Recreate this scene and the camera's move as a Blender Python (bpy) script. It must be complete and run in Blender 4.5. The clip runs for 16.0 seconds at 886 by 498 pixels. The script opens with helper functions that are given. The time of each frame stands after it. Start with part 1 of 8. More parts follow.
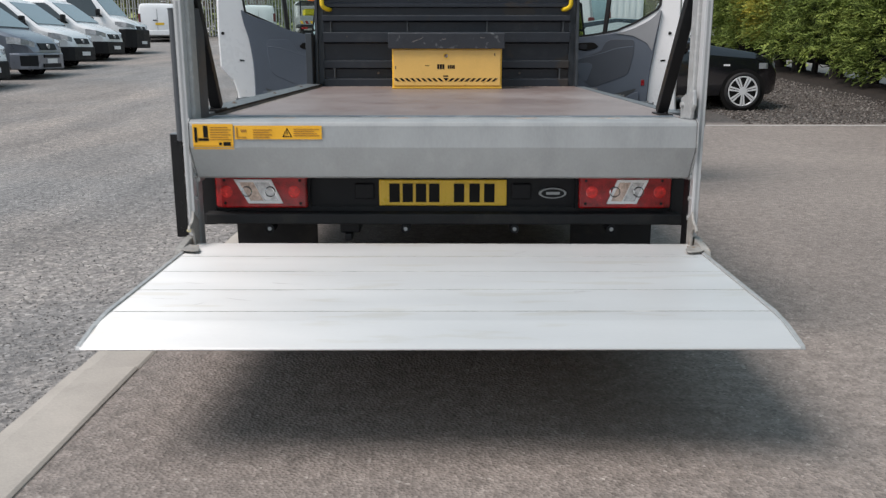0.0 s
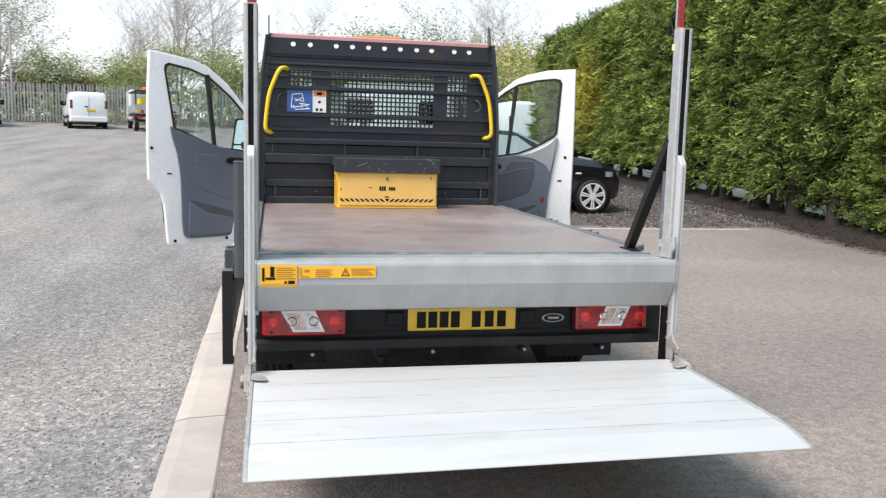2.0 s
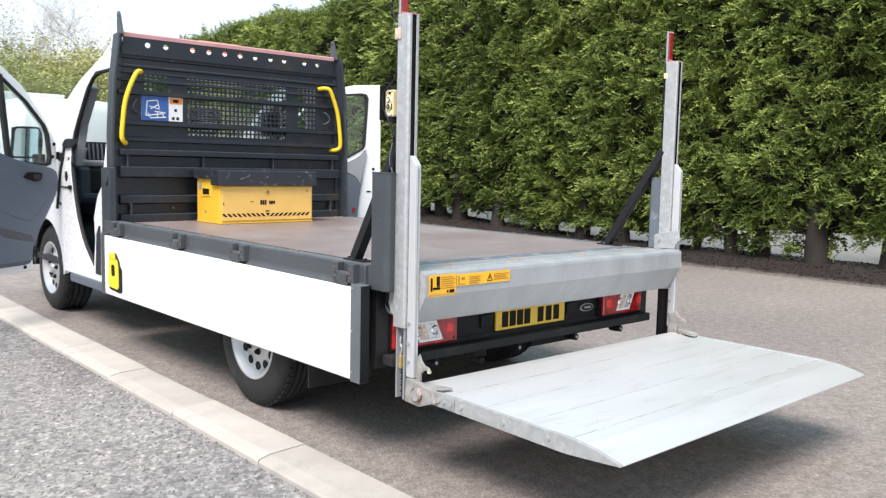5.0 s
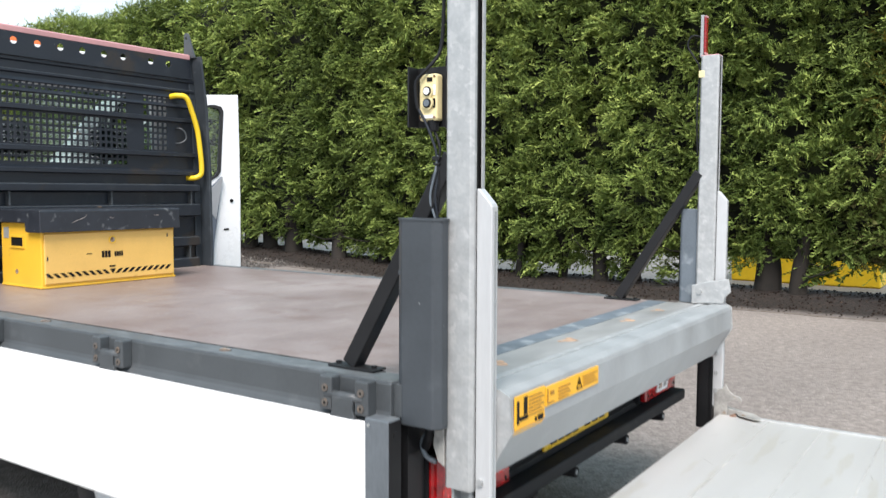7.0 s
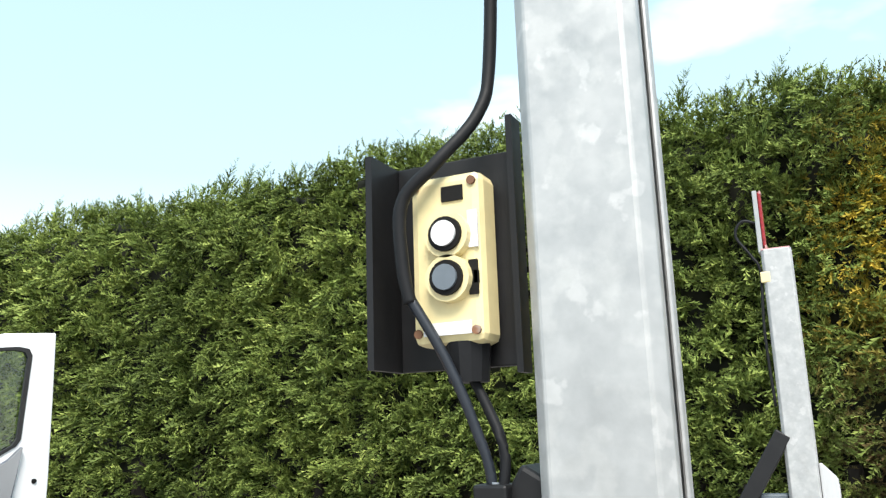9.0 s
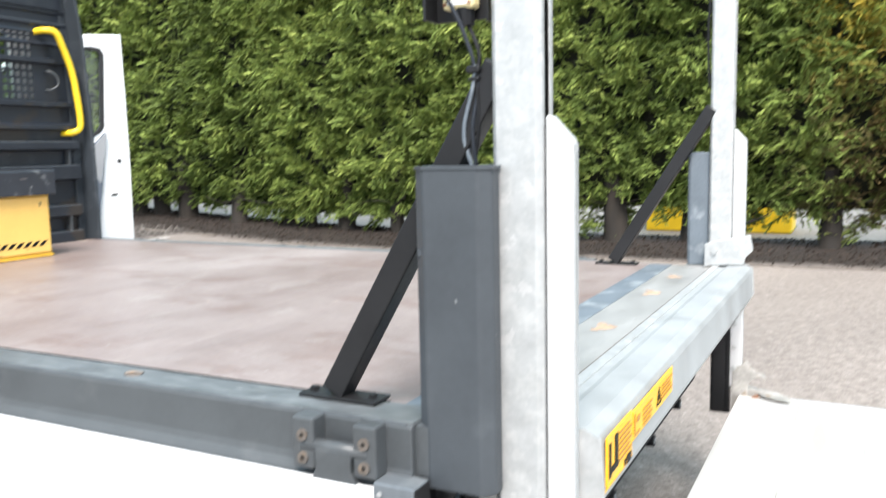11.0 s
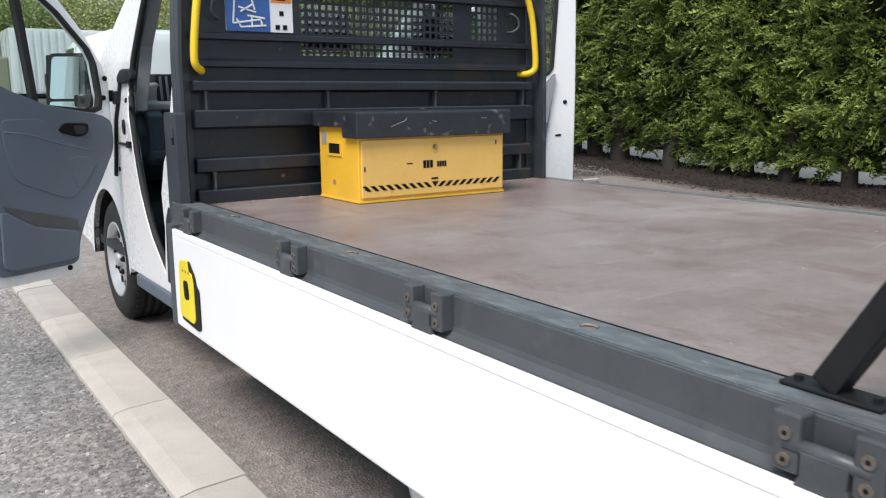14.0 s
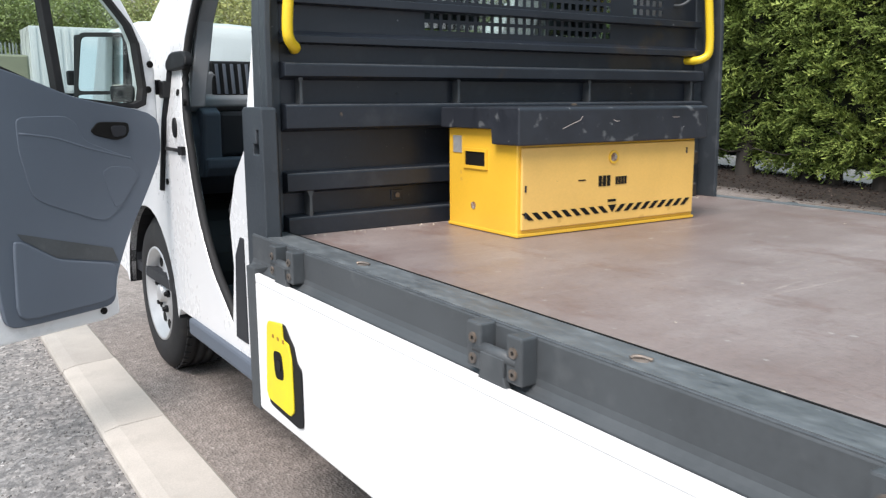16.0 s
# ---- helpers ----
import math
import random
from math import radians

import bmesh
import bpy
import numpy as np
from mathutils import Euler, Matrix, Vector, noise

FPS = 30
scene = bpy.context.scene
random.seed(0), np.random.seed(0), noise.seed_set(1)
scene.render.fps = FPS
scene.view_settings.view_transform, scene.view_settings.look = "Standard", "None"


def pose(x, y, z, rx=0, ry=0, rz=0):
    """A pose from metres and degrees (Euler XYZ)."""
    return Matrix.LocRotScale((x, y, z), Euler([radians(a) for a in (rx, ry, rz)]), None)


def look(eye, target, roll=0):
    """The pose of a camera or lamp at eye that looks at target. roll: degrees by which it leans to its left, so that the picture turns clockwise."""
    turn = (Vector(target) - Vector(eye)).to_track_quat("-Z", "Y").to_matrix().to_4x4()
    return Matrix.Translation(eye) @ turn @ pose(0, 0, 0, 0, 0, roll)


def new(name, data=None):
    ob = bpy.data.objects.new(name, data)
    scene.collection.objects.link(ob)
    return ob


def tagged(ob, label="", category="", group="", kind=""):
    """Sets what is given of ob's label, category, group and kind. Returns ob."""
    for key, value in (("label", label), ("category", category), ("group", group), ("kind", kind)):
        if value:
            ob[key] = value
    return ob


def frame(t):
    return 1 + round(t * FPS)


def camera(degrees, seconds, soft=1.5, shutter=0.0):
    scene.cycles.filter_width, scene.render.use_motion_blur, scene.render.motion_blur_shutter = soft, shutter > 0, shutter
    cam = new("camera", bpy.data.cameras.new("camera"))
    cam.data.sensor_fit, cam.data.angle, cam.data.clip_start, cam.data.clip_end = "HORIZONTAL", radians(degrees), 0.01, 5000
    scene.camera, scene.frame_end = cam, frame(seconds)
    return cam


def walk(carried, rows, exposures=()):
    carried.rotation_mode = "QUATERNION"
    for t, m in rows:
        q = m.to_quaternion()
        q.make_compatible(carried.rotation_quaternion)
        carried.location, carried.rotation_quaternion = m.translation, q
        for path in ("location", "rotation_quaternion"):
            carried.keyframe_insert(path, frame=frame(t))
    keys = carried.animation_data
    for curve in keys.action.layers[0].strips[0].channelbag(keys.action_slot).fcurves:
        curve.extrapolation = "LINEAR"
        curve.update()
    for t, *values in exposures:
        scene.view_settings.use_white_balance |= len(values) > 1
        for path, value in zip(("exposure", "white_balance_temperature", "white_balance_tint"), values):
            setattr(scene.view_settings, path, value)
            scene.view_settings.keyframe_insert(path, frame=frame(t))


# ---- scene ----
cam = camera(56.2, 16.0, soft=1.25, shutter=0.3)
PATH = [
    (0, (0.028, 0.121, 1.124), (0.012, 2.066, 0.66), -0.0),
    (0.5, (-0.092, -0.131, 1.304), (-0.104, 1.824, 0.882), 0.2),
    (1, (-0.252, -0.291, 1.37), (-0.1, 1.687, 1.118), 0.9),
    (1.5, (-0.514, -0.256, 1.361), (-0.241, 1.709, 1.104), 1.2),
    (2, (-0.88, -0.265, 1.384), (-0.475, 1.677, 1.129), 1.5),
    (2.5, (-1.324, -0.36, 1.342), (-0.757, 1.543, 1.101), 1.7),
    (3, (-1.777, -0.276, 1.312), (-1.034, 1.565, 1.069), 1.8),
    (3.5, (-2.286, -0.183, 1.298), (-1.372, 1.579, 1.059), 1.9),
    (3.7, (-2.458, -0.137, 1.322), (-1.48, 1.593, 1.101), 1.7),
    (4.75, (-3.1, 0.44, 1.312), (-1.834, 1.976, 1.112), 1.4),
    (5.8, (-3.175, 1.311, 1.302), (-1.679, 2.627, 1.121), 0.8),
    (6, (-3.11, 1.497, 1.29), (-1.571, 2.763, 1.113), 0.8),
    (6.5, (-2.908, 1.897, 1.299), (-1.289, 3.058, 1.124), 0.7),
    (7, (-2.612, 2.263, 1.344), (-0.961, 3.384, 1.207), 0.2),
    (7.5, (-2.319, 2.642, 1.38), (-0.637, 3.719, 1.481), -0.3),
    (8, (-1.986, 2.901, 1.399), (-0.286, 3.867, 1.82), -1.5),
    (8.2, (-1.817, 3.002, 1.431), (-0.095, 3.91, 1.891), -1.8),
    (9.2, (-1.44, 3.2, 1.46), (0.32, 4.02, 1.88), -1.9),
    (10.3, (-1.733, 3.049, 1.406), (0.086, 3.833, 1.679), -1.9),
    (10.5, (-1.867, 2.98, 1.367), (-0.043, 3.785, 1.519), -1.6),
    (10.8, (-2.059, 2.893, 1.319), (-0.246, 3.734, 1.24), -1.2),
    (11, (-2.126, 2.863, 1.308), (-0.358, 3.766, 1.067), -1.2),
    (11.5, (-2.189, 2.853, 1.295), (-0.571, 3.957, 0.888), -1.4),
    (12, (-2.227, 2.834, 1.29), (-0.721, 4.059, 0.808), -1.4),
    (12.5, (-2.2, 2.789, 1.295), (-0.829, 4.161, 0.808), -1.7),
    (13, (-2.157, 2.751, 1.301), (-0.956, 4.273, 0.811), -1.7),
    (13.5, (-2.103, 2.842, 1.294), (-0.985, 4.451, 0.89), -1.3),
    (14, (-2.062, 3.039, 1.306), (-0.955, 4.666, 0.947), -0.5),
    (14.5, (-1.999, 3.291, 1.283), (-0.9, 4.922, 0.919), -0.1),
    (15, (-1.927, 3.596, 1.306), (-0.84, 5.233, 0.936), 0.1),
    (15.5, (-1.917, 3.906, 1.286), (-0.843, 5.554, 0.925), -0.1),
    (16, (-1.911, 4.203, 1.273), (-0.833, 5.851, 0.919), -0.3),
]
walk(cam, [(t, look(eye, target, roll)) for t, eye, target, roll in PATH],
     exposures=[(0.0, -0.08, 6500, 14), (0.6, 0.16, 6500, 14), (1.0, 0.34, 6500, 14), (1.5, 0.46, 6500, 14), (2.5, 0.62, 6480, 14), (3.5, 0.7, 6450, 14), (6.0, 0.7, 6350, 13), (7.0, 0.7, 6350, 12), (7.5, 0.80, 6400, 10), (8.2, 0.86, 6450, 8), (10.5, 0.95, 6450, 9), (11.0, 1.28, 6400, 11), (11.5, 1.38, 6350, 12), (12.0, 1.06, 6350, 13), (12.5, 0.80, 6350, 13), (13.5, 0.46, 6350, 13), (14.0, 0.28, 6350, 13), (14.5, 0.36, 6350, 13), (16.0, 0.54, 6350, 13)])

# ---- light ----
SUN_EL, SUN_AZ = radians(55), radians(-118)   # azimuth clockwise from +y
world = bpy.data.worlds.new("sky")
scene.world = world
world.use_nodes = True
wt = world.node_tree
wt.nodes.clear()
w_out = wt.nodes.new("ShaderNodeOutputWorld")
w_bg = wt.nodes.new("ShaderNodeBackground")
w_sky = wt.nodes.new("ShaderNodeTexSky")
w_sky.sky_type, w_sky.sun_disc = "NISHITA", False
w_sky.sun_elevation, w_sky.sun_rotation = SUN_EL, SUN_AZ
w_sky.air_density, w_sky.dust_density, w_sky.ozone_density = 1.0, 2.0, 1.0
w_tc = wt.nodes.new("ShaderNodeTexCoord")
w_map = wt.nodes.new("ShaderNodeMapping")
w_map.inputs["Scale"].default_value = (1.0, 1.0, 2.6)
w_noise = wt.nodes.new("ShaderNodeTexNoise")
w_noise.inputs["Scale"].default_value, w_noise.inputs["Detail"].default_value = 2.2, 6.0
w_ramp = wt.nodes.new("ShaderNodeValToRGB")
w_ramp.color_ramp.elements[0].position, w_ramp.color_ramp.elements[0].color = 0.58, (0, 0, 0, 1)
w_ramp.color_ramp.elements[1].position, w_ramp.color_ramp.elements[1].color = 0.80, (1, 1, 1, 1)
w_mix = wt.nodes.new("ShaderNodeMix")
w_mix.data_type = "RGBA"
w_mix.inputs["B"].default_value = (9.1, 9.1, 9.3, 1)
# thin high haze: white towards the horizon, pale blue higher up
w_sep = wt.nodes.new("ShaderNodeSeparateXYZ")
w_high = wt.nodes.new("ShaderNodeValToRGB")
w_high.color_ramp.elements[0].position, w_high.color_ramp.elements[0].color = 0.03, (9.0, 9.0, 9.3, 1)
w_high.color_ramp.elements[1].position, w_high.color_ramp.elements[1].color = 0.62, (3.5, 5.0, 5.6, 1)
w_haze = w_high.color_ramp.elements.new(0.30)
w_haze.color = (4.3, 5.8, 6.3, 1)
w_veil = wt.nodes.new("ShaderNodeMix")
w_veil.data_type = "RGBA"
w_veil.inputs["Factor"].default_value = 0.75
wt.links.new(w_tc.outputs["Generated"], w_sep.inputs[0])
wt.links.new(w_sep.outputs["Z"], w_high.inputs["Fac"])
wt.links.new(w_sky.outputs["Color"], w_veil.inputs["A"])
wt.links.new(w_high.outputs["Color"], w_veil.inputs["B"])
wt.links.new(w_tc.outputs["Generated"], w_map.inputs["Vector"])
wt.links.new(w_map.outputs["Vector"], w_noise.inputs["Vector"])
wt.links.new(w_noise.outputs["Fac"], w_ramp.inputs["Fac"])
wt.links.new(w_ramp.outputs["Color"], w_mix.inputs["Factor"])
wt.links.new(w_veil.outputs["Result"], w_mix.inputs["A"])
wt.links.new(w_mix.outputs["Result"], w_bg.inputs["Color"])
w_bg.inputs["Strength"].default_value = 0.12
wt.links.new(w_bg.outputs["Background"], w_out.inputs["Surface"])
sun = new("sun", bpy.data.lights.new("sun", "SUN"))
sun.data.energy, sun.data.angle, sun.data.color = 3.5, radians(30), (1.0, 0.93, 0.865)
sun.matrix_world = look((40 * math.sin(SUN_AZ), 40 * math.cos(SUN_AZ), 40 * math.tan(SUN_EL)), (0, 0, 0))

# ---- building helpers ----
def part(name, bm, material, parent=None, label="", bevel=0.0, smooth=False):
    """Links a bmesh as one mesh object, under a thing or under a part."""
    me = bpy.data.meshes.new(name)
    bmesh.ops.recalc_face_normals(bm, faces=bm.faces)
    bm.to_mesh(me)
    bm.free()
    return part_mesh(name, me, material, parent, label, bevel, smooth)


def part_mesh(name, me, material, parent=None, label="", bevel=0.0, smooth=False):
    me.materials.append(material)
    ob = new(name, me)
    if parent:
        ob.parent = parent
    if label:
        ob["label"] = label
    if smooth:
        me.shade_smooth()
    if bevel:
        b = ob.modifiers.new("bevel", "BEVEL")
        b.width, b.segments, b.limit_method, b.angle_limit = bevel, 2, "ANGLE", radians(35)
    return ob


def thing(name, label, category, at=(0, 0, 0), rz=0, group=""):
    ob = new(name)
    ob.matrix_world = pose(*at, 0, 0, rz)
    return tagged(ob, label, category, group)


def box(bm, x0, x1, y0, y1, z0, z1, m=None):
    c = Matrix.Translation(((x0 + x1) / 2, (y0 + y1) / 2, (z0 + z1) / 2)) @ Matrix.Diagonal((abs(x1 - x0), abs(y1 - y0), abs(z1 - z0), 1))
    bmesh.ops.create_cube(bm, size=1, matrix=(m @ c) if m else c)
    return bm


def boxes(*lots):
    bm = bmesh.new()
    for b in lots:
        box(bm, *b)
    return bm


def prism(bm, pts, axis, a, b, m=None):
    """A polygon of 2D points, drawn out along an axis from a to b."""
    def place(p, d):
        v = Vector({"x": (d, p[0], p[1]), "y": (p[0], d, p[1]), "z": (p[0], p[1], d)}[axis])
        return m @ v if m else v
    lo = [bm.verts.new(place(p, a)) for p in pts]
    hi = [bm.verts.new(place(p, b)) for p in pts]
    bm.faces.new(lo[::-1])
    bm.faces.new(hi)
    for i in range(len(pts)):
        j = (i + 1) % len(pts)
        bm.faces.new((lo[i], lo[j], hi[j], hi[i]))
    return bm


def plate(bm, outer, holes, axis, a, b, m=None):
    """A flat plate with holes, from a to b along an axis."""
    def place(p, d):
        v = Vector({"x": (d, p[0], p[1]), "y": (p[0], d, p[1]), "z": (p[0], p[1], d)}[axis])
        return m @ v if m else v
    edges = []
    for loop in (outer, *holes):
        vs = [bm.verts.new(place(p, a)) for p in loop]
        edges += [bm.edges.new((vs[i], vs[(i + 1) % len(vs)])) for i in range(len(vs))]
    got = bmesh.ops.triangle_fill(bm, edges=edges, use_beauty=True)
    faces = [f for f in got["geom"] if isinstance(f, bmesh.types.BMFace)]
    ext = bmesh.ops.extrude_face_region(bm, geom=faces)
    shift = place((0, 0), b) - place((0, 0), a)
    bmesh.ops.translate(bm, verts=[v for v in ext["geom"] if isinstance(v, bmesh.types.BMVert)], vec=shift)
    return bm


def rod(bm, p, q, r, seg=12, r2=None):
    p, q = Vector(p), Vector(q)
    m = Matrix.Translation((p + q) / 2) @ (q - p).to_track_quat("Z", "Y").to_matrix().to_4x4()
    bmesh.ops.create_cone(bm, cap_ends=True, segments=seg, radius1=r, radius2=r if r2 is None else r2, depth=(q - p).length, matrix=m)
    return bm


def smooth_line(pts, n=6):
    pts = [Vector(p) for p in pts]
    out = []
    for i in range(len(pts) - 1):
        a, b, c, d = pts[max(i - 1, 0)], pts[i], pts[i + 1], pts[min(i + 2, len(pts) - 1)]
        for k in range(n):
            t = k / n
            out.append(0.5 * ((2 * b) + (c - a) * t + (2 * a - 5 * b + 4 * c - d) * t * t + (3 * b - a - 3 * c + d) * t ** 3))
    return out + [pts[-1]]


def tube(bm, pts, r, seg=8, n=6, radii=None):
    """A round bar along a smooth line through the points."""
    line = smooth_line(pts, n) if n > 1 else [Vector(p) for p in pts]
    up, rings = Vector((0.13, 0.21, 0.97)), []
    for i, p in enumerate(line):
        d = (line[min(i + 1, len(line) - 1)] - line[max(i - 1, 0)]).normalized()
        s = d.cross(up)
        if s.length < 0.05:
            s = d.cross(Vector((1, 0, 0)))
        s.normalize()
        w = s.cross(d)
        k = r if radii is None else radii[0] + (radii[1] - radii[0]) * i / (len(line) - 1)
        rings.append([bm.verts.new(p + k * (math.cos(a) * s + math.sin(a) * w)) for a in (2 * math.pi * j / seg for j in range(seg))])
    for a, b in zip(rings, rings[1:]):
        for j in range(seg):
            bm.faces.new((a[j], a[(j + 1) % seg], b[(j + 1) % seg], b[j]))
    bm.faces.new(rings[0][::-1])
    bm.faces.new(rings[-1])
    return bm


def lathe(bm, profile, seg=40, m=None):
    """Revolves (x, radius) points about the x axis."""
    m = m or Matrix()
    rings = []
    for x, r in profile:
        rings.append([bm.verts.new(m @ Vector((x, r * math.cos(a), r * math.sin(a)))) for a in (2 * math.pi * j / seg for j in range(seg))])
    for a, b in zip(rings, rings[1:]):
        for j in range(seg):
            bm.faces.new((a[j], a[(j + 1) % seg], b[(j + 1) % seg], b[j]))
    return bm


def mesh_from(name, verts, faces):
    me = bpy.data.meshes.new(name)
    me.from_pydata(verts, [], faces)
    return me


# ---- materials ----
def material(name, colour, rough=0.6, metal=0.0, tone=0.12, scale=6.0, fine=120.0, bump=0.15, second=None, spots=0.5, spread=0.08,
             random=0.0, coat=0.0, stretch=(1, 1, 1), rough_var=0.12, spec=0.5, chips=None, ribs=0.0):
    """A surface with tone at a coarse and a fine scale, patches of a second colour, and fine relief."""
    mt = bpy.data.materials.new(name)
    mt.use_nodes = True
    t = mt.node_tree
    p = t.nodes["Principled BSDF"]
    tc = t.nodes.new("ShaderNodeTexCoord")
    mp = t.nodes.new("ShaderNodeMapping")
    mp.inputs["Scale"].default_value = stretch
    t.links.new(tc.outputs["Object"], mp.inputs["Vector"])

    def noise_at(sc, detail=5.0):
        n = t.nodes.new("ShaderNodeTexNoise")
        n.inputs["Scale"].default_value, n.inputs["Detail"].default_value = sc, detail
        t.links.new(mp.outputs["Vector"], n.inputs["Vector"])
        return n.outputs["Fac"]
    big, small = noise_at(scale), noise_at(fine, 3.0)

    def math_node(op, a, b):
        n = t.nodes.new("ShaderNodeMath")
        n.operation = op
        for k, v in ((0, a), (1, b)):
            if isinstance(v, (int, float)):
                n.inputs[k].default_value = v
            else:
                t.links.new(v, n.inputs[k])
        return n.outputs[0]

    def mix(fac, a, b, blend="MIX"):
        n = t.nodes.new("ShaderNodeMix")
        n.data_type, n.blend_type = "RGBA", blend
        for k, v in (("Factor", fac), ("A", a), ("B", b)):
            if isinstance(v, (int, float)):
                n.inputs[k].default_value = v
            elif isinstance(v, tuple):
                n.inputs[k].default_value = (*v, 1)
            else:
                t.links.new(v, n.inputs[k])
        return n.outputs["Result"]
    both = math_node("ADD", math_node("MULTIPLY", big, 0.65), math_node("MULTIPLY", small, 0.35))
    if random:
        info = t.nodes.new("ShaderNodeObjectInfo")
        both = math_node("ADD", both, math_node("MULTIPLY", math_node("SUBTRACT", info.outputs["Random"], 0.5), random))
    ramp = t.nodes.new("ShaderNodeMapRange")
    ramp.inputs["From Min"].default_value, ramp.inputs["From Max"].default_value = 0.3, 0.7
    ramp.inputs["To Min"].default_value, ramp.inputs["To Max"].default_value = 1 - tone * 1.6, 1 + tone * 1.6
    t.links.new(both, ramp.inputs["Value"])
    comb = t.nodes.new("ShaderNodeCombineColor")
    for k in ("Red", "Green", "Blue"):
        t.links.new(ramp.outputs[0], comb.inputs[k])
    base = colour
    if second:
        m2 = t.nodes.new("ShaderNodeMapRange")
        m2.inputs["From Min"].default_value, m2.inputs["From Max"].default_value = spots, spots + spread
        t.links.new(noise_at(scale * 1.7, 8.0), m2.inputs["Value"])
        base = mix(m2.outputs[0], colour, second)
    for hue, size, level in chips or ():
        m3 = t.nodes.new("ShaderNodeMapRange")
        m3.inputs["From Min"].default_value, m3.inputs["From Max"].default_value = level, level + 0.03
        t.links.new(noise_at(size, 6.0), m3.inputs["Value"])
        base = mix(m3.outputs[0], base, hue)
    col = mix(1.0, base, comb.outputs["Color"], "MULTIPLY")
    t.links.new(col, p.inputs["Base Color"])
    p.inputs["Metallic"].default_value = metal
    rr = t.nodes.new("ShaderNodeMapRange")
    rr.inputs["From Min"].default_value, rr.inputs["From Max"].default_value = 0.3, 0.7
    rr.inputs["To Min"].default_value, rr.inputs["To Max"].default_value = max(rough - rough_var, 0.03), min(rough + rough_var, 1)
    t.links.new(both, rr.inputs["Value"])
    t.links.new(rr.outputs[0], p.inputs["Roughness"])
    p.inputs["Coat Weight"].default_value = coat
    p.inputs["Coat Roughness"].default_value = 0.08
    if bump:
        b = t.nodes.new("ShaderNodeBump")
        b.inputs["Strength"].default_value, b.inputs["Distance"].default_value = bump, 0.004
        t.links.new(both, b.inputs["Height"])
        t.links.new(b.outputs["Normal"], p.inputs["Normal"])
    p.inputs["Specular IOR Level"].default_value = spec
    if ribs:   # fine ribs drawn along x: gloss spreads across them
        across = t.nodes.new("ShaderNodeCombineXYZ")
        across.inputs["Y"].default_value = 1.0
        t.links.new(across.outputs[0], p.inputs["Tangent"])
        p.inputs["Anisotropic"].default_value = ribs
    return mt


def glass_material(name, tint, rough=0.0, least=0.04):
    mt = bpy.data.materials.new(name)
    mt.use_nodes = True
    t = mt.node_tree
    t.nodes.remove(t.nodes["Principled BSDF"])
    clear, gloss, mix = t.nodes.new("ShaderNodeBsdfTransparent"), t.nodes.new("ShaderNodeBsdfGlossy"), t.nodes.new("ShaderNodeMixShader")
    face = t.nodes.new("ShaderNodeLayerWeight")
    fres = t.nodes.new("ShaderNodeMapRange")
    t.links.new(face.outputs["Facing"], fres.inputs["Value"])
    for k, v in (("From Min", 0.45), ("From Max", 1.0), ("To Min", least), ("To Max", 0.6)):
        fres.inputs[k].default_value = v
    clear.inputs["Color"].default_value, gloss.inputs["Roughness"].default_value = (*tint, 1), rough
    t.links.new(fres.outputs[0], mix.inputs[0])
    t.links.new(clear.outputs[0], mix.inputs[1])
    t.links.new(gloss.outputs[0], mix.inputs[2])
    t.links.new(mix.outputs[0], t.nodes["Material Output"].inputs["Surface"])
    return mt


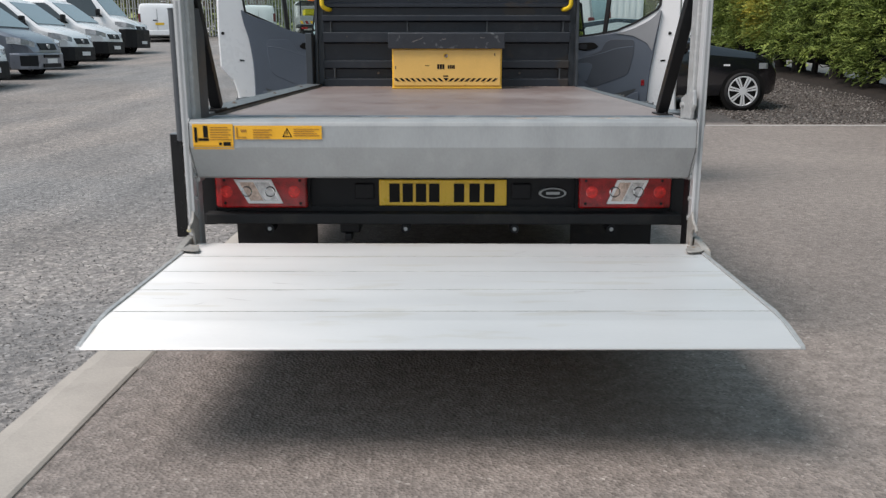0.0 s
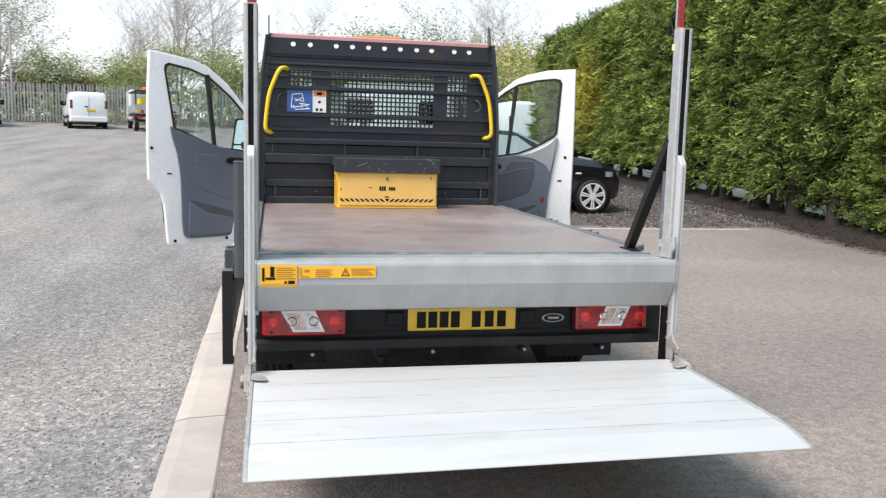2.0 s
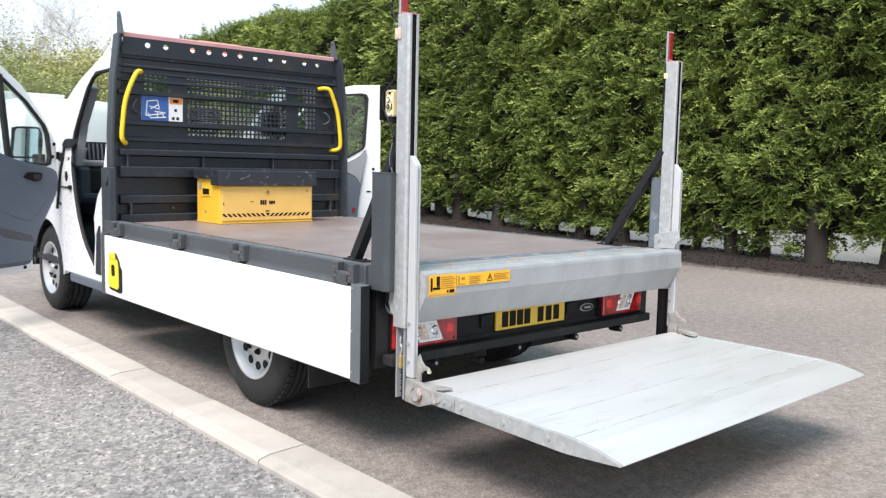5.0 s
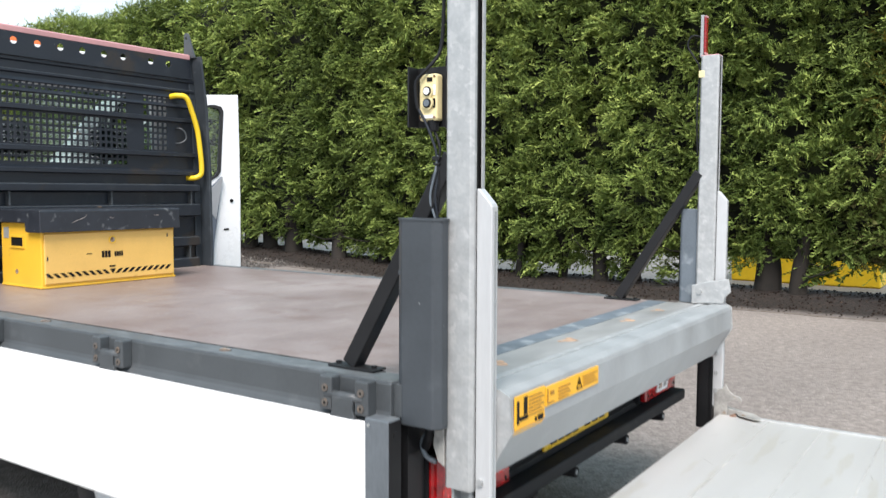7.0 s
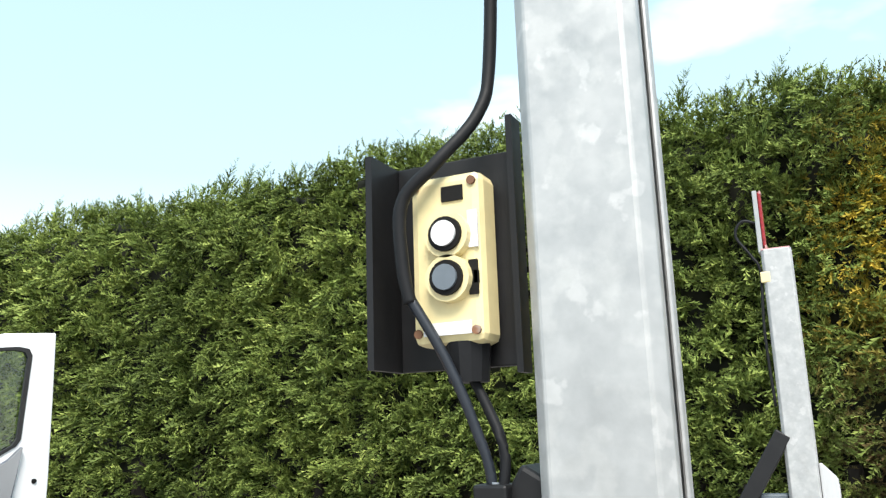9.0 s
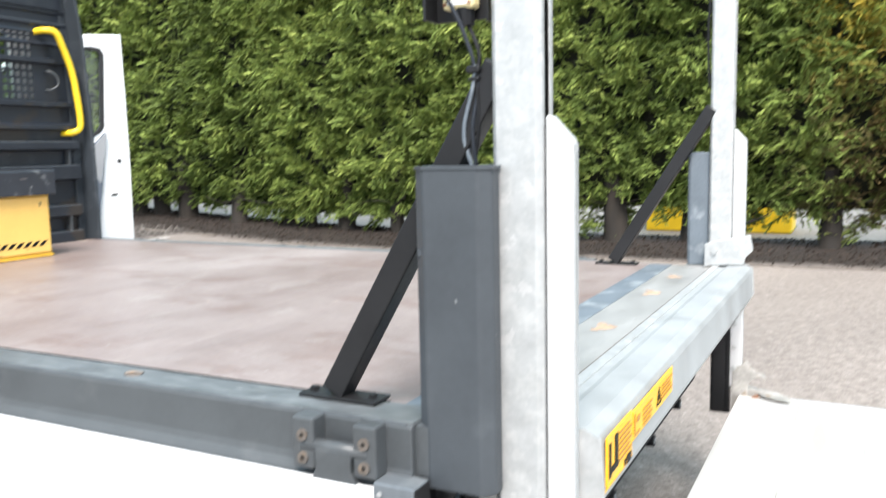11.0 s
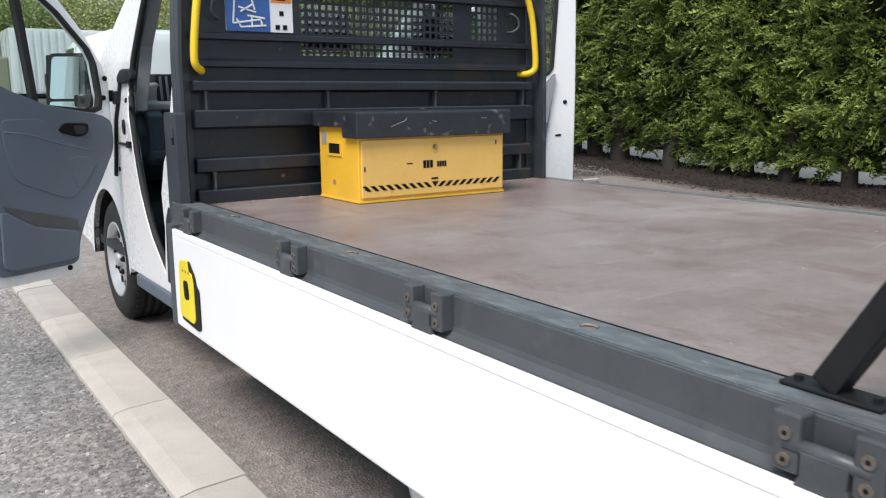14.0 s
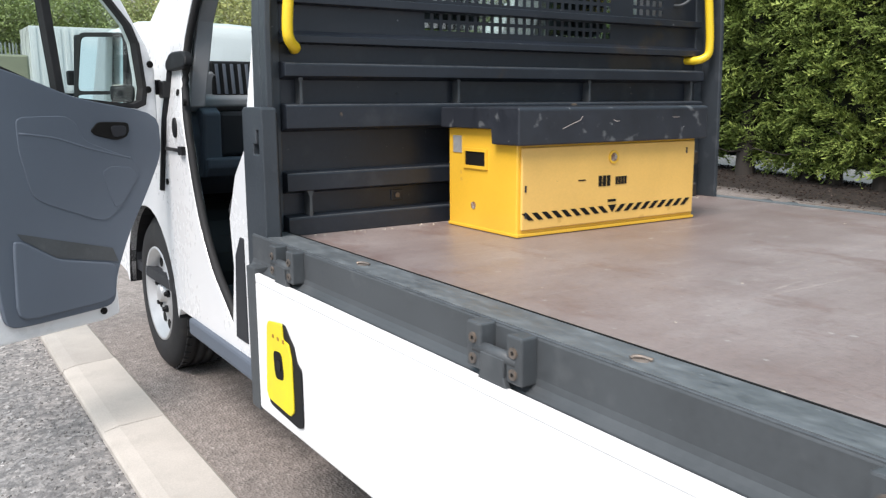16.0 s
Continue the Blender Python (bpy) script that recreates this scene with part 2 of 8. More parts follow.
def leaf_material(name, dark, light, warm, patches=None, tufts=0.0):
    """Foliage: a shade of its own for each spray, brown or yellow patches by place, a little light let through."""
    mt = bpy.data.materials.new(name)
    mt.use_nodes = True
    t = mt.node_tree
    p = t.nodes["Principled BSDF"]
    geo, tc = t.nodes.new("ShaderNodeNewGeometry"), t.nodes.new("ShaderNodeTexCoord")
    ramp = t.nodes.new("ShaderNodeValToRGB")
    e = ramp.color_ramp.elements
    e[0].color, e[1].color = (*dark, 1), (*warm, 1)
    mid = e.new(0.55)
    mid.color = (*light, 1)
    n = t.nodes.new("ShaderNodeTexNoise")
    n.inputs["Scale"].default_value, n.inputs["Detail"].default_value = 0.55, 4.0
    t.links.new(tc.outputs["Object"], n.inputs["Vector"])
    mx = t.nodes.new("ShaderNodeMath")
    mx.operation = "MULTIPLY_ADD"
    mx.inputs[1].default_value = 0.62
    ad = t.nodes.new("ShaderNodeMath")
    ad.operation = "MULTIPLY_ADD"
    ad.inputs[1].default_value, ad.inputs[2].default_value = 0.9, -0.25 - 0.5 * tufts
    t.links.new(n.outputs["Fac"], ad.inputs[0])
    t.links.new(geo.outputs["Random Per Island"], mx.inputs[0])
    tuft = t.nodes.new("ShaderNodeTexNoise")
    tuft.inputs["Scale"].default_value, tuft.inputs["Detail"].default_value = 4.5, 2.0
    t.links.new(tc.outputs["Object"], tuft.inputs["Vector"])
    both = t.nodes.new("ShaderNodeMath")
    both.operation = "MULTIPLY_ADD"
    both.inputs[1].default_value = tufts
    t.links.new(tuft.outputs["Fac"], both.inputs[0])
    t.links.new(ad.outputs[0], both.inputs[2])
    t.links.new(both.outputs[0], mx.inputs[2])
    t.links.new(mx.outputs[0], ramp.inputs["Fac"])
    col = ramp.outputs["Color"]
    for centre, size, hue in patches or ():
        d = t.nodes.new("ShaderNodeVectorMath")
        d.operation = "DISTANCE"
        d.inputs[1].default_value = centre
        t.links.new(tc.outputs["Object"], d.inputs[0])
        wob = t.nodes.new("ShaderNodeMath")
        wob.operation = "MULTIPLY_ADD"
        wob.inputs[1].default_value = 1.3
        t.links.new(geo.outputs["Random Per Island"], wob.inputs[0])
        t.links.new(d.outputs["Value"], wob.inputs[2])
        mr = t.nodes.new("ShaderNodeMapRange")
        mr.inputs["From Min"].default_value, mr.inputs["From Max"].default_value = size, size + 1.0
        mr.inputs["To Min"].default_value, mr.inputs["To Max"].default_value = 0.85, 0.0
        t.links.new(wob.outputs[0], mr.inputs["Value"])
        m2 = t.nodes.new("ShaderNodeMix")
        m2.data_type = "RGBA"
        m2.inputs["B"].default_value = (*hue, 1)
        t.links.new(mr.outputs[0], m2.inputs["Factor"])
        t.links.new(col, m2.inputs["A"])
        col = m2.outputs["Result"]
    t.links.new(col, p.inputs["Base Color"])
    p.inputs["Roughness"].default_value = 0.7
    p.inputs["Specular IOR Level"].default_value = 0.25
    tr = t.nodes.new("ShaderNodeBsdfTranslucent")
    t.links.new(col, tr.inputs["Color"])
    ms = t.nodes.new("ShaderNodeMixShader")
    ms.inputs[0].default_value = 0.13
    t.links.new(p.outputs[0], ms.inputs[1])
    t.links.new(tr.outputs[0], ms.inputs[2])
    t.links.new(ms.outputs[0], t.nodes["Material Output"].inputs["Surface"])
    return mt


def ground_material():
    """Asphalt in the middle, loose grey gravel west of the kerb, leaf litter darkened for the hedge's shade and pale
    hardcore under and behind it.
    """
    mt = bpy.data.materials.new("ground")
    mt.use_nodes = True
    t = mt.node_tree
    p = t.nodes["Principled BSDF"]
    tc = t.nodes.new("ShaderNodeTexCoord")
    sep = t.nodes.new("ShaderNodeSeparateXYZ")
    t.links.new(tc.outputs["Object"], sep.inputs[0])

    def tex(kind, sc, detail=6.0, stretch=None):
        n = t.nodes.new("ShaderNodeTexNoise" if kind == "noise" else "ShaderNodeTexVoronoi")
        n.inputs["Scale"].default_value = sc
        if kind == "noise":
            n.inputs["Detail"].default_value = detail
        src = tc.outputs["Object"]
        if stretch:
            mp = t.nodes.new("ShaderNodeMapping")
            mp.inputs["Scale"].default_value = stretch
            t.links.new(src, mp.inputs["Vector"])
            src = mp.outputs["Vector"]
        t.links.new(src, n.inputs["Vector"])
        return n

    def ramp(src, *stops):
        r = t.nodes.new("ShaderNodeValToRGB")
        e = r.color_ramp.elements
        while len(e) < len(stops):
            e.new(0.5)
        for k, (pos, c) in zip(e, stops):
            k.position, k.color = pos, (*c, 1)
        t.links.new(src, r.inputs["Fac"])
        return r.outputs["Color"]

    def mix(fac, a, b, blend="MIX"):
        n = t.nodes.new("ShaderNodeMix")
        n.data_type, n.blend_type = "RGBA", blend
        for k, v in (("Factor", fac), ("A", a), ("B", b)):
            if isinstance(v, (int, float)):
                n.inputs[k].default_value = v
            elif isinstance(v, tuple):
                n.inputs[k].default_value = (*v, 1)
            else:
                t.links.new(v, n.inputs[k])
        return n.outputs["Result"]

    def edge(at, width, wobble):
        n = tex("noise", 2.5)
        m = t.nodes.new("ShaderNodeMath")
        m.operation = "MULTIPLY_ADD"
        m.inputs[1].default_value = wobble
        t.links.new(n.outputs["Fac"], m.inputs[0])
        t.links.new(sep.outputs["X"], m.inputs[2])
        r = t.nodes.new("ShaderNodeMapRange")
        r.inputs["From Min"].default_value, r.inputs["From Max"].default_value = at + wobble / 2 - width / 2, at + wobble / 2 + width / 2
        t.links.new(m.outputs[0], r.inputs["Value"])
        return r.outputs[0]
    stones = tex("voronoi", 95.0)
    broad = tex("noise", 0.35, 5.0)
    tracks = tex("noise", 1.4, 8.0, (1.0, 0.25, 1.0))
    tar = ramp(stones.outputs["Color"], (0.0, (0.162, 0.142, 0.130)), (0.55, (0.248, 0.220, 0.203)), (0.86, (0.296, 0.263, 0.243)), (1.0, (0.43, 0.405, 0.38)))
    tar = mix(1.0, tar, ramp(broad.outputs["Fac"], (0.3, (0.82, 0.80, 0.79)), (0.7, (1.18, 1.15, 1.12))), "MULTIPLY")
    chips = tex("voronoi", 60.0)
    grav = ramp(chips.outputs["Color"], (0.0, (0.11, 0.108, 0.107)), (0.5, (0.215, 0.207, 0.20)), (0.85, (0.31, 0.30, 0.29)), (1.0, (0.50, 0.49, 0.48)))
    grav = mix(1.0, grav, ramp(tracks.outputs["Fac"], (0.3, (0.72, 0.71, 0.71)), (0.5, (1.0, 0.98, 0.97)), (0.72, (1.26, 1.21, 1.17))), "MULTIPLY")
    fleck = tex("noise", 16.0, 8.0)
    tar = mix(1.0, tar, ramp(fleck.outputs["Fac"], (0.3, (0.80, 0.80, 0.80)), (0.7, (1.2, 1.2, 1.2))), "MULTIPLY")
    grav = mix(1.0, grav, ramp(fleck.outputs["Fac"], (0.32, (0.74, 0.74, 0.75)), (0.5, (1.0, 1.0, 1.0)), (0.68, (1.27, 1.25, 1.23))), "MULTIPLY")
    tan = tex("noise", 0.22, 6.0)
    grav = mix(1.0, grav, ramp(tan.outputs["Fac"], (0.42, (0.97, 0.985, 1.0)), (0.60, (1.07, 1.01, 0.965))), "MULTIPLY")
    # Dark soil and leaves, with the hedge's shade put into the colour.
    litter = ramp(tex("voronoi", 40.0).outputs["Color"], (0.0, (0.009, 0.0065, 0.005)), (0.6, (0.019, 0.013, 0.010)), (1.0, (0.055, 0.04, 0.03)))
    hard = ramp(tex("noise", 30.0).outputs["Fac"], (0.3, (0.15, 0.138, 0.122)), (0.7, (0.24, 0.224, 0.20)))
    col = mix(edge(-1.2, 0.04, 0.02), grav, tar)
    rough = mix(0.7, grav, litter)
    far = t.nodes.new("ShaderNodeMapRange")
    far.inputs["From Min"].default_value, far.inputs["From Max"].default_value = 11.95, 12.3
    t.links.new(sep.outputs["Y"], far.inputs["Value"])
    east = t.nodes.new("ShaderNodeMath")
    east.operation = "MULTIPLY"
    t.links.new(far.outputs[0], east.inputs[0])
    t.links.new(edge(2.0, 0.6, 0.5), east.inputs[1])
    col = mix(east.outputs[0], col, rough)
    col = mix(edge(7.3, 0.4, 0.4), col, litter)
    col = mix(edge(10.0, 0.4, 1.0), col, hard)
    t.links.new(col, p.inputs["Base Color"])
    p.inputs["Roughness"].default_value = 0.72
    p.inputs["Specular IOR Level"].default_value = 0.5
    b = t.nodes.new("ShaderNodeBump")
    b.inputs["Strength"].default_value, b.inputs["Distance"].default_value = 0.6, 0.006
    t.links.new(stones.outputs["Distance"], b.inputs["Height"])
    t.links.new(b.outputs["Normal"], p.inputs["Normal"])
    return mt


def board_material():
    """Phenolic-faced deck board: brown film worn to grey, soft stains, fine scores both ways and a faint grip texture."""
    mt = bpy.data.materials.new("worn brown deck board")
    mt.use_nodes = True
    t = mt.node_tree
    p = t.nodes["Principled BSDF"]
    tc = t.nodes.new("ShaderNodeTexCoord")

    def tex(sc, detail, stretch=(1, 1, 1), rough=0.55):
        mp, n = t.nodes.new("ShaderNodeMapping"), t.nodes.new("ShaderNodeTexNoise")
        mp.inputs["Scale"].default_value = stretch
        n.inputs["Scale"].default_value, n.inputs["Detail"].default_value, n.inputs["Roughness"].default_value = sc, detail, rough
        t.links.new(tc.outputs["Object"], mp.inputs["Vector"])
        t.links.new(mp.outputs["Vector"], n.inputs["Vector"])
        return n.outputs["Fac"]

    def span(src, lo, hi, a, b):
        n = t.nodes.new("ShaderNodeMapRange")
        for k, v in (("From Min", lo), ("From Max", hi), ("To Min", a), ("To Max", b)):
            n.inputs[k].default_value = v
        t.links.new(src, n.inputs["Value"])
        return n.outputs[0]

    def mix(fac, a, b, blend="MIX"):
        n = t.nodes.new("ShaderNodeMix")
        n.data_type, n.blend_type = "RGBA", blend
        for k, v in (("Factor", fac), ("A", a), ("B", b)):
            if isinstance(v, (int, float)):
                n.inputs[k].default_value = v
            elif isinstance(v, tuple):
                n.inputs[k].default_value = (*v, 1)
            else:
                t.links.new(v, n.inputs[k])
        return n.outputs["Result"]

    def grey(src):
        n = t.nodes.new("ShaderNodeCombineColor")
        for k in ("Red", "Green", "Blue"):
            t.links.new(src, n.inputs[k])
        return n.outputs["Color"]
    wear = tex(1.7, 11.0, (0.8, 1.0, 1.0), 0.68)
    col = mix(span(wear, 0.34, 0.66, 0.0, 1.0), (0.186, 0.136, 0.126), (0.280, 0.234, 0.221))
    col = mix(span(tex(0.8, 5.0), 0.52, 0.72, 0.0, 0.6), col, (0.135, 0.085, 0.070))
    col = mix(span(tex(2.6, 9.0, (1.6, 0.7, 1.0), 0.7), 0.54, 0.61, 0.0, 0.50), col, (0.162, 0.102, 0.086))
    col = mix(span(tex(4.2, 9.0, (0.8, 1.2, 1.0), 0.72), 0.58, 0.65, 0.0, 0.40), col, (0.33, 0.295, 0.28))
    grain = tex(3.0, 8.0, (0.5, 9.0, 1.0))
    col = mix(1.0, col, grey(span(grain, 0.3, 0.7, 0.95, 1.05)), "MULTIPLY")
    col = mix(1.0, col, grey(span(tex(70.0, 3.0), 0.3, 0.7, 0.93, 1.07)), "MULTIPLY")
    col = mix(span(tex(9.0, 3.0, (0.25, 6.0, 1.0)), 0.68, 0.71, 0.0, 0.28), col, (0.35, 0.305, 0.285))
    col = mix(span(tex(9.0, 3.0, (6.0, 0.25, 1.0)), 0.69, 0.73, 0.0, 0.22), col, (0.34, 0.30, 0.285))
    col = mix(span(tex(30.0, 2.0), 0.735, 0.755, 0.0, 0.7), col, (0.40, 0.37, 0.35))
    col = mix(span(tex(26.0, 2.0, (0.06, 2.2, 1.0)), 0.71, 0.74, 0.0, 0.28), col, (0.37, 0.32, 0.30))
    col = mix(span(tex(120.0, 2.0), 0.60, 0.72, 0.0, 0.35), col, (0.10, 0.075, 0.068))
    p.inputs["Specular IOR Level"].default_value = 0.95
    t.links.new(col, p.inputs["Base Color"])
    t.links.new(span(wear, 0.3, 0.7, 0.36, 0.50), p.inputs["Roughness"])
    grip = t.nodes.new("ShaderNodeTexVoronoi")
    grip.inputs["Scale"].default_value = 150.0
    t.links.new(tc.outputs["Object"], grip.inputs["Vector"])
    b = t.nodes.new("ShaderNodeBump")
    b.inputs["Strength"].default_value, b.inputs["Distance"].default_value = 0.28, 0.0012
    t.links.new(grip.outputs["Distance"], b.inputs["Height"])
    t.links.new(b.outputs["Normal"], p.inputs["Normal"])
    return mt


GROUND = ground_material()
KERB = material("kerb concrete", (0.42, 0.385, 0.345), 0.85, tone=0.14, scale=3, fine=160, bump=0.35, second=(0.345, 0.312, 0.28), spots=0.55, spread=0.2, random=0.25)
LINE = material("road paint", (0.44, 0.42, 0.40), 0.8, tone=0.2, scale=9, fine=90, second=(0.3, 0.28, 0.27), spots=0.58, spread=0.1)
GALV = material("galvanised steel", (0.43, 0.437, 0.437), 0.52, 0.5, tone=0.09, scale=30, fine=110, bump=0.08, second=(0.47, 0.475, 0.47), spots=0.5, spread=0.1, chips=(((0.515, 0.517, 0.512), 26.0, 0.62),))
GALV_FLAT = material("dulled galvanised steel", (0.345, 0.358, 0.362), 0.58, 0.35, tone=0.08, scale=9, fine=130, bump=0.06, second=(0.385, 0.395, 0.398), spots=0.52, spread=0.25, stretch=(1, 1, 0.35))
COVER = material("dulled blue-grey steel", (0.135, 0.16, 0.185), 0.6, 0.25, tone=0.14, scale=9, fine=110, bump=0.06, second=(0.27, 0.30, 0.32), spots=0.56, spread=0.15)
EDGING = material("dirty edging concrete", (0.17, 0.145, 0.125), 0.9, tone=0.2, scale=5, fine=120, bump=0.4, second=(0.10, 0.08, 0.065), spots=0.5, spread=0.2)
THRESH = material("rubbed galvanised steel", (0.35, 0.345, 0.335), 0.5, 0.4, tone=0.08, scale=9, fine=110, bump=0.08, second=(0.32, 0.315, 0.31), spots=0.52, spread=0.2, stretch=(0.5, 1.4, 1), chips=(((0.30, 0.18, 0.11), 7.0, 0.69),))
ALU = material("brushed aluminium", (0.56, 0.565, 0.57), 0.45, 0.35, tone=0.05, scale=10, fine=200, bump=0.03, stretch=(1, 1, 0.1))
DECK = material("platform aluminium", (0.71, 0.705, 0.695), 0.45, 0.48, rough_var=0.04, ribs=0.85, tone=0.03, scale=3, fine=140, bump=0.06, second=(0.665, 0.65, 0.615), spots=0.585, spread=0.07, stretch=(0.5, 3, 1), random=0.10)
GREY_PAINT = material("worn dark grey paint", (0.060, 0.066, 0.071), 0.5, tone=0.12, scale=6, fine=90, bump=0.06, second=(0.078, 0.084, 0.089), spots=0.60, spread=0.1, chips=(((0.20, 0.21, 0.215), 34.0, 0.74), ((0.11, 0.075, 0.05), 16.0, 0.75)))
COVER_PAINT = material("dark blue-grey cover paint", (0.046, 0.053, 0.061), 0.48, tone=0.10, scale=6, fine=90, bump=0.06, second=(0.058, 0.066, 0.074), spots=0.60, spread=0.1, chips=(((0.20, 0.21, 0.215), 34.0, 0.735),))
POST_PAINT = material("dark blue-grey post paint", (0.034, 0.041, 0.049), 0.45, tone=0.12, scale=6, fine=90, bump=0.06, second=(0.055, 0.063, 0.072), spots=0.60, spread=0.1, chips=(((0.20, 0.21, 0.215), 34.0, 0.74),))
# Scuffed and chipped; light from above is also put into the base tone.
RAIL_TOP = material("scuffed rail top with painted light", (0.122, 0.134, 0.142), 0.5, 0.2, tone=0.16, scale=22, fine=130, bump=0.08, second=(0.172, 0.186, 0.193), spots=0.46, spread=0.22, stretch=(1, 0.45, 1), chips=(((0.25, 0.262, 0.265), 60.0, 0.69), ((0.09, 0.10, 0.11), 16.0, 0.66)))
# Edge wear, its paler tone also painting the highlight along folds.
WORN_LIT_EDGE = material("worn edge with painted highlight", (0.085, 0.094, 0.102), 0.5, 0.2, tone=0.2, scale=14, fine=80, bump=0.0, second=(0.055, 0.062, 0.070), spots=0.50, spread=0.2)
CRUMB = material("pale grit", (0.34, 0.30, 0.25), 0.9, tone=0.3, scale=60, bump=0.0)
HEAD = material("charcoal painted steel", (0.0165, 0.0205, 0.028), 0.40, tone=0.15, scale=5, fine=80, bump=0.05, second=(0.027, 0.031, 0.038), spots=0.58, spread=0.12, spec=0.4, chips=(((0.032, 0.027, 0.024), 2.6, 0.62), ((0.10, 0.075, 0.055), 12.0, 0.73), ((0.16, 0.17, 0.18), 46.0, 0.724)))
BLACK = material("black paint", (0.012, 0.012, 0.013), 0.45, tone=0.15, scale=8, bump=0.05, spec=0.3)
RUBBER = material("tyre rubber", (0.024, 0.024, 0.025), 0.68, tone=0.2, scale=8, fine=140, bump=0.2, second=(0.035, 0.033, 0.031), spots=0.55, spread=0.15, spec=0.25)
PLASTIC = material("black plastic", (0.010, 0.0105, 0.012), 0.55, tone=0.1, scale=10, fine=260, bump=0.1, spec=0.22)
WHITE = material("white van paint", (0.78, 0.79, 0.80), 0.28, tone=0.012, scale=2, fine=30, bump=0.0, coat=0.5, rough_var=0.04)
PANEL_WHITE = material("white painted side panel", (0.84, 0.84, 0.84), 0.4, tone=0.015, scale=2, fine=60, bump=0.02, rough_var=0.06)
TRIM = material("grey door lining", (0.098, 0.118, 0.150), 0.65, tone=0.06, scale=3, fine=300, bump=0.12)
# Darker copy of the lining: shade in the far door's recess, as colour.
TRIM_SHADED = material("grey door lining with painted shade", (0.062, 0.072, 0.090), 0.65, tone=0.06, scale=3, fine=300, bump=0.12)
TRIM_DARK = material("dark cabin plastic", (0.026, 0.028, 0.033), 0.6, tone=0.08, scale=5, fine=260, bump=0.1, spec=0.3)
TRIM_LIGHT = material("light grey cabin plastic", (0.265, 0.275, 0.29), 0.6, tone=0.05, scale=5, fine=260, bump=0.1)
SEAT = material("dark seat cloth", (0.02, 0.021, 0.024), 0.9, tone=0.2, scale=20, fine=300, bump=0.2)
WOOD = board_material()
YELLOW = material("yellow powder paint", (0.80, 0.465, 0.036), 0.42, coat=0.35, tone=0.05, scale=7, fine=150, bump=0.05, second=(0.64, 0.36, 0.06), spots=0.68, spread=0.03, chips=(((0.16, 0.09, 0.04), 45.0, 0.755),))
# Same chest paint, with the front's sky reflection put into a paler yellow.
YELLOW_SKY = material("yellow powder paint with painted sky sheen", (0.80, 0.485, 0.125), 0.42, coat=0.35, tone=0.05, scale=7, fine=150, bump=0.05, second=(0.66, 0.38, 0.09), spots=0.68, spread=0.03, chips=(((0.16, 0.09, 0.04), 45.0, 0.755),))
YELLOW_TUBE = material("yellow painted tube", (0.82, 0.56, 0.02), 0.38, tone=0.06, scale=9, fine=120, bump=0.04, second=(0.55, 0.35, 0.03), spots=0.68, spread=0.05)
LID = material("scuffed dark blue-grey paint", (0.021, 0.024, 0.031), 0.45, tone=0.15, scale=12, fine=60, bump=0.08, second=(0.10, 0.105, 0.11), spots=0.62, spread=0.06, chips=(((0.25, 0.25, 0.25), 40.0, 0.72),))
STICKER_Y = material("yellow label film", (0.82, 0.42, 0.02), 0.45, tone=0.05, scale=9, bump=0.02)
STICKER_W = material("white label film", (0.78, 0.78, 0.78), 0.45, tone=0.04, scale=9, bump=0.02)
STICKER_B = material("blue label film", (0.035, 0.11, 0.34), 0.45, tone=0.06, scale=9, bump=0.02)
STICKER_O = material("orange label film", (0.80, 0.24, 0.03), 0.45, tone=0.05, scale=9, bump=0.02)
INK = material("black ink", (0.010, 0.0095, 0.009), 0.6, tone=0.1, bump=0.0, spec=0.15)
BROWN_INK = material("faded ink", (0.36, 0.17, 0.02), 0.5, tone=0.1, bump=0.0)
PLATE_Y = material("reflective yellow", (0.72, 0.46, 0.03), 0.3, tone=0.04, scale=9, bump=0.01)
RED = material("red lens", (0.31, 0.006, 0.008), 0.18, tone=0.45, scale=26, fine=160, bump=0.10, spec=0.4, coat=0.4)
RED_BRIGHT = material("red reflector", (0.25, 0.008, 0.012), 0.25, tone=0.25, scale=90, fine=200, bump=0.15, coat=0.2)
CLEAR = material("clear lamp lens", (0.55, 0.55, 0.55), 0.12, 0.4, tone=0.3, scale=40, fine=120, bump=0.2, coat=0.8)
PINK = material("faded red film", (0.52, 0.27, 0.27), 0.5, tone=0.08, scale=9, bump=0.03)
LATCH_Y = material("lime yellow plastic", (0.78, 0.64, 0.02), 0.45, tone=0.06, scale=12, bump=0.04)
CREAM = material("pale yellow plastic", (0.76, 0.645, 0.35), 0.45, tone=0.06, scale=15, bump=0.04)
CLIP = material("rust-stained zinc", (0.55, 0.47, 0.36), 0.6, 0.2, tone=0.15, scale=30, fine=160, bump=0.1, second=(0.34, 0.18, 0.07), spots=0.58, spread=0.12)
BOLT = material("browned bolt steel", (0.15, 0.13, 0.115), 0.55, 0.4, tone=0.2, scale=40, fine=160, bump=0.1, second=(0.19, 0.145, 0.11), spots=0.5, spread=0.1)
END_CAP = material("scuffed blue-grey steel", (0.15, 0.168, 0.185), 0.42, 0.35, tone=0.14, scale=5, fine=90, bump=0.05, second=(0.21, 0.23, 0.245), spots=0.60, spread=0.10, stretch=(1, 1, 0.4), chips=(((0.33, 0.34, 0.35), 30.0, 0.72),))
# Base colour carries a pale blue sky reflection.
SCREEN = material("windscreen glass with painted sky", (0.13, 0.18, 0.20), 0.05, tone=0.05, scale=2, bump=0.0, coat=1.0, rough_var=0.02)
RED_SPOT = material("bright red lens spot", (0.72, 0.02, 0.015), 0.2, tone=0.3, scale=60, fine=200, bump=0.1, coat=0.3)
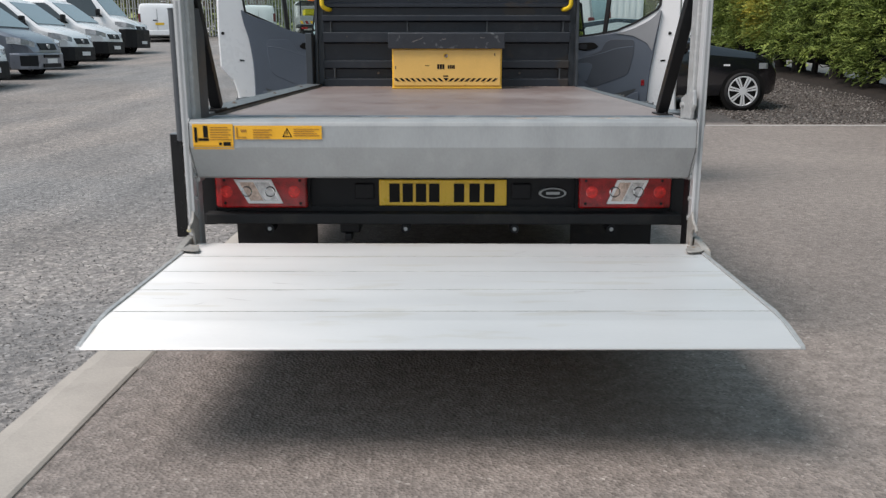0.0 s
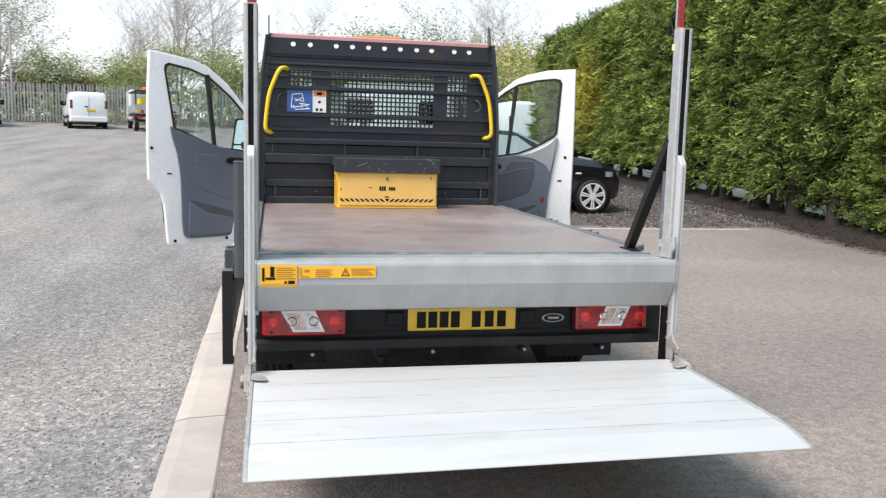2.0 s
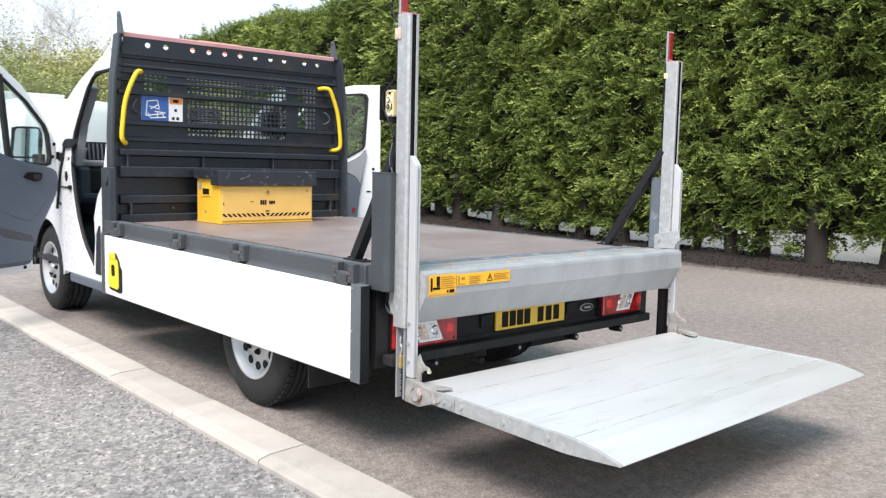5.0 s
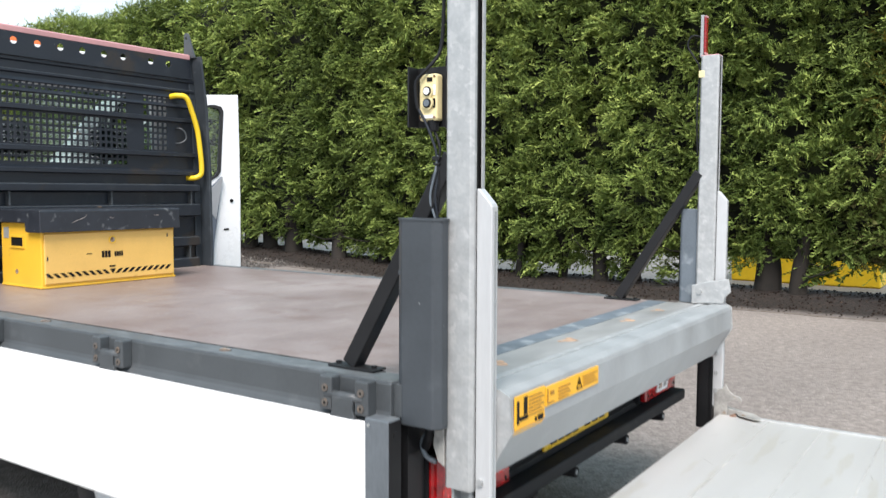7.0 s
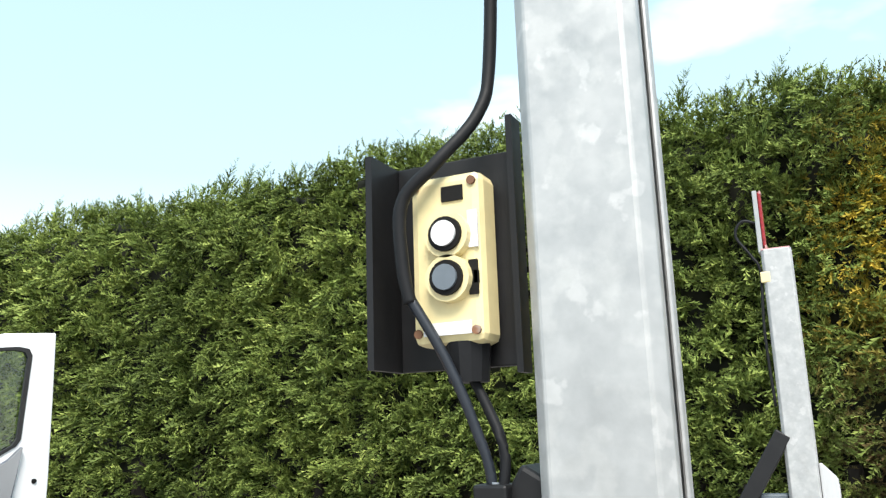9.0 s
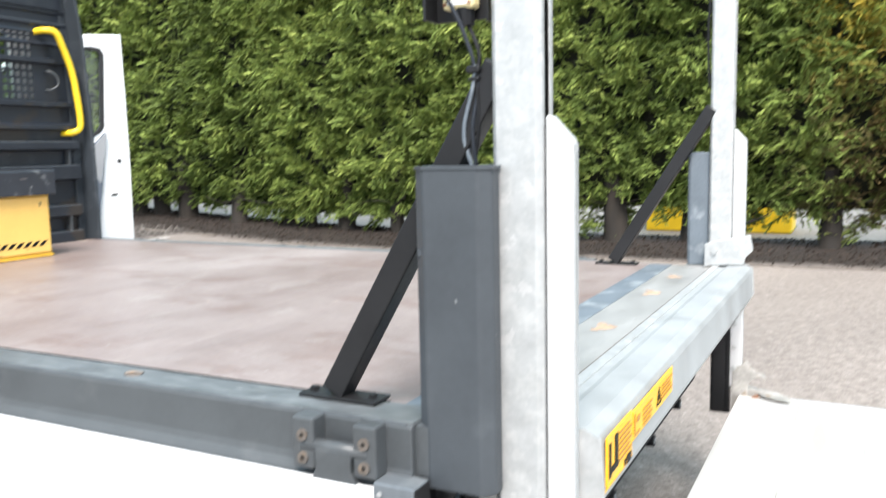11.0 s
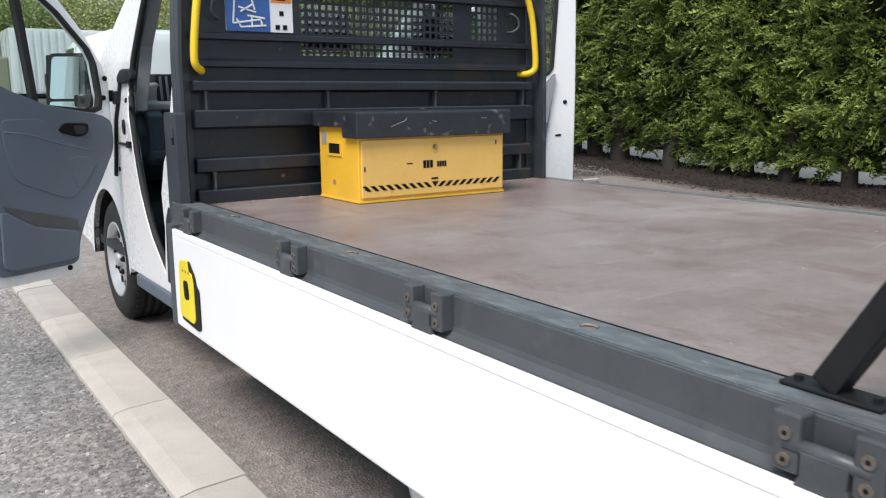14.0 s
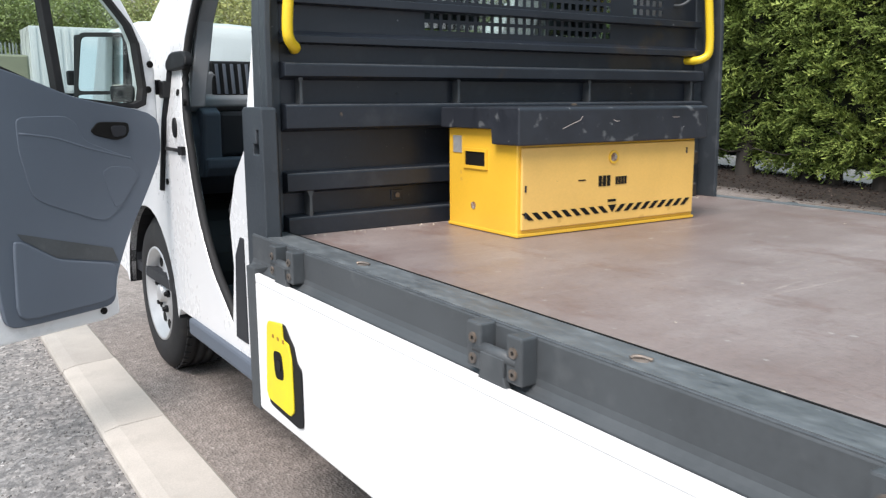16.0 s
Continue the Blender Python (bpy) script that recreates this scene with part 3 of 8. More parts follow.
AMBER = material("amber lens", (0.60, 0.46, 0.38), 0.2, 0.2, tone=0.3, scale=40, fine=160, bump=0.15, coat=0.5)
BIN_YELLOW = material("bright yellow plastic", (0.88, 0.60, 0.02), 0.5, tone=0.06, scale=6, bump=0.04)
RUST = material("rusted steel", (0.20, 0.10, 0.055), 0.8, 0.2, tone=0.25, scale=22, fine=120, bump=0.3, second=(0.36, 0.33, 0.30), spots=0.52, spread=0.1)
SILVER = material("silver wheel paint", (0.50, 0.505, 0.51), 0.38, 0.45, tone=0.06, scale=10, fine=120, bump=0.03)
CHROME = material("bright trim", (0.75, 0.76, 0.77), 0.15, 0.9, tone=0.03, bump=0.0)
ORANGE = material("amber beacon lens", (0.75, 0.16, 0.02), 0.2, tone=0.1, scale=20, bump=0.05, coat=0.5)
GLASS = glass_material("clear glass", (0.86, 0.92, 0.90))
REAR_GLASS = glass_material("dusty rear window glass", (0.84, 0.91, 0.89), 0.06, 0.13)
MIRROR = material("mirror glass", (0.92, 0.90, 0.87), 0.04, 1.0, tone=0.0, bump=0.0, rough_var=0.01)
# Trunk colour lowered to carry the shade of the overhanging foliage.
BARK_SHADED = material("bark darkened for hedge shade", (0.024, 0.019, 0.015), 0.9, tone=0.3, scale=8, fine=60, bump=0.6, stretch=(1, 1, 0.3))
HEDGE = leaf_material("conifer foliage", (0.025, 0.040, 0.010), (0.200, 0.272, 0.062), (0.43, 0.505, 0.13),
                      (((7.8, 0.8, 2.9), 2.1, (0.74, 0.52, 0.05)), ((8.1, 1.6, 0.9), 1.7, (0.13, 0.085, 0.04)), ((7.9, 22.3, 2.9), 1.15, (0.48, 0.41, 0.06))), 0.7)
# Near-black colour for the shade between and behind the sprays.
HEDGE_SHADE = material("painted hedge shade", (0.012, 0.014, 0.006), 0.95, tone=0.5, scale=3, fine=30, bump=0.5)
DIRTY_STEEL = material("dirty galvanised steel", (0.34, 0.33, 0.31), 0.62, 0.3, tone=0.22, scale=18, fine=90, bump=0.1, second=(0.26, 0.19, 0.13), spots=0.60, spread=0.10)
RUST_STAIN = material("orange rust stain", (0.40, 0.27, 0.185), 0.85, tone=0.25, scale=40, fine=120, bump=0.1)
BRASS = material("dirty brass plating", (0.50, 0.36, 0.12), 0.5, 0.5, tone=0.2, scale=40, bump=0.1)
SEAM = material("grimy seam", (0.12, 0.10, 0.085), 0.9, tone=0.4, scale=30, fine=90, bump=0.1)
JOINT = material("grimy plank joint", (0.40, 0.39, 0.37), 0.7, tone=0.35, scale=14, fine=80, bump=0.0)
SCRAPE = material("pale scrape", (0.33, 0.29, 0.265), 0.7, tone=0.2, scale=20, bump=0.0)

# ---- ground, kerbs and markings ----
def slope(y):
    d = min(y, 60.0) - 9.8
    return 0.05 * 0.5 * (d + math.sqrt(d * d + 1.0)) - 0.001


def bank(x):
    t, u = min(max((x - 7.3) / 1.1, 0.0), 1.0), min(max((x - 8.6) / 1.3, 0.0), 1.0)
    return 0.13 * t * t * (3 - 2 * t) - 0.35 * u * u * (3 - 2 * u)


def lot_drop(x):
    t = min(max((-1.3 - x) / 0.5, 0.0), 1.0)
    return -0.04 * (1 if x < -1.2 else 0) - 0.03 * t


def gz(x, y):
    return slope(y) + bank(x) + lot_drop(x)


gx = [-900, -300, -120, -80, -60, -45, -35, -28, -22, -18, -15, -12, -10, -8, -6.5, -5, -4, -3.2, -2.6, -2.1, -1.8, -1.5, -1.36, -1.21, -1.199, -0.9, 0, 1, 2, 3, 4, 5, 6, 7, 7.25, 7.5, 7.7, 7.9, 8.1, 8.3, 8.5, 8.7, 9, 9.3, 9.6, 10, 11, 13, 16, 20, 30, 50, 100, 300, 900]
gy = [-900, -300, -100, -50, -25, -15, -10, -7, -5, -3, -1, 1, 3, 5, 7, 8, 8.5, 9, 9.5, 10, 10.5, 11, 12, 13, 15, 18, 21, 25, 30, 35, 40, 45, 50, 55, 60, 100, 300, 900]
gv = [(x, y, gz(x, y)) for x in gx for y in gy]
n = len(gy)
gf = [(i * n + j, (i + 1) * n + j, (i + 1) * n + j + 1, i * n + j + 1) for i in range(len(gx) - 1) for j in range(n - 1)]
ground = part_mesh("ground", mesh_from("ground", gv, gf), GROUND)
tagged(ground, "grey asphalt yard with loose gravel beside the kerb", "ground", kind="structure")

kerb = thing("kerb", "pale worn concrete kerb set flush beside the asphalt", "kerb")
kerb["kind"] = "structure"
KY, KL = -4.0 + 0.535 - 0.915, 0.915
stone = prism(bmesh.new(), [(-0.125, -0.30), (-0.125, -0.022), (-0.116, -0.010), (-0.06, 0.002), (0.115, 0.010), (0.125, 0.004), (0.125, -0.30)], "y", 0.003, KL - 0.003)
kerb_mesh = bpy.data.meshes.new("kerb_stone")
bmesh.ops.recalc_face_normals(stone, faces=stone.faces)
stone.to_mesh(kerb_mesh)
stone.free()
kerb_mesh.materials.append(KERB)
rng = random.Random(4)
for k in range(19):
    y = KY + k * KL
    ob = new("kerb_stone", kerb_mesh)
    ob.parent = kerb
    tilt = math.degrees(math.atan2(slope(y + KL) - slope(y), KL))
    ob.matrix_basis = pose(-1.225 + rng.uniform(-0.004, 0.004), y, slope(y) + rng.uniform(-0.003, 0.003), tilt, 0, rng.uniform(-0.2, 0.2))
line_v, line_f = [], []
for k in range(27):
    x = -1.08 + k * 0.3
    for y in (11.80, 11.90):
        line_v.append((x, y, gz(x, y) + 0.005))
for k in range(26):
    line_f.append((2 * k, 2 * k + 2, 2 * k + 3, 2 * k + 1))
line = part_mesh("road_marking", mesh_from("road_marking", line_v, line_f), LINE)
tagged(line, "thin worn white line across the asphalt", "road marking", kind="structure")
edge = thing("edging", "low concrete edging along the hedge bank", "edging")
edge["kind"] = "structure"
eb = boxes((-0.035, 0.035, 0.004, 0.911, -0.1, 0.022))
edge_mesh = bpy.data.meshes.new("edging_stone")
eb.to_mesh(edge_mesh)
eb.free()
edge_mesh.materials.append(EDGING)
for k in range(22):
    y = -6 + k * 0.915
    ob = new("edging_stone", edge_mesh)
    ob.parent = edge
    ob.matrix_basis = pose(7.16 + 0.03 * math.sin(k * 1.7), y, slope(y + 0.4) - 0.01, 0, rng.uniform(-3, 3), rng.uniform(-1, 1))

# loose stones on the gravel and along the bank
def scatter(name, count, xr, yr, size, mat_, label, seed, dense=None):
    r = np.random.default_rng(seed)
    base = np.array([(1, 0, 0), (-1, 0, 0), (0, 1, 0), (0, -1, 0), (0, 0, 0.8), (0, 0, -0.8)])
    tri = np.array([(0, 2, 4), (2, 1, 4), (1, 3, 4), (3, 0, 4), (2, 0, 5), (1, 2, 5), (3, 1, 5), (0, 3, 5)])
    px = r.uniform(*xr, count)
    if dense is not None:
        px = xr[1] - (xr[1] - xr[0]) * r.random(count) ** dense
    py = r.uniform(*yr, count)
    sc = size * r.uniform(0.45, 1.3, (count, 1)) * r.uniform(0.6, 1.3, (count, 3))
    an = r.uniform(0, 6.28, count)
    v = base[None] * sc[:, None, :] * r.uniform(0.75, 1.2, (count, 6, 3))
    c, s_ = np.cos(an)[:, None], np.sin(an)[:, None]
    v = np.stack((v[..., 0] * c - v[..., 1] * s_, v[..., 0] * s_ + v[..., 1] * c, v[..., 2]), -1)
    pz = np.array([gz(a, b) for a, b in zip(px, py)])
    v += np.stack((px, py, pz + sc[:, 2] * 0.25), -1)[:, None]
    f = (tri[None] + 6 * np.arange(count)[:, None, None]).reshape(-1, 3)
    ob = part_mesh(name, quick_mesh(name, v.reshape(-1, 3), f), mat_)
    return tagged(ob, label, "gravel", kind="stuff")


def quick_mesh(name, v, f):
    me = bpy.data.meshes.new(name)
    me.vertices.add(len(v))
    me.vertices.foreach_set("co", np.asarray(v, np.float32).ravel())
    k = f.shape[1]
    me.loops.add(f.size)
    me.loops.foreach_set("vertex_index", f.astype(np.int32).ravel())
    me.polygons.add(len(f))
    me.polygons.foreach_set("loop_start", np.arange(0, f.size, k, dtype=np.int32))
    me.update(calc_edges=True)
    me.validate()
    return me


def stone_material(name, stops):
    mt = bpy.data.materials.new(name)
    mt.use_nodes = True
    t = mt.node_tree
    g, r = t.nodes.new("ShaderNodeNewGeometry"), t.nodes.new("ShaderNodeValToRGB")
    e = r.color_ramp.elements
    while len(e) < len(stops):
        e.new(0.5)
    for k, (pos, c) in zip(e, stops):
        k.position, k.color = pos, (*c, 1)
    t.links.new(g.outputs["Random Per Island"], r.inputs["Fac"])
    t.links.new(r.outputs["Color"], t.nodes["Principled BSDF"].inputs["Base Color"])
    t.nodes["Principled BSDF"].inputs["Roughness"].default_value = 0.85
    t.nodes["Principled BSDF"].inputs["Specular IOR Level"].default_value = 0.2
    return mt


STONES = stone_material("grey chippings", ((0.0, (0.11, 0.108, 0.107)), (0.5, (0.205, 0.198, 0.19)), (0.9, (0.29, 0.28, 0.27)), (1.0, (0.44, 0.43, 0.42))))
RUBBLE = stone_material("grey-brown rubble", ((0.0, (0.05, 0.042, 0.038)), (0.6, (0.12, 0.105, 0.095)), (1.0, (0.25, 0.23, 0.21))))
# Loose litter, toned down further for the shade under the hedge.
SHADED_LITTER = stone_material("leaf litter and stones with painted shade", ((0.0, (0.02, 0.013, 0.010)), (0.85, (0.024, 0.016, 0.012)), (1.0, (0.10, 0.075, 0.06))))
scatter("gravel_chippings", 15000, (-3.6, -1.34), (-0.5, 9.5), 0.0052, STONES, "loose grey gravel chippings beside the kerb", 3, 1.7)
scatter("rough_gravel", 12000, (4.2, 7.6), (12.0, 22.0), 0.02, RUBBLE, "coarse grey-brown gravel beside the hedge", 9)
scatter("bank_litter", 6000, (7.25, 9.3), (-1, 15), 0.015, SHADED_LITTER, "dead leaves and stones, hedge shade in their colour", 5)

# ---- the tall conifer hedge ----
HEDGE_Y0, HEDGE_Y1 = -3.5, 27.0


def hedge_top(y):
    return 5.25 + 0.07 * np.sin(y * 0.9 + 1.0) + 0.05 * np.sin(y * 2.3) - 0.016 * np.abs(y - 8)


def hedge_foot(y):
    """Where the foliage begins: low by the truck, higher up the yard as the ground climbs."""
    return 0.27 + np.clip(0.085 * (y - 10.4), 0, 1.1)


def hedge_face(y, z):
    lobes = 0.16 * np.sin(y * 2 * np.pi / 1.45 + 0.6 * np.sin(y * 0.7)) + 0.14 * np.sin(y * 1.9 + z * 1.3) + 0.10 * np.sin(z * 2.6 + y * 0.8) + 0.08 * np.sin(z * 5.3 + y * 3.1)
    under = np.clip((1.3 - z) / 0.8, 0, 1)
    crown = np.clip((z - (hedge_top(y) - 0.9)) / 0.9, 0, 1)
    return 7.95 - lobes * 0.38 + 0.26 * under ** 2 + 0.50 * crown ** 2


def sprays(px, py, pz, dirs, length, r, leaflets=5, spread=0.75, width=0.20):
    """Flat fans of narrow leaflets, each fan one island."""
    n = len(px)
    d = dirs / np.linalg.norm(dirs, axis=1, keepdims=True)
    up = np.tile(np.array([[0.0, 0.0, 1.0]]), (n, 1)) + r.normal(0, 0.35, (n, 3))
    s_ = np.cross(d, up)
    s_ /= np.linalg.norm(s_, axis=1, keepdims=True)
    up = np.cross(s_, d)
    base = np.stack((px, py, pz), -1)
    pts, quads = [base], []
    for k in range(leaflets):
        a = (k - (leaflets - 1) / 2) / max(leaflets - 1, 1) * 2 * spread
        ln = (length * (1 - 0.35 * abs(a) / max(spread, 0.01)) * r.uniform(0.75, 1.2, n))[:, None]
        a = a + r.normal(0, 0.1, n)
        dk = d * np.cos(a)[:, None] + s_ * np.sin(a)[:, None] + up * r.normal(0, 0.16, (n, 1))
        sk = s_ * np.cos(a)[:, None] - d * np.sin(a)[:, None]
        droop = np.array([[0, 0, -0.12]]) * ln
        pts += [base + dk * ln * 0.5 + sk * ln * width, base + dk * ln + droop, base + dk * ln * 0.5 - sk * ln * width]
        quads.append((0, 1 + 3 * k, 2 + 3 * k, 3 + 3 * k))
    m = 1 + 3 * leaflets
    v = np.stack(pts, 1).reshape(-1, 3)
    f = (np.array(quads)[None] + m * np.arange(n)[:, None, None]).reshape(-1, 4)
    return v, f


def fronds(base, dirs, length, r, pairs=5, width=0.34, droop=0.25, tilt=0.28, sweep=0.34):
    """Feathery branchlets: narrow pointed leaflets swept forward on both sides of a bent stem, each branchlet one island."""
    n = len(base)
    d = dirs / np.linalg.norm(dirs, axis=1, keepdims=True)
    up = np.array([[0.0, 0.0, 1.0]]) + r.normal(0, tilt, (n, 3))
    s_ = np.cross(d, up)
    s_ /= np.linalg.norm(s_, axis=1, keepdims=True)
    ln = length[:, None]
    fall = np.array([[0, 0, -1.0]]) * ln * droop
    stem = [base + d * ln * (k / pairs) + fall * (k / pairs) ** 2 for k in range(pairs + 1)]
    pts, faces = list(stem), []
    for k in range(pairs):
        w = width * (1.0 - 0.75 * k / pairs)
        for sg in (1, -1):
            tip = stem[k] + ln * (w * r.uniform(0.7, 1.25, (n, 1)) * sg * s_ + d * (sweep * r.uniform(0.75, 1.3, (n, 1)))) + ln * r.normal(0, 0.035, (n, 3))
            faces.append((k, len(pts), k + 1))
            pts.append(tip)
    m = len(pts)
    v = np.stack(pts, 1).reshape(-1, 3)
    f = (np.array(faces)[None] + m * np.arange(n)[:, None, None]).reshape(-1, 3)
    return v, f


r = np.random.default_rng(11)
hedge = thing("hedge", "tall trimmed green conifer hedge on bare trunks", "hedge", group="boundary planting")


def tufts(y0, y1, step_y, rows, per, size):
    """Bunches of branchlets set evenly over a stretch of the face, each bunch fanning out from one short limb."""
    gy_, gr_ = np.meshgrid(np.arange(y0, y1, step_y), np.arange(rows))
    ty = gy_.ravel() + r.uniform(-0.75, 0.75, gy_.size) * step_y
    foot = hedge_foot(ty) + 0.08 * np.sin(ty * 2.1) * np.sin(ty * 0.7 + 1) + 0.12 * np.exp(-((ty - 4.3) / 1.3) ** 2)
    tz = foot + (hedge_top(ty) - foot) * (gr_.ravel() + r.uniform(-0.25, 1.25, ty.size)) / rows
    tx = hedge_face(ty, tz) + 0.0 + 0.36 * r.random(ty.size)
    nt = ty.size
    lean = np.stack((-0.8 + r.normal(0, 0.15, nt), r.normal(0.0, 0.55, nt), r.normal(0.10, 0.32, nt)), -1)
    pick = np.repeat(np.arange(nt), per)
    n = len(pick)
    along = r.uniform(0, 0.17, (n, 1)) * size
    base = np.stack((tx, ty, tz), -1)[pick] + lean[pick] * along + r.normal(0, 1.0, (n, 3)) * np.array([[0.035, 0.05, 0.04]]) * size
    dirs = lean[pick] + r.normal(0, 1.0, (n, 3)) * np.array([[0.25, 0.55, 0.42]])
    return fronds(base, dirs, size * r.uniform(0.085, 0.17, n) * r.uniform(0.75, 1.25, nt)[pick], r, 4, 0.25, 0.22, 0.8)


v1, f1 = tufts(HEDGE_Y0, 12.5, 0.165, 31, 27, 1.18)
v4, f4 = tufts(12.5, HEDGE_Y1, 0.21, 25, 18, 1.45)
N2 = 14000
y = r.uniform(HEDGE_Y0, HEDGE_Y1, N2)
x = r.uniform(7.95, 9.2, N2)
base = np.stack((x, y, hedge_top(y) + r.normal(-0.06, 0.06, N2)), -1)
v2, f2 = fronds(base, np.stack((r.normal(0, 0.45, N2), r.normal(-0.15, 0.45, N2), r.uniform(0.25, 1.0, N2)), -1), r.uniform(0.09, 0.19, N2), r, 4, 0.20, 0.1, 0.8)
# leaders left to grow above the clipped top: thin stems, feathered all round and narrowing to a tip
lead = [[], [], []]
for k in range(120):
    ly, lx, hh = r.uniform(HEDGE_Y0, HEDGE_Y1), r.uniform(8.0, 8.9), r.uniform(0.12, 0.26) if k % 3 else r.uniform(0.28, 0.68)
    cnt = int(20 + 70 * hh)
    h = np.sort(r.random(cnt)) * hh
    bend = r.normal(-0.25, 0.22)
    an = r.uniform(0, 6.28, cnt)
    lead[0].append(np.stack((lx + 0 * h, ly + bend * h * h / hh, hedge_top(ly) - 0.06 + h), -1))
    lead[1].append(np.stack((0.7 * np.cos(an), 0.7 * np.sin(an) + bend * 0.5, r.uniform(0.5, 1.0, cnt)), -1))
    lead[2].append(0.03 + 0.38 * hh * (1 - h / hh) * r.uniform(0.6, 1.2, cnt))
v3, f3 = fronds(np.concatenate(lead[0]), np.concatenate(lead[1]), np.concatenate(lead[2]), r, 4, 0.15, 0.0, 0.7, 0.42)
vv = np.concatenate((v1, v4, v2, v3))
ff = np.concatenate((f1, f4 + len(v1), f2 + len(v1) + len(v4), f3 + len(v1) + len(v4) + len(v2)))
fol = part_mesh("foliage", quick_mesh("foliage", vv, ff), HEDGE, hedge, "dense green conifer sprays, browned in places")
fol["kind"] = "stuff"
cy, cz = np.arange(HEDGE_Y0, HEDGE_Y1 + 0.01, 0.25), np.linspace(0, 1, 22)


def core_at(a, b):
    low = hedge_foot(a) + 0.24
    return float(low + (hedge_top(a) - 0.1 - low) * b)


# Added dark sheet behind the sprays: paints the shade in the hedge's gaps.
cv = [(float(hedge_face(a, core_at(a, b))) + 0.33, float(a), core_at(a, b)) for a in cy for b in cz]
# Its back edge drops low past y 8, darkening the view under the foliage.
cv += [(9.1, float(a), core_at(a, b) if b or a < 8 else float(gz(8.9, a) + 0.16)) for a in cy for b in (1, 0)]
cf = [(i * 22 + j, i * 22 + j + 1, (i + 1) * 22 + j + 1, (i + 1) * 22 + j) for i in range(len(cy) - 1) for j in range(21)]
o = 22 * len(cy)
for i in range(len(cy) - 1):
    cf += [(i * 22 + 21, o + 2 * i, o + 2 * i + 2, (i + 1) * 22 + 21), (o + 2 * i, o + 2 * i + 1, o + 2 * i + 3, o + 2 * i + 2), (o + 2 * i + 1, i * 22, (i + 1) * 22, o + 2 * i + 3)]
part_mesh("inner_growth", mesh_from("inner_growth", cv, cf), HEDGE_SHADE, hedge, "dark sheet standing in for shade inside the hedge", 0, True)
rt = random.Random(8)
yy = HEDGE_Y0 + 0.3
while yy < HEDGE_Y1:
    bx_, rr = 8.28 + rt.uniform(-0.15, 0.2), rt.choice((0.05, 0.075, 0.095, 0.115))
    bm = bmesh.new()
    g0 = gz(bx_, yy)
    tube(bm, [(bx_, yy, g0 - 0.1), (bx_ + rt.uniform(-0.03, 0.03), yy + rt.uniform(-0.04, 0.04), g0 + 0.35), (bx_ + rt.uniform(-0.08, 0.08), yy + rt.uniform(-0.1, 0.1), max(g0 + 0.9, hedge_foot(yy) + 0.5))], rr, 10, 4, (rr * 1.6, rr * 0.9))
    for k in range(rt.randint(2, 4)):
        a, zb = rt.uniform(0, 6.28), g0 + rt.uniform(0.25, 0.55)
        tube(bm, [(bx_, yy, zb), (bx_ + 0.3 * math.cos(a), yy + 0.3 * math.sin(a), zb + rt.uniform(-0.12, 0.12)), (bx_ + 0.6 * math.cos(a), yy + 0.6 * math.sin(a), zb + rt.uniform(-0.1, 0.3))], 0.012, 5, 2, (0.016, 0.005))
    part("trunk", bm, BARK_SHADED, hedge, "bare brown trunk", 0, True)
    yy += rt.choice((0.4, 0.65, 0.9, 1.15, 1.4))

bin_ = thing("grit_bin", "yellow plastic bin behind the hedge trunks", "bin", (13.0, 5.12, gz(13.0, 5.12)))
part("tub", prism(bmesh.new(), [(-0.40, 0.0), (0.40, 0.0), (0.48, 0.66), (-0.48, 0.66)], "y", -1.2, 1.2), BIN_YELLOW, bin_, "", 0.03)
part("lid", prism(bmesh.new(), [(-0.51, 0.66), (0.51, 0.66), (0.48, 0.76), (0.0, 0.88), (-0.48, 0.76)], "y", -1.26, 1.26), BIN_YELLOW, bin_, "", 0.03)

# ---- the flatbed truck with its tail lift ----
truck = thing("flatbed_truck", "white single-cab flatbed truck with lowered tail lift and open doors", "truck")


def mirror_pts(pts, s):
    return [(s * x, y, z) for x, y, z in pts]


def soft(pts, n=4, cut=0.3):
    """A closed outline with its corners rounded off."""
    out = []
    for i in range(len(pts)):
        a, b, c = Vector(pts[i - 1]), Vector(pts[i]), Vector(pts[(i + 1) % len(pts)])
        p, q = b + (a - b) * cut, b + (c - b) * cut
        for k in range(n + 1):
            t = k / n
            out.append(tuple(p * (1 - t) ** 2 + b * 2 * t * (1 - t) + q * t ** 2))
    return out


def bars(name, lots, mt, parent, label=""):
    for b in lots:
        part(name, boxes(b), mt, parent, label)


# load floor
part("load_floor", boxes((-0.94, 0.985, 3.57, 6.60, 0.835, 0.862)), WOOD, truck, "worn brown wooden load floor", 0.002)
def scrape(pts, w=0.0018):
    bm = bmesh.new()
    line_ = smooth_line([(x, y, 0.8622) for x, y in pts], 8)
    prev = None
    for i, p in enumerate(line_):
        d = (line_[min(i + 1, len(line_) - 1)] - line_[max(i - 1, 0)]).normalized()
        n_ = Vector((-d.y, d.x, 0)) * w * (0.4 + 0.6 * math.sin(math.pi * (i + 0.5) / len(line_)))
        pair = [bm.verts.new(p + n_), bm.verts.new(p - n_)]
        if prev:
            bm.faces.new((prev[0], prev[1], pair[1], pair[0]))
        prev = pair
    return bm


floor = bpy.data.objects["load_floor"]
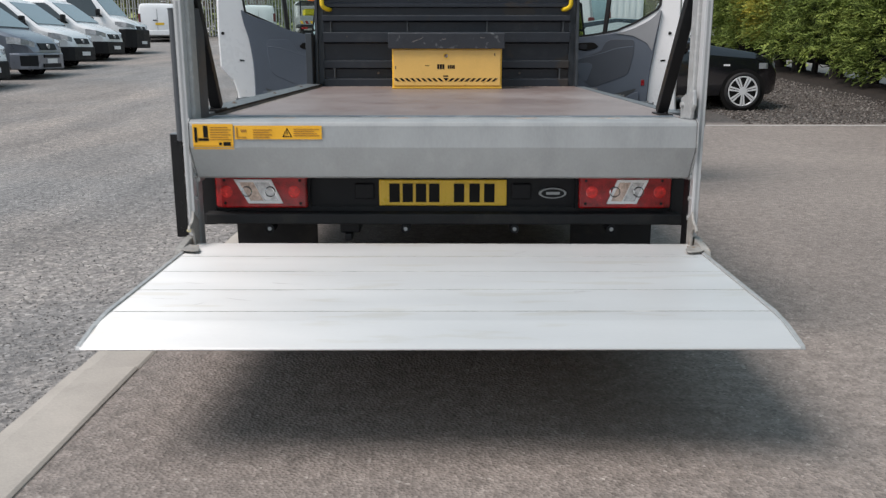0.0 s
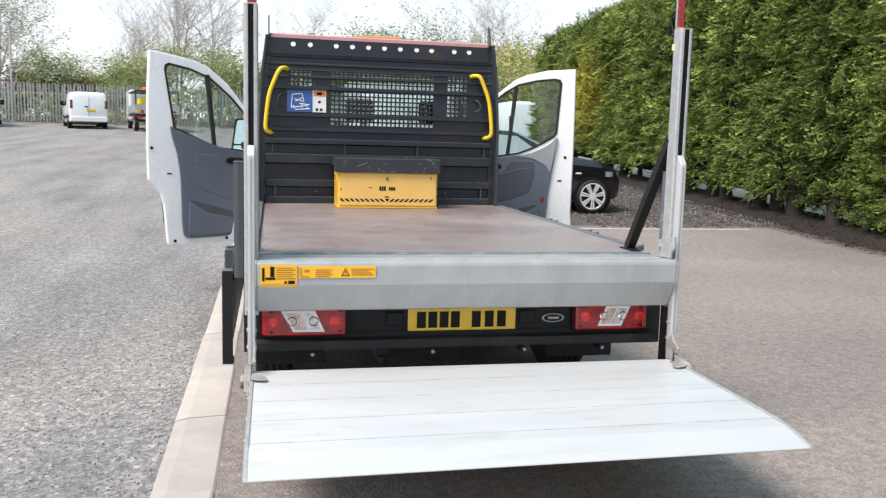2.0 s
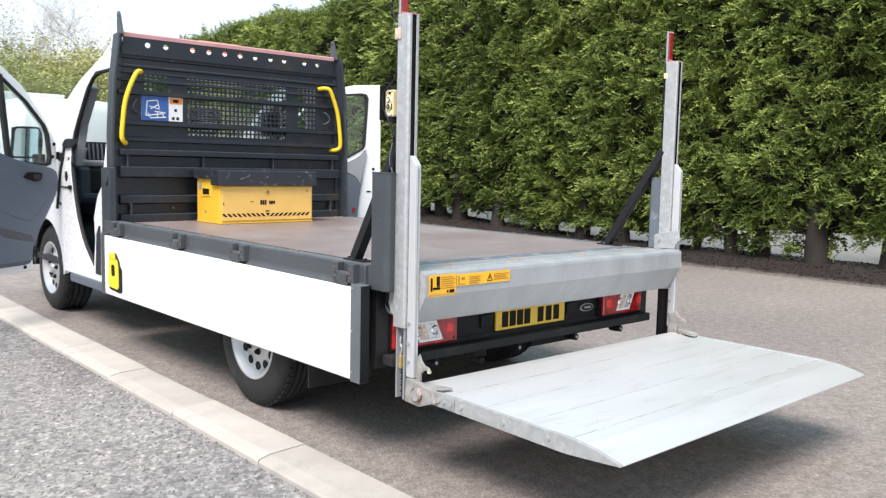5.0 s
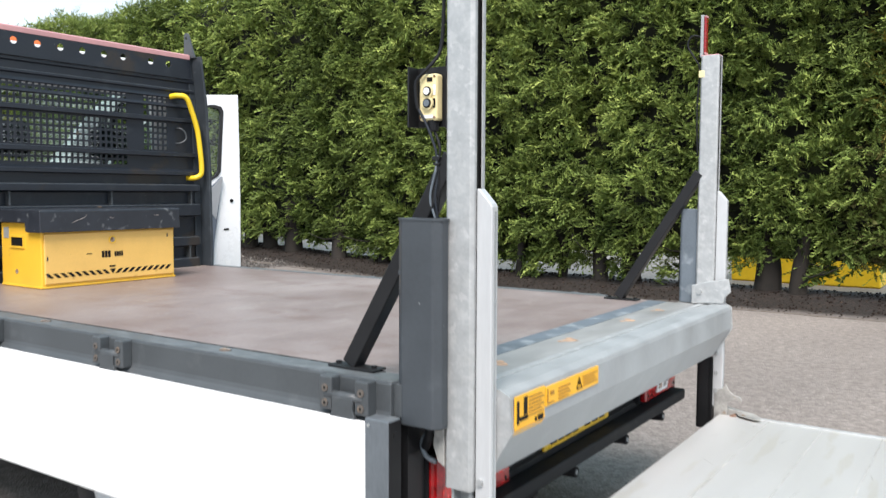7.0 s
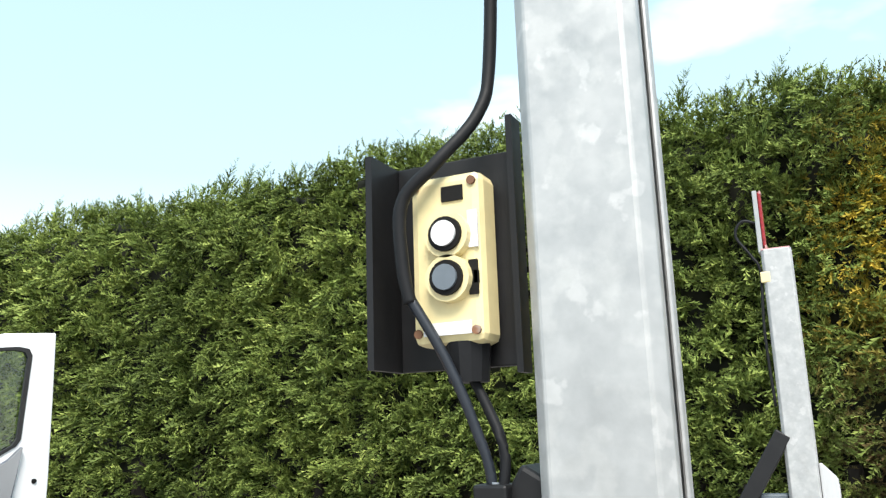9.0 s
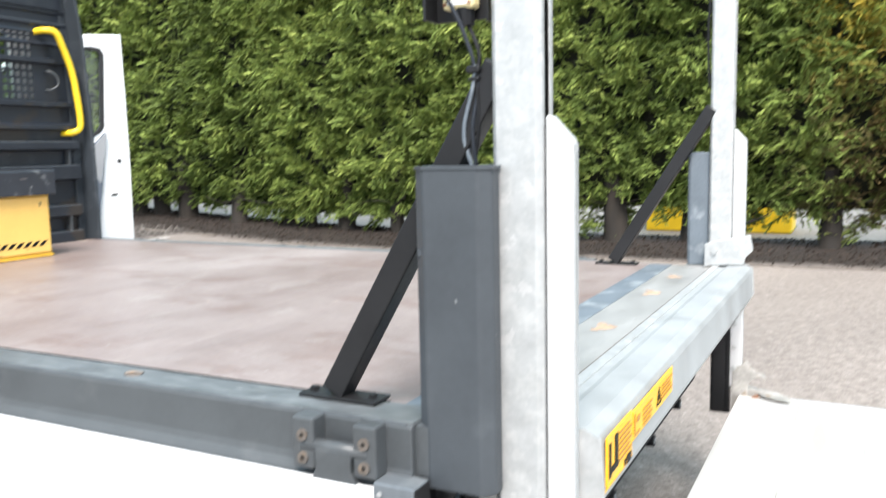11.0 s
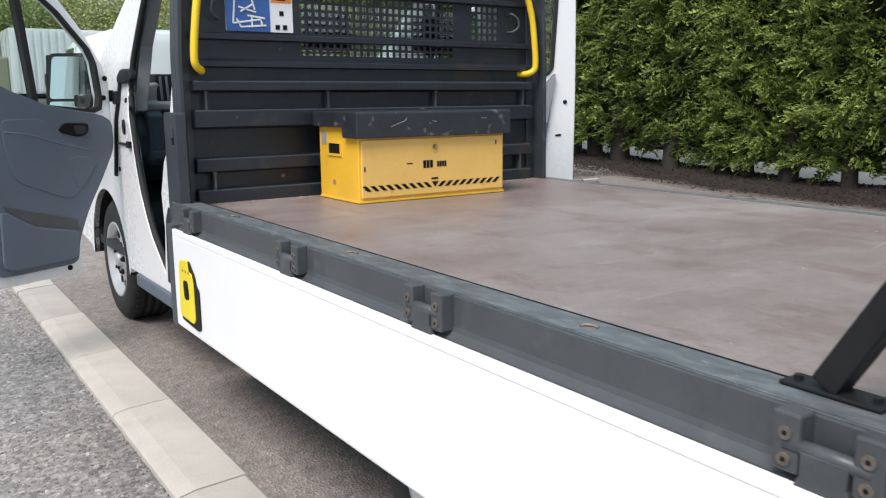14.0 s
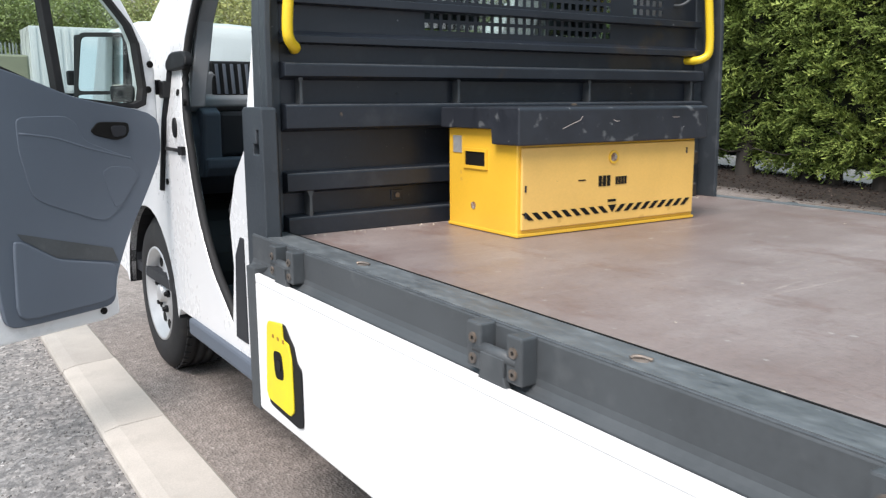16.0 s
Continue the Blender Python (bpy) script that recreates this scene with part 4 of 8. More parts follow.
for pts in ([(0.40, 5.24), (0.34, 5.16), (0.24, 5.08), (-0.02, 4.95), (-0.26, 4.86), (-0.49, 4.84)], [(-0.427, 5.258), (-0.2, 5.256), (0.06, 5.25)], [(-0.457, 4.608), (-0.40, 4.60), (-0.349, 4.586)], [(-0.42, 5.069), (-0.38, 5.05), (-0.34, 5.037)], [(-0.356, 5.283), (-0.27, 5.295), (-0.189, 5.303)], [(0.45, 5.93), (0.475, 5.85), (0.50, 5.777)], [(0.32, 4.3), (0.45, 4.33), (0.6, 4.32)], [(0.5, 3.9), (0.62, 4.0), (0.8, 4.02)]):
    part("scrape", scrape(pts), SCRAPE, floor)
part("floor_bearer", boxes(*[(-0.9, 0.9, y, y + 0.06, 0.75, 0.835) for y in (3.7, 4.2, 4.7, 5.2, 5.7, 6.2)]), BLACK, truck)
for s in (-1, 1):
    r0, r1, rz = (0.941, 3.474, 0.884) if s < 0 else (0.986, 3.80, 0.8615)
    fall = 0.006 if s < 0 else 0.0
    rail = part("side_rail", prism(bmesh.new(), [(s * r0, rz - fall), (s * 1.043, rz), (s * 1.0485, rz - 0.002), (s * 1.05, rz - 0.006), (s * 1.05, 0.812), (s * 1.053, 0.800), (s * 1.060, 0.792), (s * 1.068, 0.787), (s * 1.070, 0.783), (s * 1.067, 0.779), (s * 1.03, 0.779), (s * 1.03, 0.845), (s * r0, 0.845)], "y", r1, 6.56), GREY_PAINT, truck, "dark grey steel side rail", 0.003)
    # Scuffed top strip, painted lighter than the side as the light falls.
    part("wear_strip", prism(bmesh.new(), [(s * (r0 + 0.001), rz - fall - 0.001), (s * 1.042, rz - 0.001), (s * 1.042, rz + 0.0015), (s * (r0 + 0.001), rz - fall + 0.0015)], "y", r1 + 0.004, 6.55), RAIL_TOP, rail, "scuffed rail top, toned lighter for light from above")
    part("worn_edge", rod(bmesh.new(), (s * 1.0465, r1 + 0.01, rz - 0.0012), (s * 1.0465, 6.55, rz - 0.0012), 0.0022, 6), WORN_LIT_EDGE, rail, "pale rail edge, wear and painted highlight")
    if s < 0:
        part("gap", boxes((-0.9408, -0.936, 3.575, 6.56, 0.8605, 0.8632)), SEAM, rail, "dark gap beside the boards")
        # Added black strip on the rail's edge: paints the dark gap hidden behind it.
        part("edge_sealant", boxes((-0.9445, -0.9402, 3.575, 6.56, 0.872, 0.8812)), INK, rail, "black line painting the dark gap along the boards")
    for y in (4.12, 5.05, 5.95) if s < 0 else ():
        ring = bmesh.new()
        lathe(ring, [(0, 0.0001), (0, 0.012), (-0.0015, 0.014)], 16, Matrix.Translation((s * 1.0, y, 0.8844)) @ pose(0, 0, 0, 0, -90, 0))
        part("lashing_recess", ring, SEAM, rail)
        tube(bm := bmesh.new(), [(s * 0.989, y - 0.014, 0.8845), (s * 0.995, y, 0.887), (s * 1.003, y + 0.010, 0.887), (s * 1.009, y + 0.013, 0.8850)], 0.0035)
        part("lashing_ring", bm, BOLT, rail)
    if s < 0:
        part("rail_end", boxes((-1.036, -0.95, 3.44, 3.474, 0.80, 0.880)), GREY_PAINT, rail)
    # Added black strip: shade in the gap between rail and drop side.
    part("gap_rubber", boxes((s * 1.045, s * 1.0785, 3.53 if s < 0 else 3.88, 6.43, 0.745, 0.758)), INK, rail, "black strip painting the shade under the rail")
    # hanging drop side
    drop = part("drop_side", prism(bmesh.new(), [(s * 1.078, 0.788), (s * 1.089, 0.788), (s * 1.0915, 0.785), (s * 1.0915, 0.766), (s * 1.090, 0.762), (s * 1.090, 0.762), (s * 1.0915, 0.758), (s * 1.0915, 0.392), (s * 1.088, 0.385), (s * 1.066, 0.385)], "y", 3.52 if s < 0 else 3.87, 6.435), PANEL_WHITE, truck, "white drop side, let down")
    for a, b, c in ((3.448 if s < 0 else 3.80, 3.52 if s < 0 else 3.87, 0.0), (6.435, 6.50, 0.0)):
        end = part("end_cap", prism(bmesh.new(), [(s * 1.045, 0.803), (s * 1.094, 0.803), (s * 1.094, 0.378), (s * 1.045, 0.378), (s * 1.045, 0.40), (s * 1.075, 0.40), (s * 1.075, 0.78), (s * 1.045, 0.78)], "y", a, b), END_CAP if a < 4 else GREY_PAINT, drop, "scuffed grey metal end cap", 0.003)
        if a < 3.5:
            for z in (0.785, 0.60, 0.42):
                bm = rod(bmesh.new(), (s * 1.093, 3.508, z), (s * 1.0965, 3.508, z), 0.004)
                part("rivet", bm, GALV, drop)
            part("cap_hollow", boxes((s * 1.047, s * 1.092, 3.4455, 3.4475, 0.381, 0.799)), BLACK, end)
            for z in (0.765, 0.52, 0.41):
                bm = rod(bmesh.new(), (s * 1.07, 3.446, z), (s * 1.07, 3.4435, z), 0.008)
                part("pin", bm, BLACK, drop)
    frame_out = soft([(6.335, 0.672), (6.225, 0.686), (6.190, 0.655), (6.168, 0.640), (6.150, 0.600), (6.120, 0.585), (6.118, 0.430), (6.150, 0.418), (6.345, 0.428), (6.358, 0.46)], 3, 0.18)
    part("latch_surround", prism(bmesh.new(), frame_out, "x", s * 1.092, s * 1.097), PLASTIC, drop, "black latch surround", 0.002)
    latch = part("latch_plate", prism(bmesh.new(), soft([(6.338, 0.674), (6.232, 0.688), (6.226, 0.645), (6.190, 0.640), (6.172, 0.60), (6.168, 0.458), (6.190, 0.440), (6.345, 0.446), (6.358, 0.47)], 3, 0.15), "x", s * 1.0965, s * 1.1015), LATCH_Y, drop, "yellow latch plate", 0.002)
    part("latch_hole", prism(bmesh.new(), soft([(6.295, 0.600), (6.235, 0.605), (6.222, 0.53), (6.285, 0.522)], 4), "x", s * 1.101, s * 1.1025), INK, latch)
    part("latch_button", rod(bmesh.new(), (s * 1.102, 6.255, 0.565), (s * 1.105, 6.255, 0.565), 0.016, 12), PLASTIC, latch)
    bars("latch_print", [(s * 1.101, s * 1.1025, 6.215 + k * 0.035, 6.228 + k * 0.035, 0.635, 0.645) for k in range(3)], BROWN_INK, latch)
    # hinges on the rail
    for y in (3.598 if s < 0 else 3.93, 4.566, 5.312, 6.262):
        for d in (-0.058, 0.058):
            part("hinge_block", boxes((s * 1.048, s * 1.084, y + d - 0.021, y + d + 0.021, 0.800, rz + 0.001 if s < 0 else rz)), GREY_PAINT, rail, "grey steel hinge block", 0.004)
        part("pin", rod(bmesh.new(), (s * 1.074, y - 0.062, 0.838), (s * 1.074, y + 0.062, 0.838), 0.012, 12), GREY_PAINT, rail, "", 0, True)
        part("tongue", prism(bmesh.new(), [(y - 0.034, 0.838), (y + 0.034, 0.838), (y + 0.033, 0.806), (y + 0.042, 0.786), (y - 0.042, 0.786), (y - 0.033, 0.806)], "x", s * 1.074, s * 1.087), GREY_PAINT, rail, "", 0.002)
        for d in (-0.058, 0.058):
            for z in (0.818, 0.856):
                part("bolt", rod(bmesh.new(), (s * 1.083, y + d, z), (s * 1.087, y + d, z), 0.010, 12), BOLT, rail)
                part("socket", rod(bmesh.new(), (s * 1.0865, y + d, z), (s * 1.0875, y + d, z), 0.004, 6), INK, rail)
    # upright beside the headboard
    if s > 0:
        continue
    up = part("latch_upright", plate(bmesh.new(), [(6.455, 0.40), (6.455, 1.25), (6.475, 1.255), (6.60, 1.255), (6.61, 1.245), (6.61, 0.40)], [[(6.485, 1.19), (6.505, 1.19), (6.505, 1.15), (6.53, 1.15), (6.53, 1.12), (6.485, 1.12)]], "x", s * 1.0, s * 1.045), POST_PAINT, truck, "dark grey latch upright", 0.003)
    part("backing", boxes((s * 0.995, s * 1.0, 6.46, 6.60, 0.5, 1.24)), BLACK, up)

# headboard
hb = part("headboard", boxes((-0.93, 0.93, 6.615, 6.63, 0.862, 1.26)), HEAD, truck, "charcoal steel headboard with perforated window")
for s in (-1, 1):
    part("side_post", prism(bmesh.new(), [(s * 0.93, 0.86), (s * 0.992, 0.86), (s * 0.985, 1.5), (s * 0.962, 1.9), (s * 0.925, 2.19), (s * 0.885, 2.21), (s * 0.885, 2.12), (s * 0.92, 1.6)], "y", 6.60, 6.665), POST_PAINT, hb, "", 0.004)
    part("post_flange", prism(bmesh.new(), [(s * 0.972, 0.86), (s * 0.992, 0.86), (s * 0.985, 1.5), (s * 0.962, 1.9), (s * 0.925, 2.19), (s * 0.909, 2.19), (s * 0.944, 1.9), (s * 0.966, 1.5)], "y", 6.508 if s > 0 else 6.556, 6.60), POST_PAINT, hb, "", 0.003)
    part("lug", plate(bmesh.new(), [(6.545, 2.185), (6.645, 2.185), (6.642, 2.33), (6.632, 2.345), (6.612, 2.345), (6.60, 2.33)], [[(6.622 + 0.010 * math.cos(a), 2.312 + 0.010 * math.sin(a)) for a in (k * 0.785 for k in range(8))]], "x", s * 0.893, s * 0.905), GREY_PAINT, hb, "steel lug with a hole")
    tube(bm := bmesh.new(), mirror_pts([(0.752, 6.62, 1.93), (0.772, 6.56, 1.937), (0.812, 6.53, 1.925), (0.852, 6.53, 1.85), (0.895, 6.53, 1.73), (0.915, 6.53, 1.6), (0.925, 6.53, 1.49), (0.918, 6.535, 1.447), (0.89, 6.56, 1.428), (0.872, 6.62, 1.428)], s), 0.0165, 12)
    part("grab_handle", bm, YELLOW_TUBE, hb, "yellow tube grab handle", 0, True)
    tube(bm := bmesh.new(), mirror_pts([(0.79, 6.615, 1.735), (0.80, 6.575, 1.735), (0.825, 6.56, 1.71), (0.83, 6.56, 1.67), (0.80, 6.575, 1.645), (0.79, 6.615, 1.645)], s), 0.006)
    part("rope_hook", bm, GREY_PAINT, hb, "", 0, True)
# rails across, with their folded edges
for z0, z1, d in ((0.862, 0.92, 0.05), (1.0, 1.055, 0.05), (1.19, 1.262, 0.062), (1.345, 1.385, 0.062), (1.968, 1.985, 0.02), (2.03, 2.05, 0.02)):
    part("rail", prism(bmesh.new(), [(6.615, z0 - 0.012), (6.615 - d, z0), (6.615 - d, z1 - 0.006), (6.615 - d + 0.01, z1), (6.615, z1 + 0.004)], "x", -0.928, 0.928), HEAD, hb, "", 0.002)
# Thin pale rods: worn folds plus the light their top edges catch.
for z1, d in ((0.92, 0.05), (1.055, 0.05), (1.262, 0.062), (1.385, 0.062), (1.985, 0.02), (2.05, 0.02), (1.585, 0.04), (1.801, 0.04)):
    part("worn_edge", rod(bmesh.new(), (-0.925, 6.615 - d + 0.005, z1 - 0.003), (0.925, 6.615 - d + 0.005, z1 - 0.003), 0.0022, 6), WORN_LIT_EDGE, hb, "pale fold line, wear and painted highlight")
# grit along the edges of the load floor
rg = random.Random(23)
crumbs = bmesh.new()
for k in range(420):
    if k < 120:
        x, y, z = -0.932 + abs(rg.gauss(0, 0.016)), 3.6 + 2.9 * (0.5 * rg.random() + 0.5 * rg.choice((0.15, 0.5, 0.55, 0.9)) * rg.random()), 0.8622
    elif k < 330:
        x, y, z = rg.uniform(-0.88, 0.95), 6.555 - abs(rg.gauss(0, 0.02)), 0.8622
    else:
        x, y, z = rg.uniform(-0.85, 0.9), rg.uniform(3.7, 6.5), 0.8622
    h, a = rg.uniform(0.0012, 0.0045) * (0.7 if k >= 330 else 1.0), rg.uniform(0, 6.28)
    base = [crumbs.verts.new((x + h * rg.uniform(0.7, 1.6) * math.cos(a + j * 1.5708), y + h * rg.uniform(0.7, 1.6) * math.sin(a + j * 1.5708), z - 0.0004)) for j in range(4)]
    tip = crumbs.verts.new((x + rg.uniform(-0.3, 0.3) * h, y, z + h * 0.8))
    for j in range(4):
        crumbs.faces.new((base[j], base[(j + 1) % 4], tip))
grit = part("loose_grit", crumbs, CRUMB, truck, "pale grit in the corners of the load floor")
grit["kind"] = "stuff"
for z0, z1, xs in ((1.258, 1.352, (-0.871, -0.294, 0.306, 0.876)), (0.918, 1.002, (-0.85, -0.29, 0.30, 0.86))):
    for x in xs:
        part("gusset", prism(bmesh.new(), [(x - 0.005, z0), (x + 0.005, z0), (x + 0.004, z1 - 0.022), (x + 0.013, z1), (x - 0.013, z1), (x - 0.004, z1 - 0.022)], "y", 6.572, 6.615), GREY_PAINT, hb)
for z, xs in ((1.30, (-0.52, 0.56)), (0.96, (-0.52, 0.56))):
    for x in xs:
        part("stud_plate", boxes((x - 0.022, x + 0.022, 6.611, 6.615, z - 0.018, z + 0.018)), HEAD, hb, "", 0.003)
        part("stud", rod(bmesh.new(), (x, 6.612, z), (x, 6.606, z), 0.009, 8), BOLT, hb)
# perforated sheet: squares punched in two small fields and a wide one
PITCH, HOLE = 0.0357, 0.0235


def punched(x):
    return -0.735 < x < -0.545 or -0.43 < x < 0.435 or 0.553 < x < 0.745


xs, zs = [-0.93], [1.26]
for k in range(42):
    x = -0.735 + k * PITCH
    if punched(x + PITCH / 2):
        xs += [x + (PITCH - HOLE) / 2, x + (PITCH + HOLE) / 2]
xs.append(0.93)
rows_z = [1.495 + PITCH * k for k in (0, 1)] + [1.592 + PITCH * k for k in range(5)] + [1.80 + PITCH * k for k in range(4)]
for z in rows_z:
    zs += [z + (PITCH - HOLE) / 2, z + (PITCH + HOLE) / 2]
zs.append(2.06)
verts, faces, idx = [], [], {}
for d in (6.606, 6.61):
    for i, x in enumerate(xs):
        for j, z in enumerate(zs):
            idx[(d, i, j)] = len(verts)
            verts.append((x, d, z))
sides = []
for i in range(len(xs) - 1):
    for j in range(len(zs) - 1):
        a, b = (xs[i] + xs[i + 1]) / 2, (zs[j] + zs[j + 1]) / 2
        small = abs(a) > 0.5
        if i % 2 == 1 and j % 2 == 1 and xs[i + 1] - xs[i] < 0.03 and not (small and a < 0 and b < 1.79) and not (small and b < 1.58):
            for (p, q) in (((i, j), (i + 1, j)), ((i + 1, j), (i + 1, j + 1)), ((i + 1, j + 1), (i, j + 1)), ((i, j + 1), (i, j))):
                faces.append([idx[(6.606, *p)], idx[(6.606, *q)], idx[(6.61, *q)], idx[(6.61, *p)]])
            continue
        for d in (6.606, 6.61):
            faces.append([idx[(d, i, j)], idx[(d, i + 1, j)], idx[(d, i + 1, j + 1)], idx[(d, i, j + 1)]])
part_mesh("window_grille", mesh_from("window_grille", verts, faces), HEAD, hb, "sheet steel punched with square holes")
for z in (1.572, 1.788):
    part("guard_bar", prism(bmesh.new(), [(6.604, z - 0.016), (6.575, z - 0.012), (6.575, z + 0.012), (6.604, z + 0.016)], "x", -0.925, 0.925), HEAD, hb, "", 0.002)
# folds between the slats, the lowest standing out as a ledge
for z0, z1, d in ((1.868, 1.878, 0.018), (1.445, 1.470, 0.034), (1.925, 1.933, 0.008)):
    part("fold", prism(bmesh.new(), [(6.606, z0 - 0.004), (6.606 - d, z0), (6.606 - d, z1 - 0.004), (6.606 - 0.55 * d, z1), (6.606, z1 + 0.012)], "x", -0.925, 0.925), HEAD, hb, "", 0.0015)
holes = []
for x in (-0.71, -0.576, -0.37, -0.24, -0.11, 0.02, 0.15, 0.285, 0.41, 0.60, 0.727):
    holes.append([(x + 0.020 * math.cos(k * 0.628), 2.128 + 0.020 * math.sin(k * 0.628)) for k in range(10)])
part("top_band", plate(bmesh.new(), [(-0.90, 2.05), (0.90, 2.05), (0.885, 2.175), (-0.885, 2.175)], holes, "y", 6.585, 6.589), HEAD, hb, "band with a row of round holes")
part("top_strip", prism(bmesh.new(), [(6.583, 2.172), (6.583, 2.20), (6.60, 2.207), (6.66, 2.207), (6.66, 2.172)], "x", -0.885, 0.89), PINK, hb, "faded red strip along the top", 0.003)
label = part("safety_label", boxes((-0.756, -0.446, 6.598, 6.604, 1.598, 1.772)), STICKER_W, hb, "blue, white and orange instruction label")
part("blue_field", boxes((-0.756, -0.555, 6.596, 6.599, 1.598, 1.772)), STICKER_B, hb)
part("orange_field", boxes((-0.546, -0.452, 6.596, 6.599, 1.725, 1.766)), STICKER_O, hb)
bm = bmesh.new()
for a, b in (((-0.725, 1.63), (-0.715, 1.735)), ((-0.715, 1.735), (-0.64, 1.745)), ((-0.64, 1.745), (-0.625, 1.69)), ((-0.725, 1.63), (-0.60, 1.65)), ((-0.66, 1.665), (-0.58, 1.655)), ((-0.60, 1.65), (-0.59, 1.62)), ((-0.71, 1.65), (-0.69, 1.615)), ((-0.70, 1.70), (-0.62, 1.68)), ((-0.69, 1.68), (-0.63, 1.715)), ((-0.64, 1.66), (-0.64, 1.615)), ((-0.69, 1.615), (-0.575, 1.625))):
    rod(bm, (a[0], 6.595, a[1]), (b[0], 6.595, b[1]), 0.004, 6)
part("drawing", bm, STICKER_W, hb)
bars("print_bar", [(-0.53, -0.51, 6.5955, 6.598, 1.61, 1.63), (-0.495, -0.475, 6.5955, 6.598, 1.61, 1.63), (-0.51, -0.49, 6.5955, 6.598, 1.67, 1.69), (-0.52, -0.48, 6.5945, 6.5965, 1.735, 1.757)], INK, hb)

# tail beam and threshold
tail = part("tail_beam", prism(bmesh.new(), [(3.30, 0.868), (3.285, 0.874), (3.235, 0.876), (3.212, 0.868), (3.207, 0.855), (3.204, 0.775), (3.275, 0.655), (3.30, 0.647), (3.34, 0.647), (3.34, 0.868)], "x", -0.94, 0.94), GALV_FLAT, truck, "dull galvanised tail beam", 0.003)
part("threshold", boxes((-0.94, 0.94, 3.342, 3.567, 0.84, 0.866)), THRESH, truck, "rubbed galvanised threshold with rust spots", 0.003)
part("threshold_lip", boxes((-0.94, 0.94, 3.318, 3.342, 0.85, 0.872)), GALV, truck, "", 0.002)
# grime in the seam and a darker rubbed edge beside the boards
bars("seam", [(-0.935, 0.935, 3.343, 3.349, 0.8655, 0.8668)], SEAM, tail)
part("rubbed_strip", boxes((-0.935, 0.935, 3.485, 3.564, 0.860, 0.8674)), COVER, truck, "dark rubbed edge of the threshold")
ro = random.Random(17)
for x, w in ((-0.63, 0.035), (-0.18, 0.045), (0.33, 0.04), (0.66, 0.025)):
    stain = bmesh.new()
    for dx, dy, k in ((0, 0, 1.0), (0.03, 0.02, 0.6), (-0.03, 0.018, 0.5)):
        ring = [stain.verts.new((x + dx + w * k * (0.5 + 0.25 * ro.random()) * math.cos(a), 3.415 + dy + 0.022 * k * (0.7 + 0.6 * ro.random()) * math.sin(a), 0.8664 + 0.0003 * k)) for a in [j * 0.5236 for j in range(12)]]
        stain.faces.new(ring)
    part("rust_stain", stain, RUST_STAIN, tail, "orange rust stain")
for s in (-1, 1):
    part("end_plate", prism(bmesh.new(), [(3.345, 0.872), (3.232, 0.88), (3.206, 0.866), (3.200, 0.775), (3.276, 0.646), (3.345, 0.638)], "x", s * 0.941, s * 0.946), GALV, tail)
    part("corner_deck", boxes((s * 0.885, s * 1.015, 3.36, 3.44, 0.84, 0.867)), THRESH, truck)
stk = part("warning_label", boxes((-0.925, -0.775, 3.2005, 3.204, 0.785, 0.862)), STICKER_Y, tail, "yellow warning label")
part("warning_label", boxes((-0.768, -0.446, 3.2008, 3.2045, 0.806, 0.856)), STICKER_Y, tail, "yellow warning label with small print")
part("label_tail", prism(bmesh.new(), [(3.1995, 0.785), (3.2015, 0.785), (3.2095, 0.768), (3.2075, 0.768)], "x", -0.925, -0.775), STICKER_Y, tail)
bars("pictogram", [(-0.918, -0.908, 3.199, 3.2003, 0.795, 0.85), (-0.885, -0.868, 3.199, 3.2003, 0.812, 0.855), (-0.905, -0.865, 3.199, 3.2003, 0.80, 0.81), (-0.812, -0.785, 3.199, 3.2003, 0.782, 0.796), (-0.828, -0.818, 3.199, 3.2003, 0.784, 0.794)], INK, tail)
lots = [(-0.86, -0.782 - 0.012 * (k % 2), 3.199, 3.2003, 0.803 + 0.009 * k, 0.806 + 0.009 * k) for k in range(6)]
for k in range(4):
    lots.append((-0.70, -0.64 + 0.01 * (k % 2), 3.199, 3.2006, 0.812 + 0.009 * k, 0.815 + 0.009 * k))
    lots.append((-0.55, -0.455 - 0.01 * (k % 3), 3.199, 3.2006, 0.818 + 0.008 * k, 0.8205 + 0.008 * k))
bars("print_bar", lots, BROWN_INK, tail)
bars("frame_mark", [(-0.762, -0.757, 3.199, 3.2006, 0.812, 0.85), (-0.757, -0.725, 3.199, 3.2006, 0.812, 0.815), (-0.745, -0.725, 3.199, 3.2006, 0.832, 0.842)], BROWN_INK, tail)
part("warning_triangle", plate(bmesh.new(), [(-0.592, 0.815), (-0.556, 0.815), (-0.574, 0.848)], [[(-0.5875, 0.8178), (-0.5605, 0.8178), (-0.574, 0.8425)]], "y", 3.199, 3.2006), INK, tail)
part("bang", boxes((-0.5755, -0.5725, 3.199, 3.2006, 0.824, 0.835)), INK, tail)

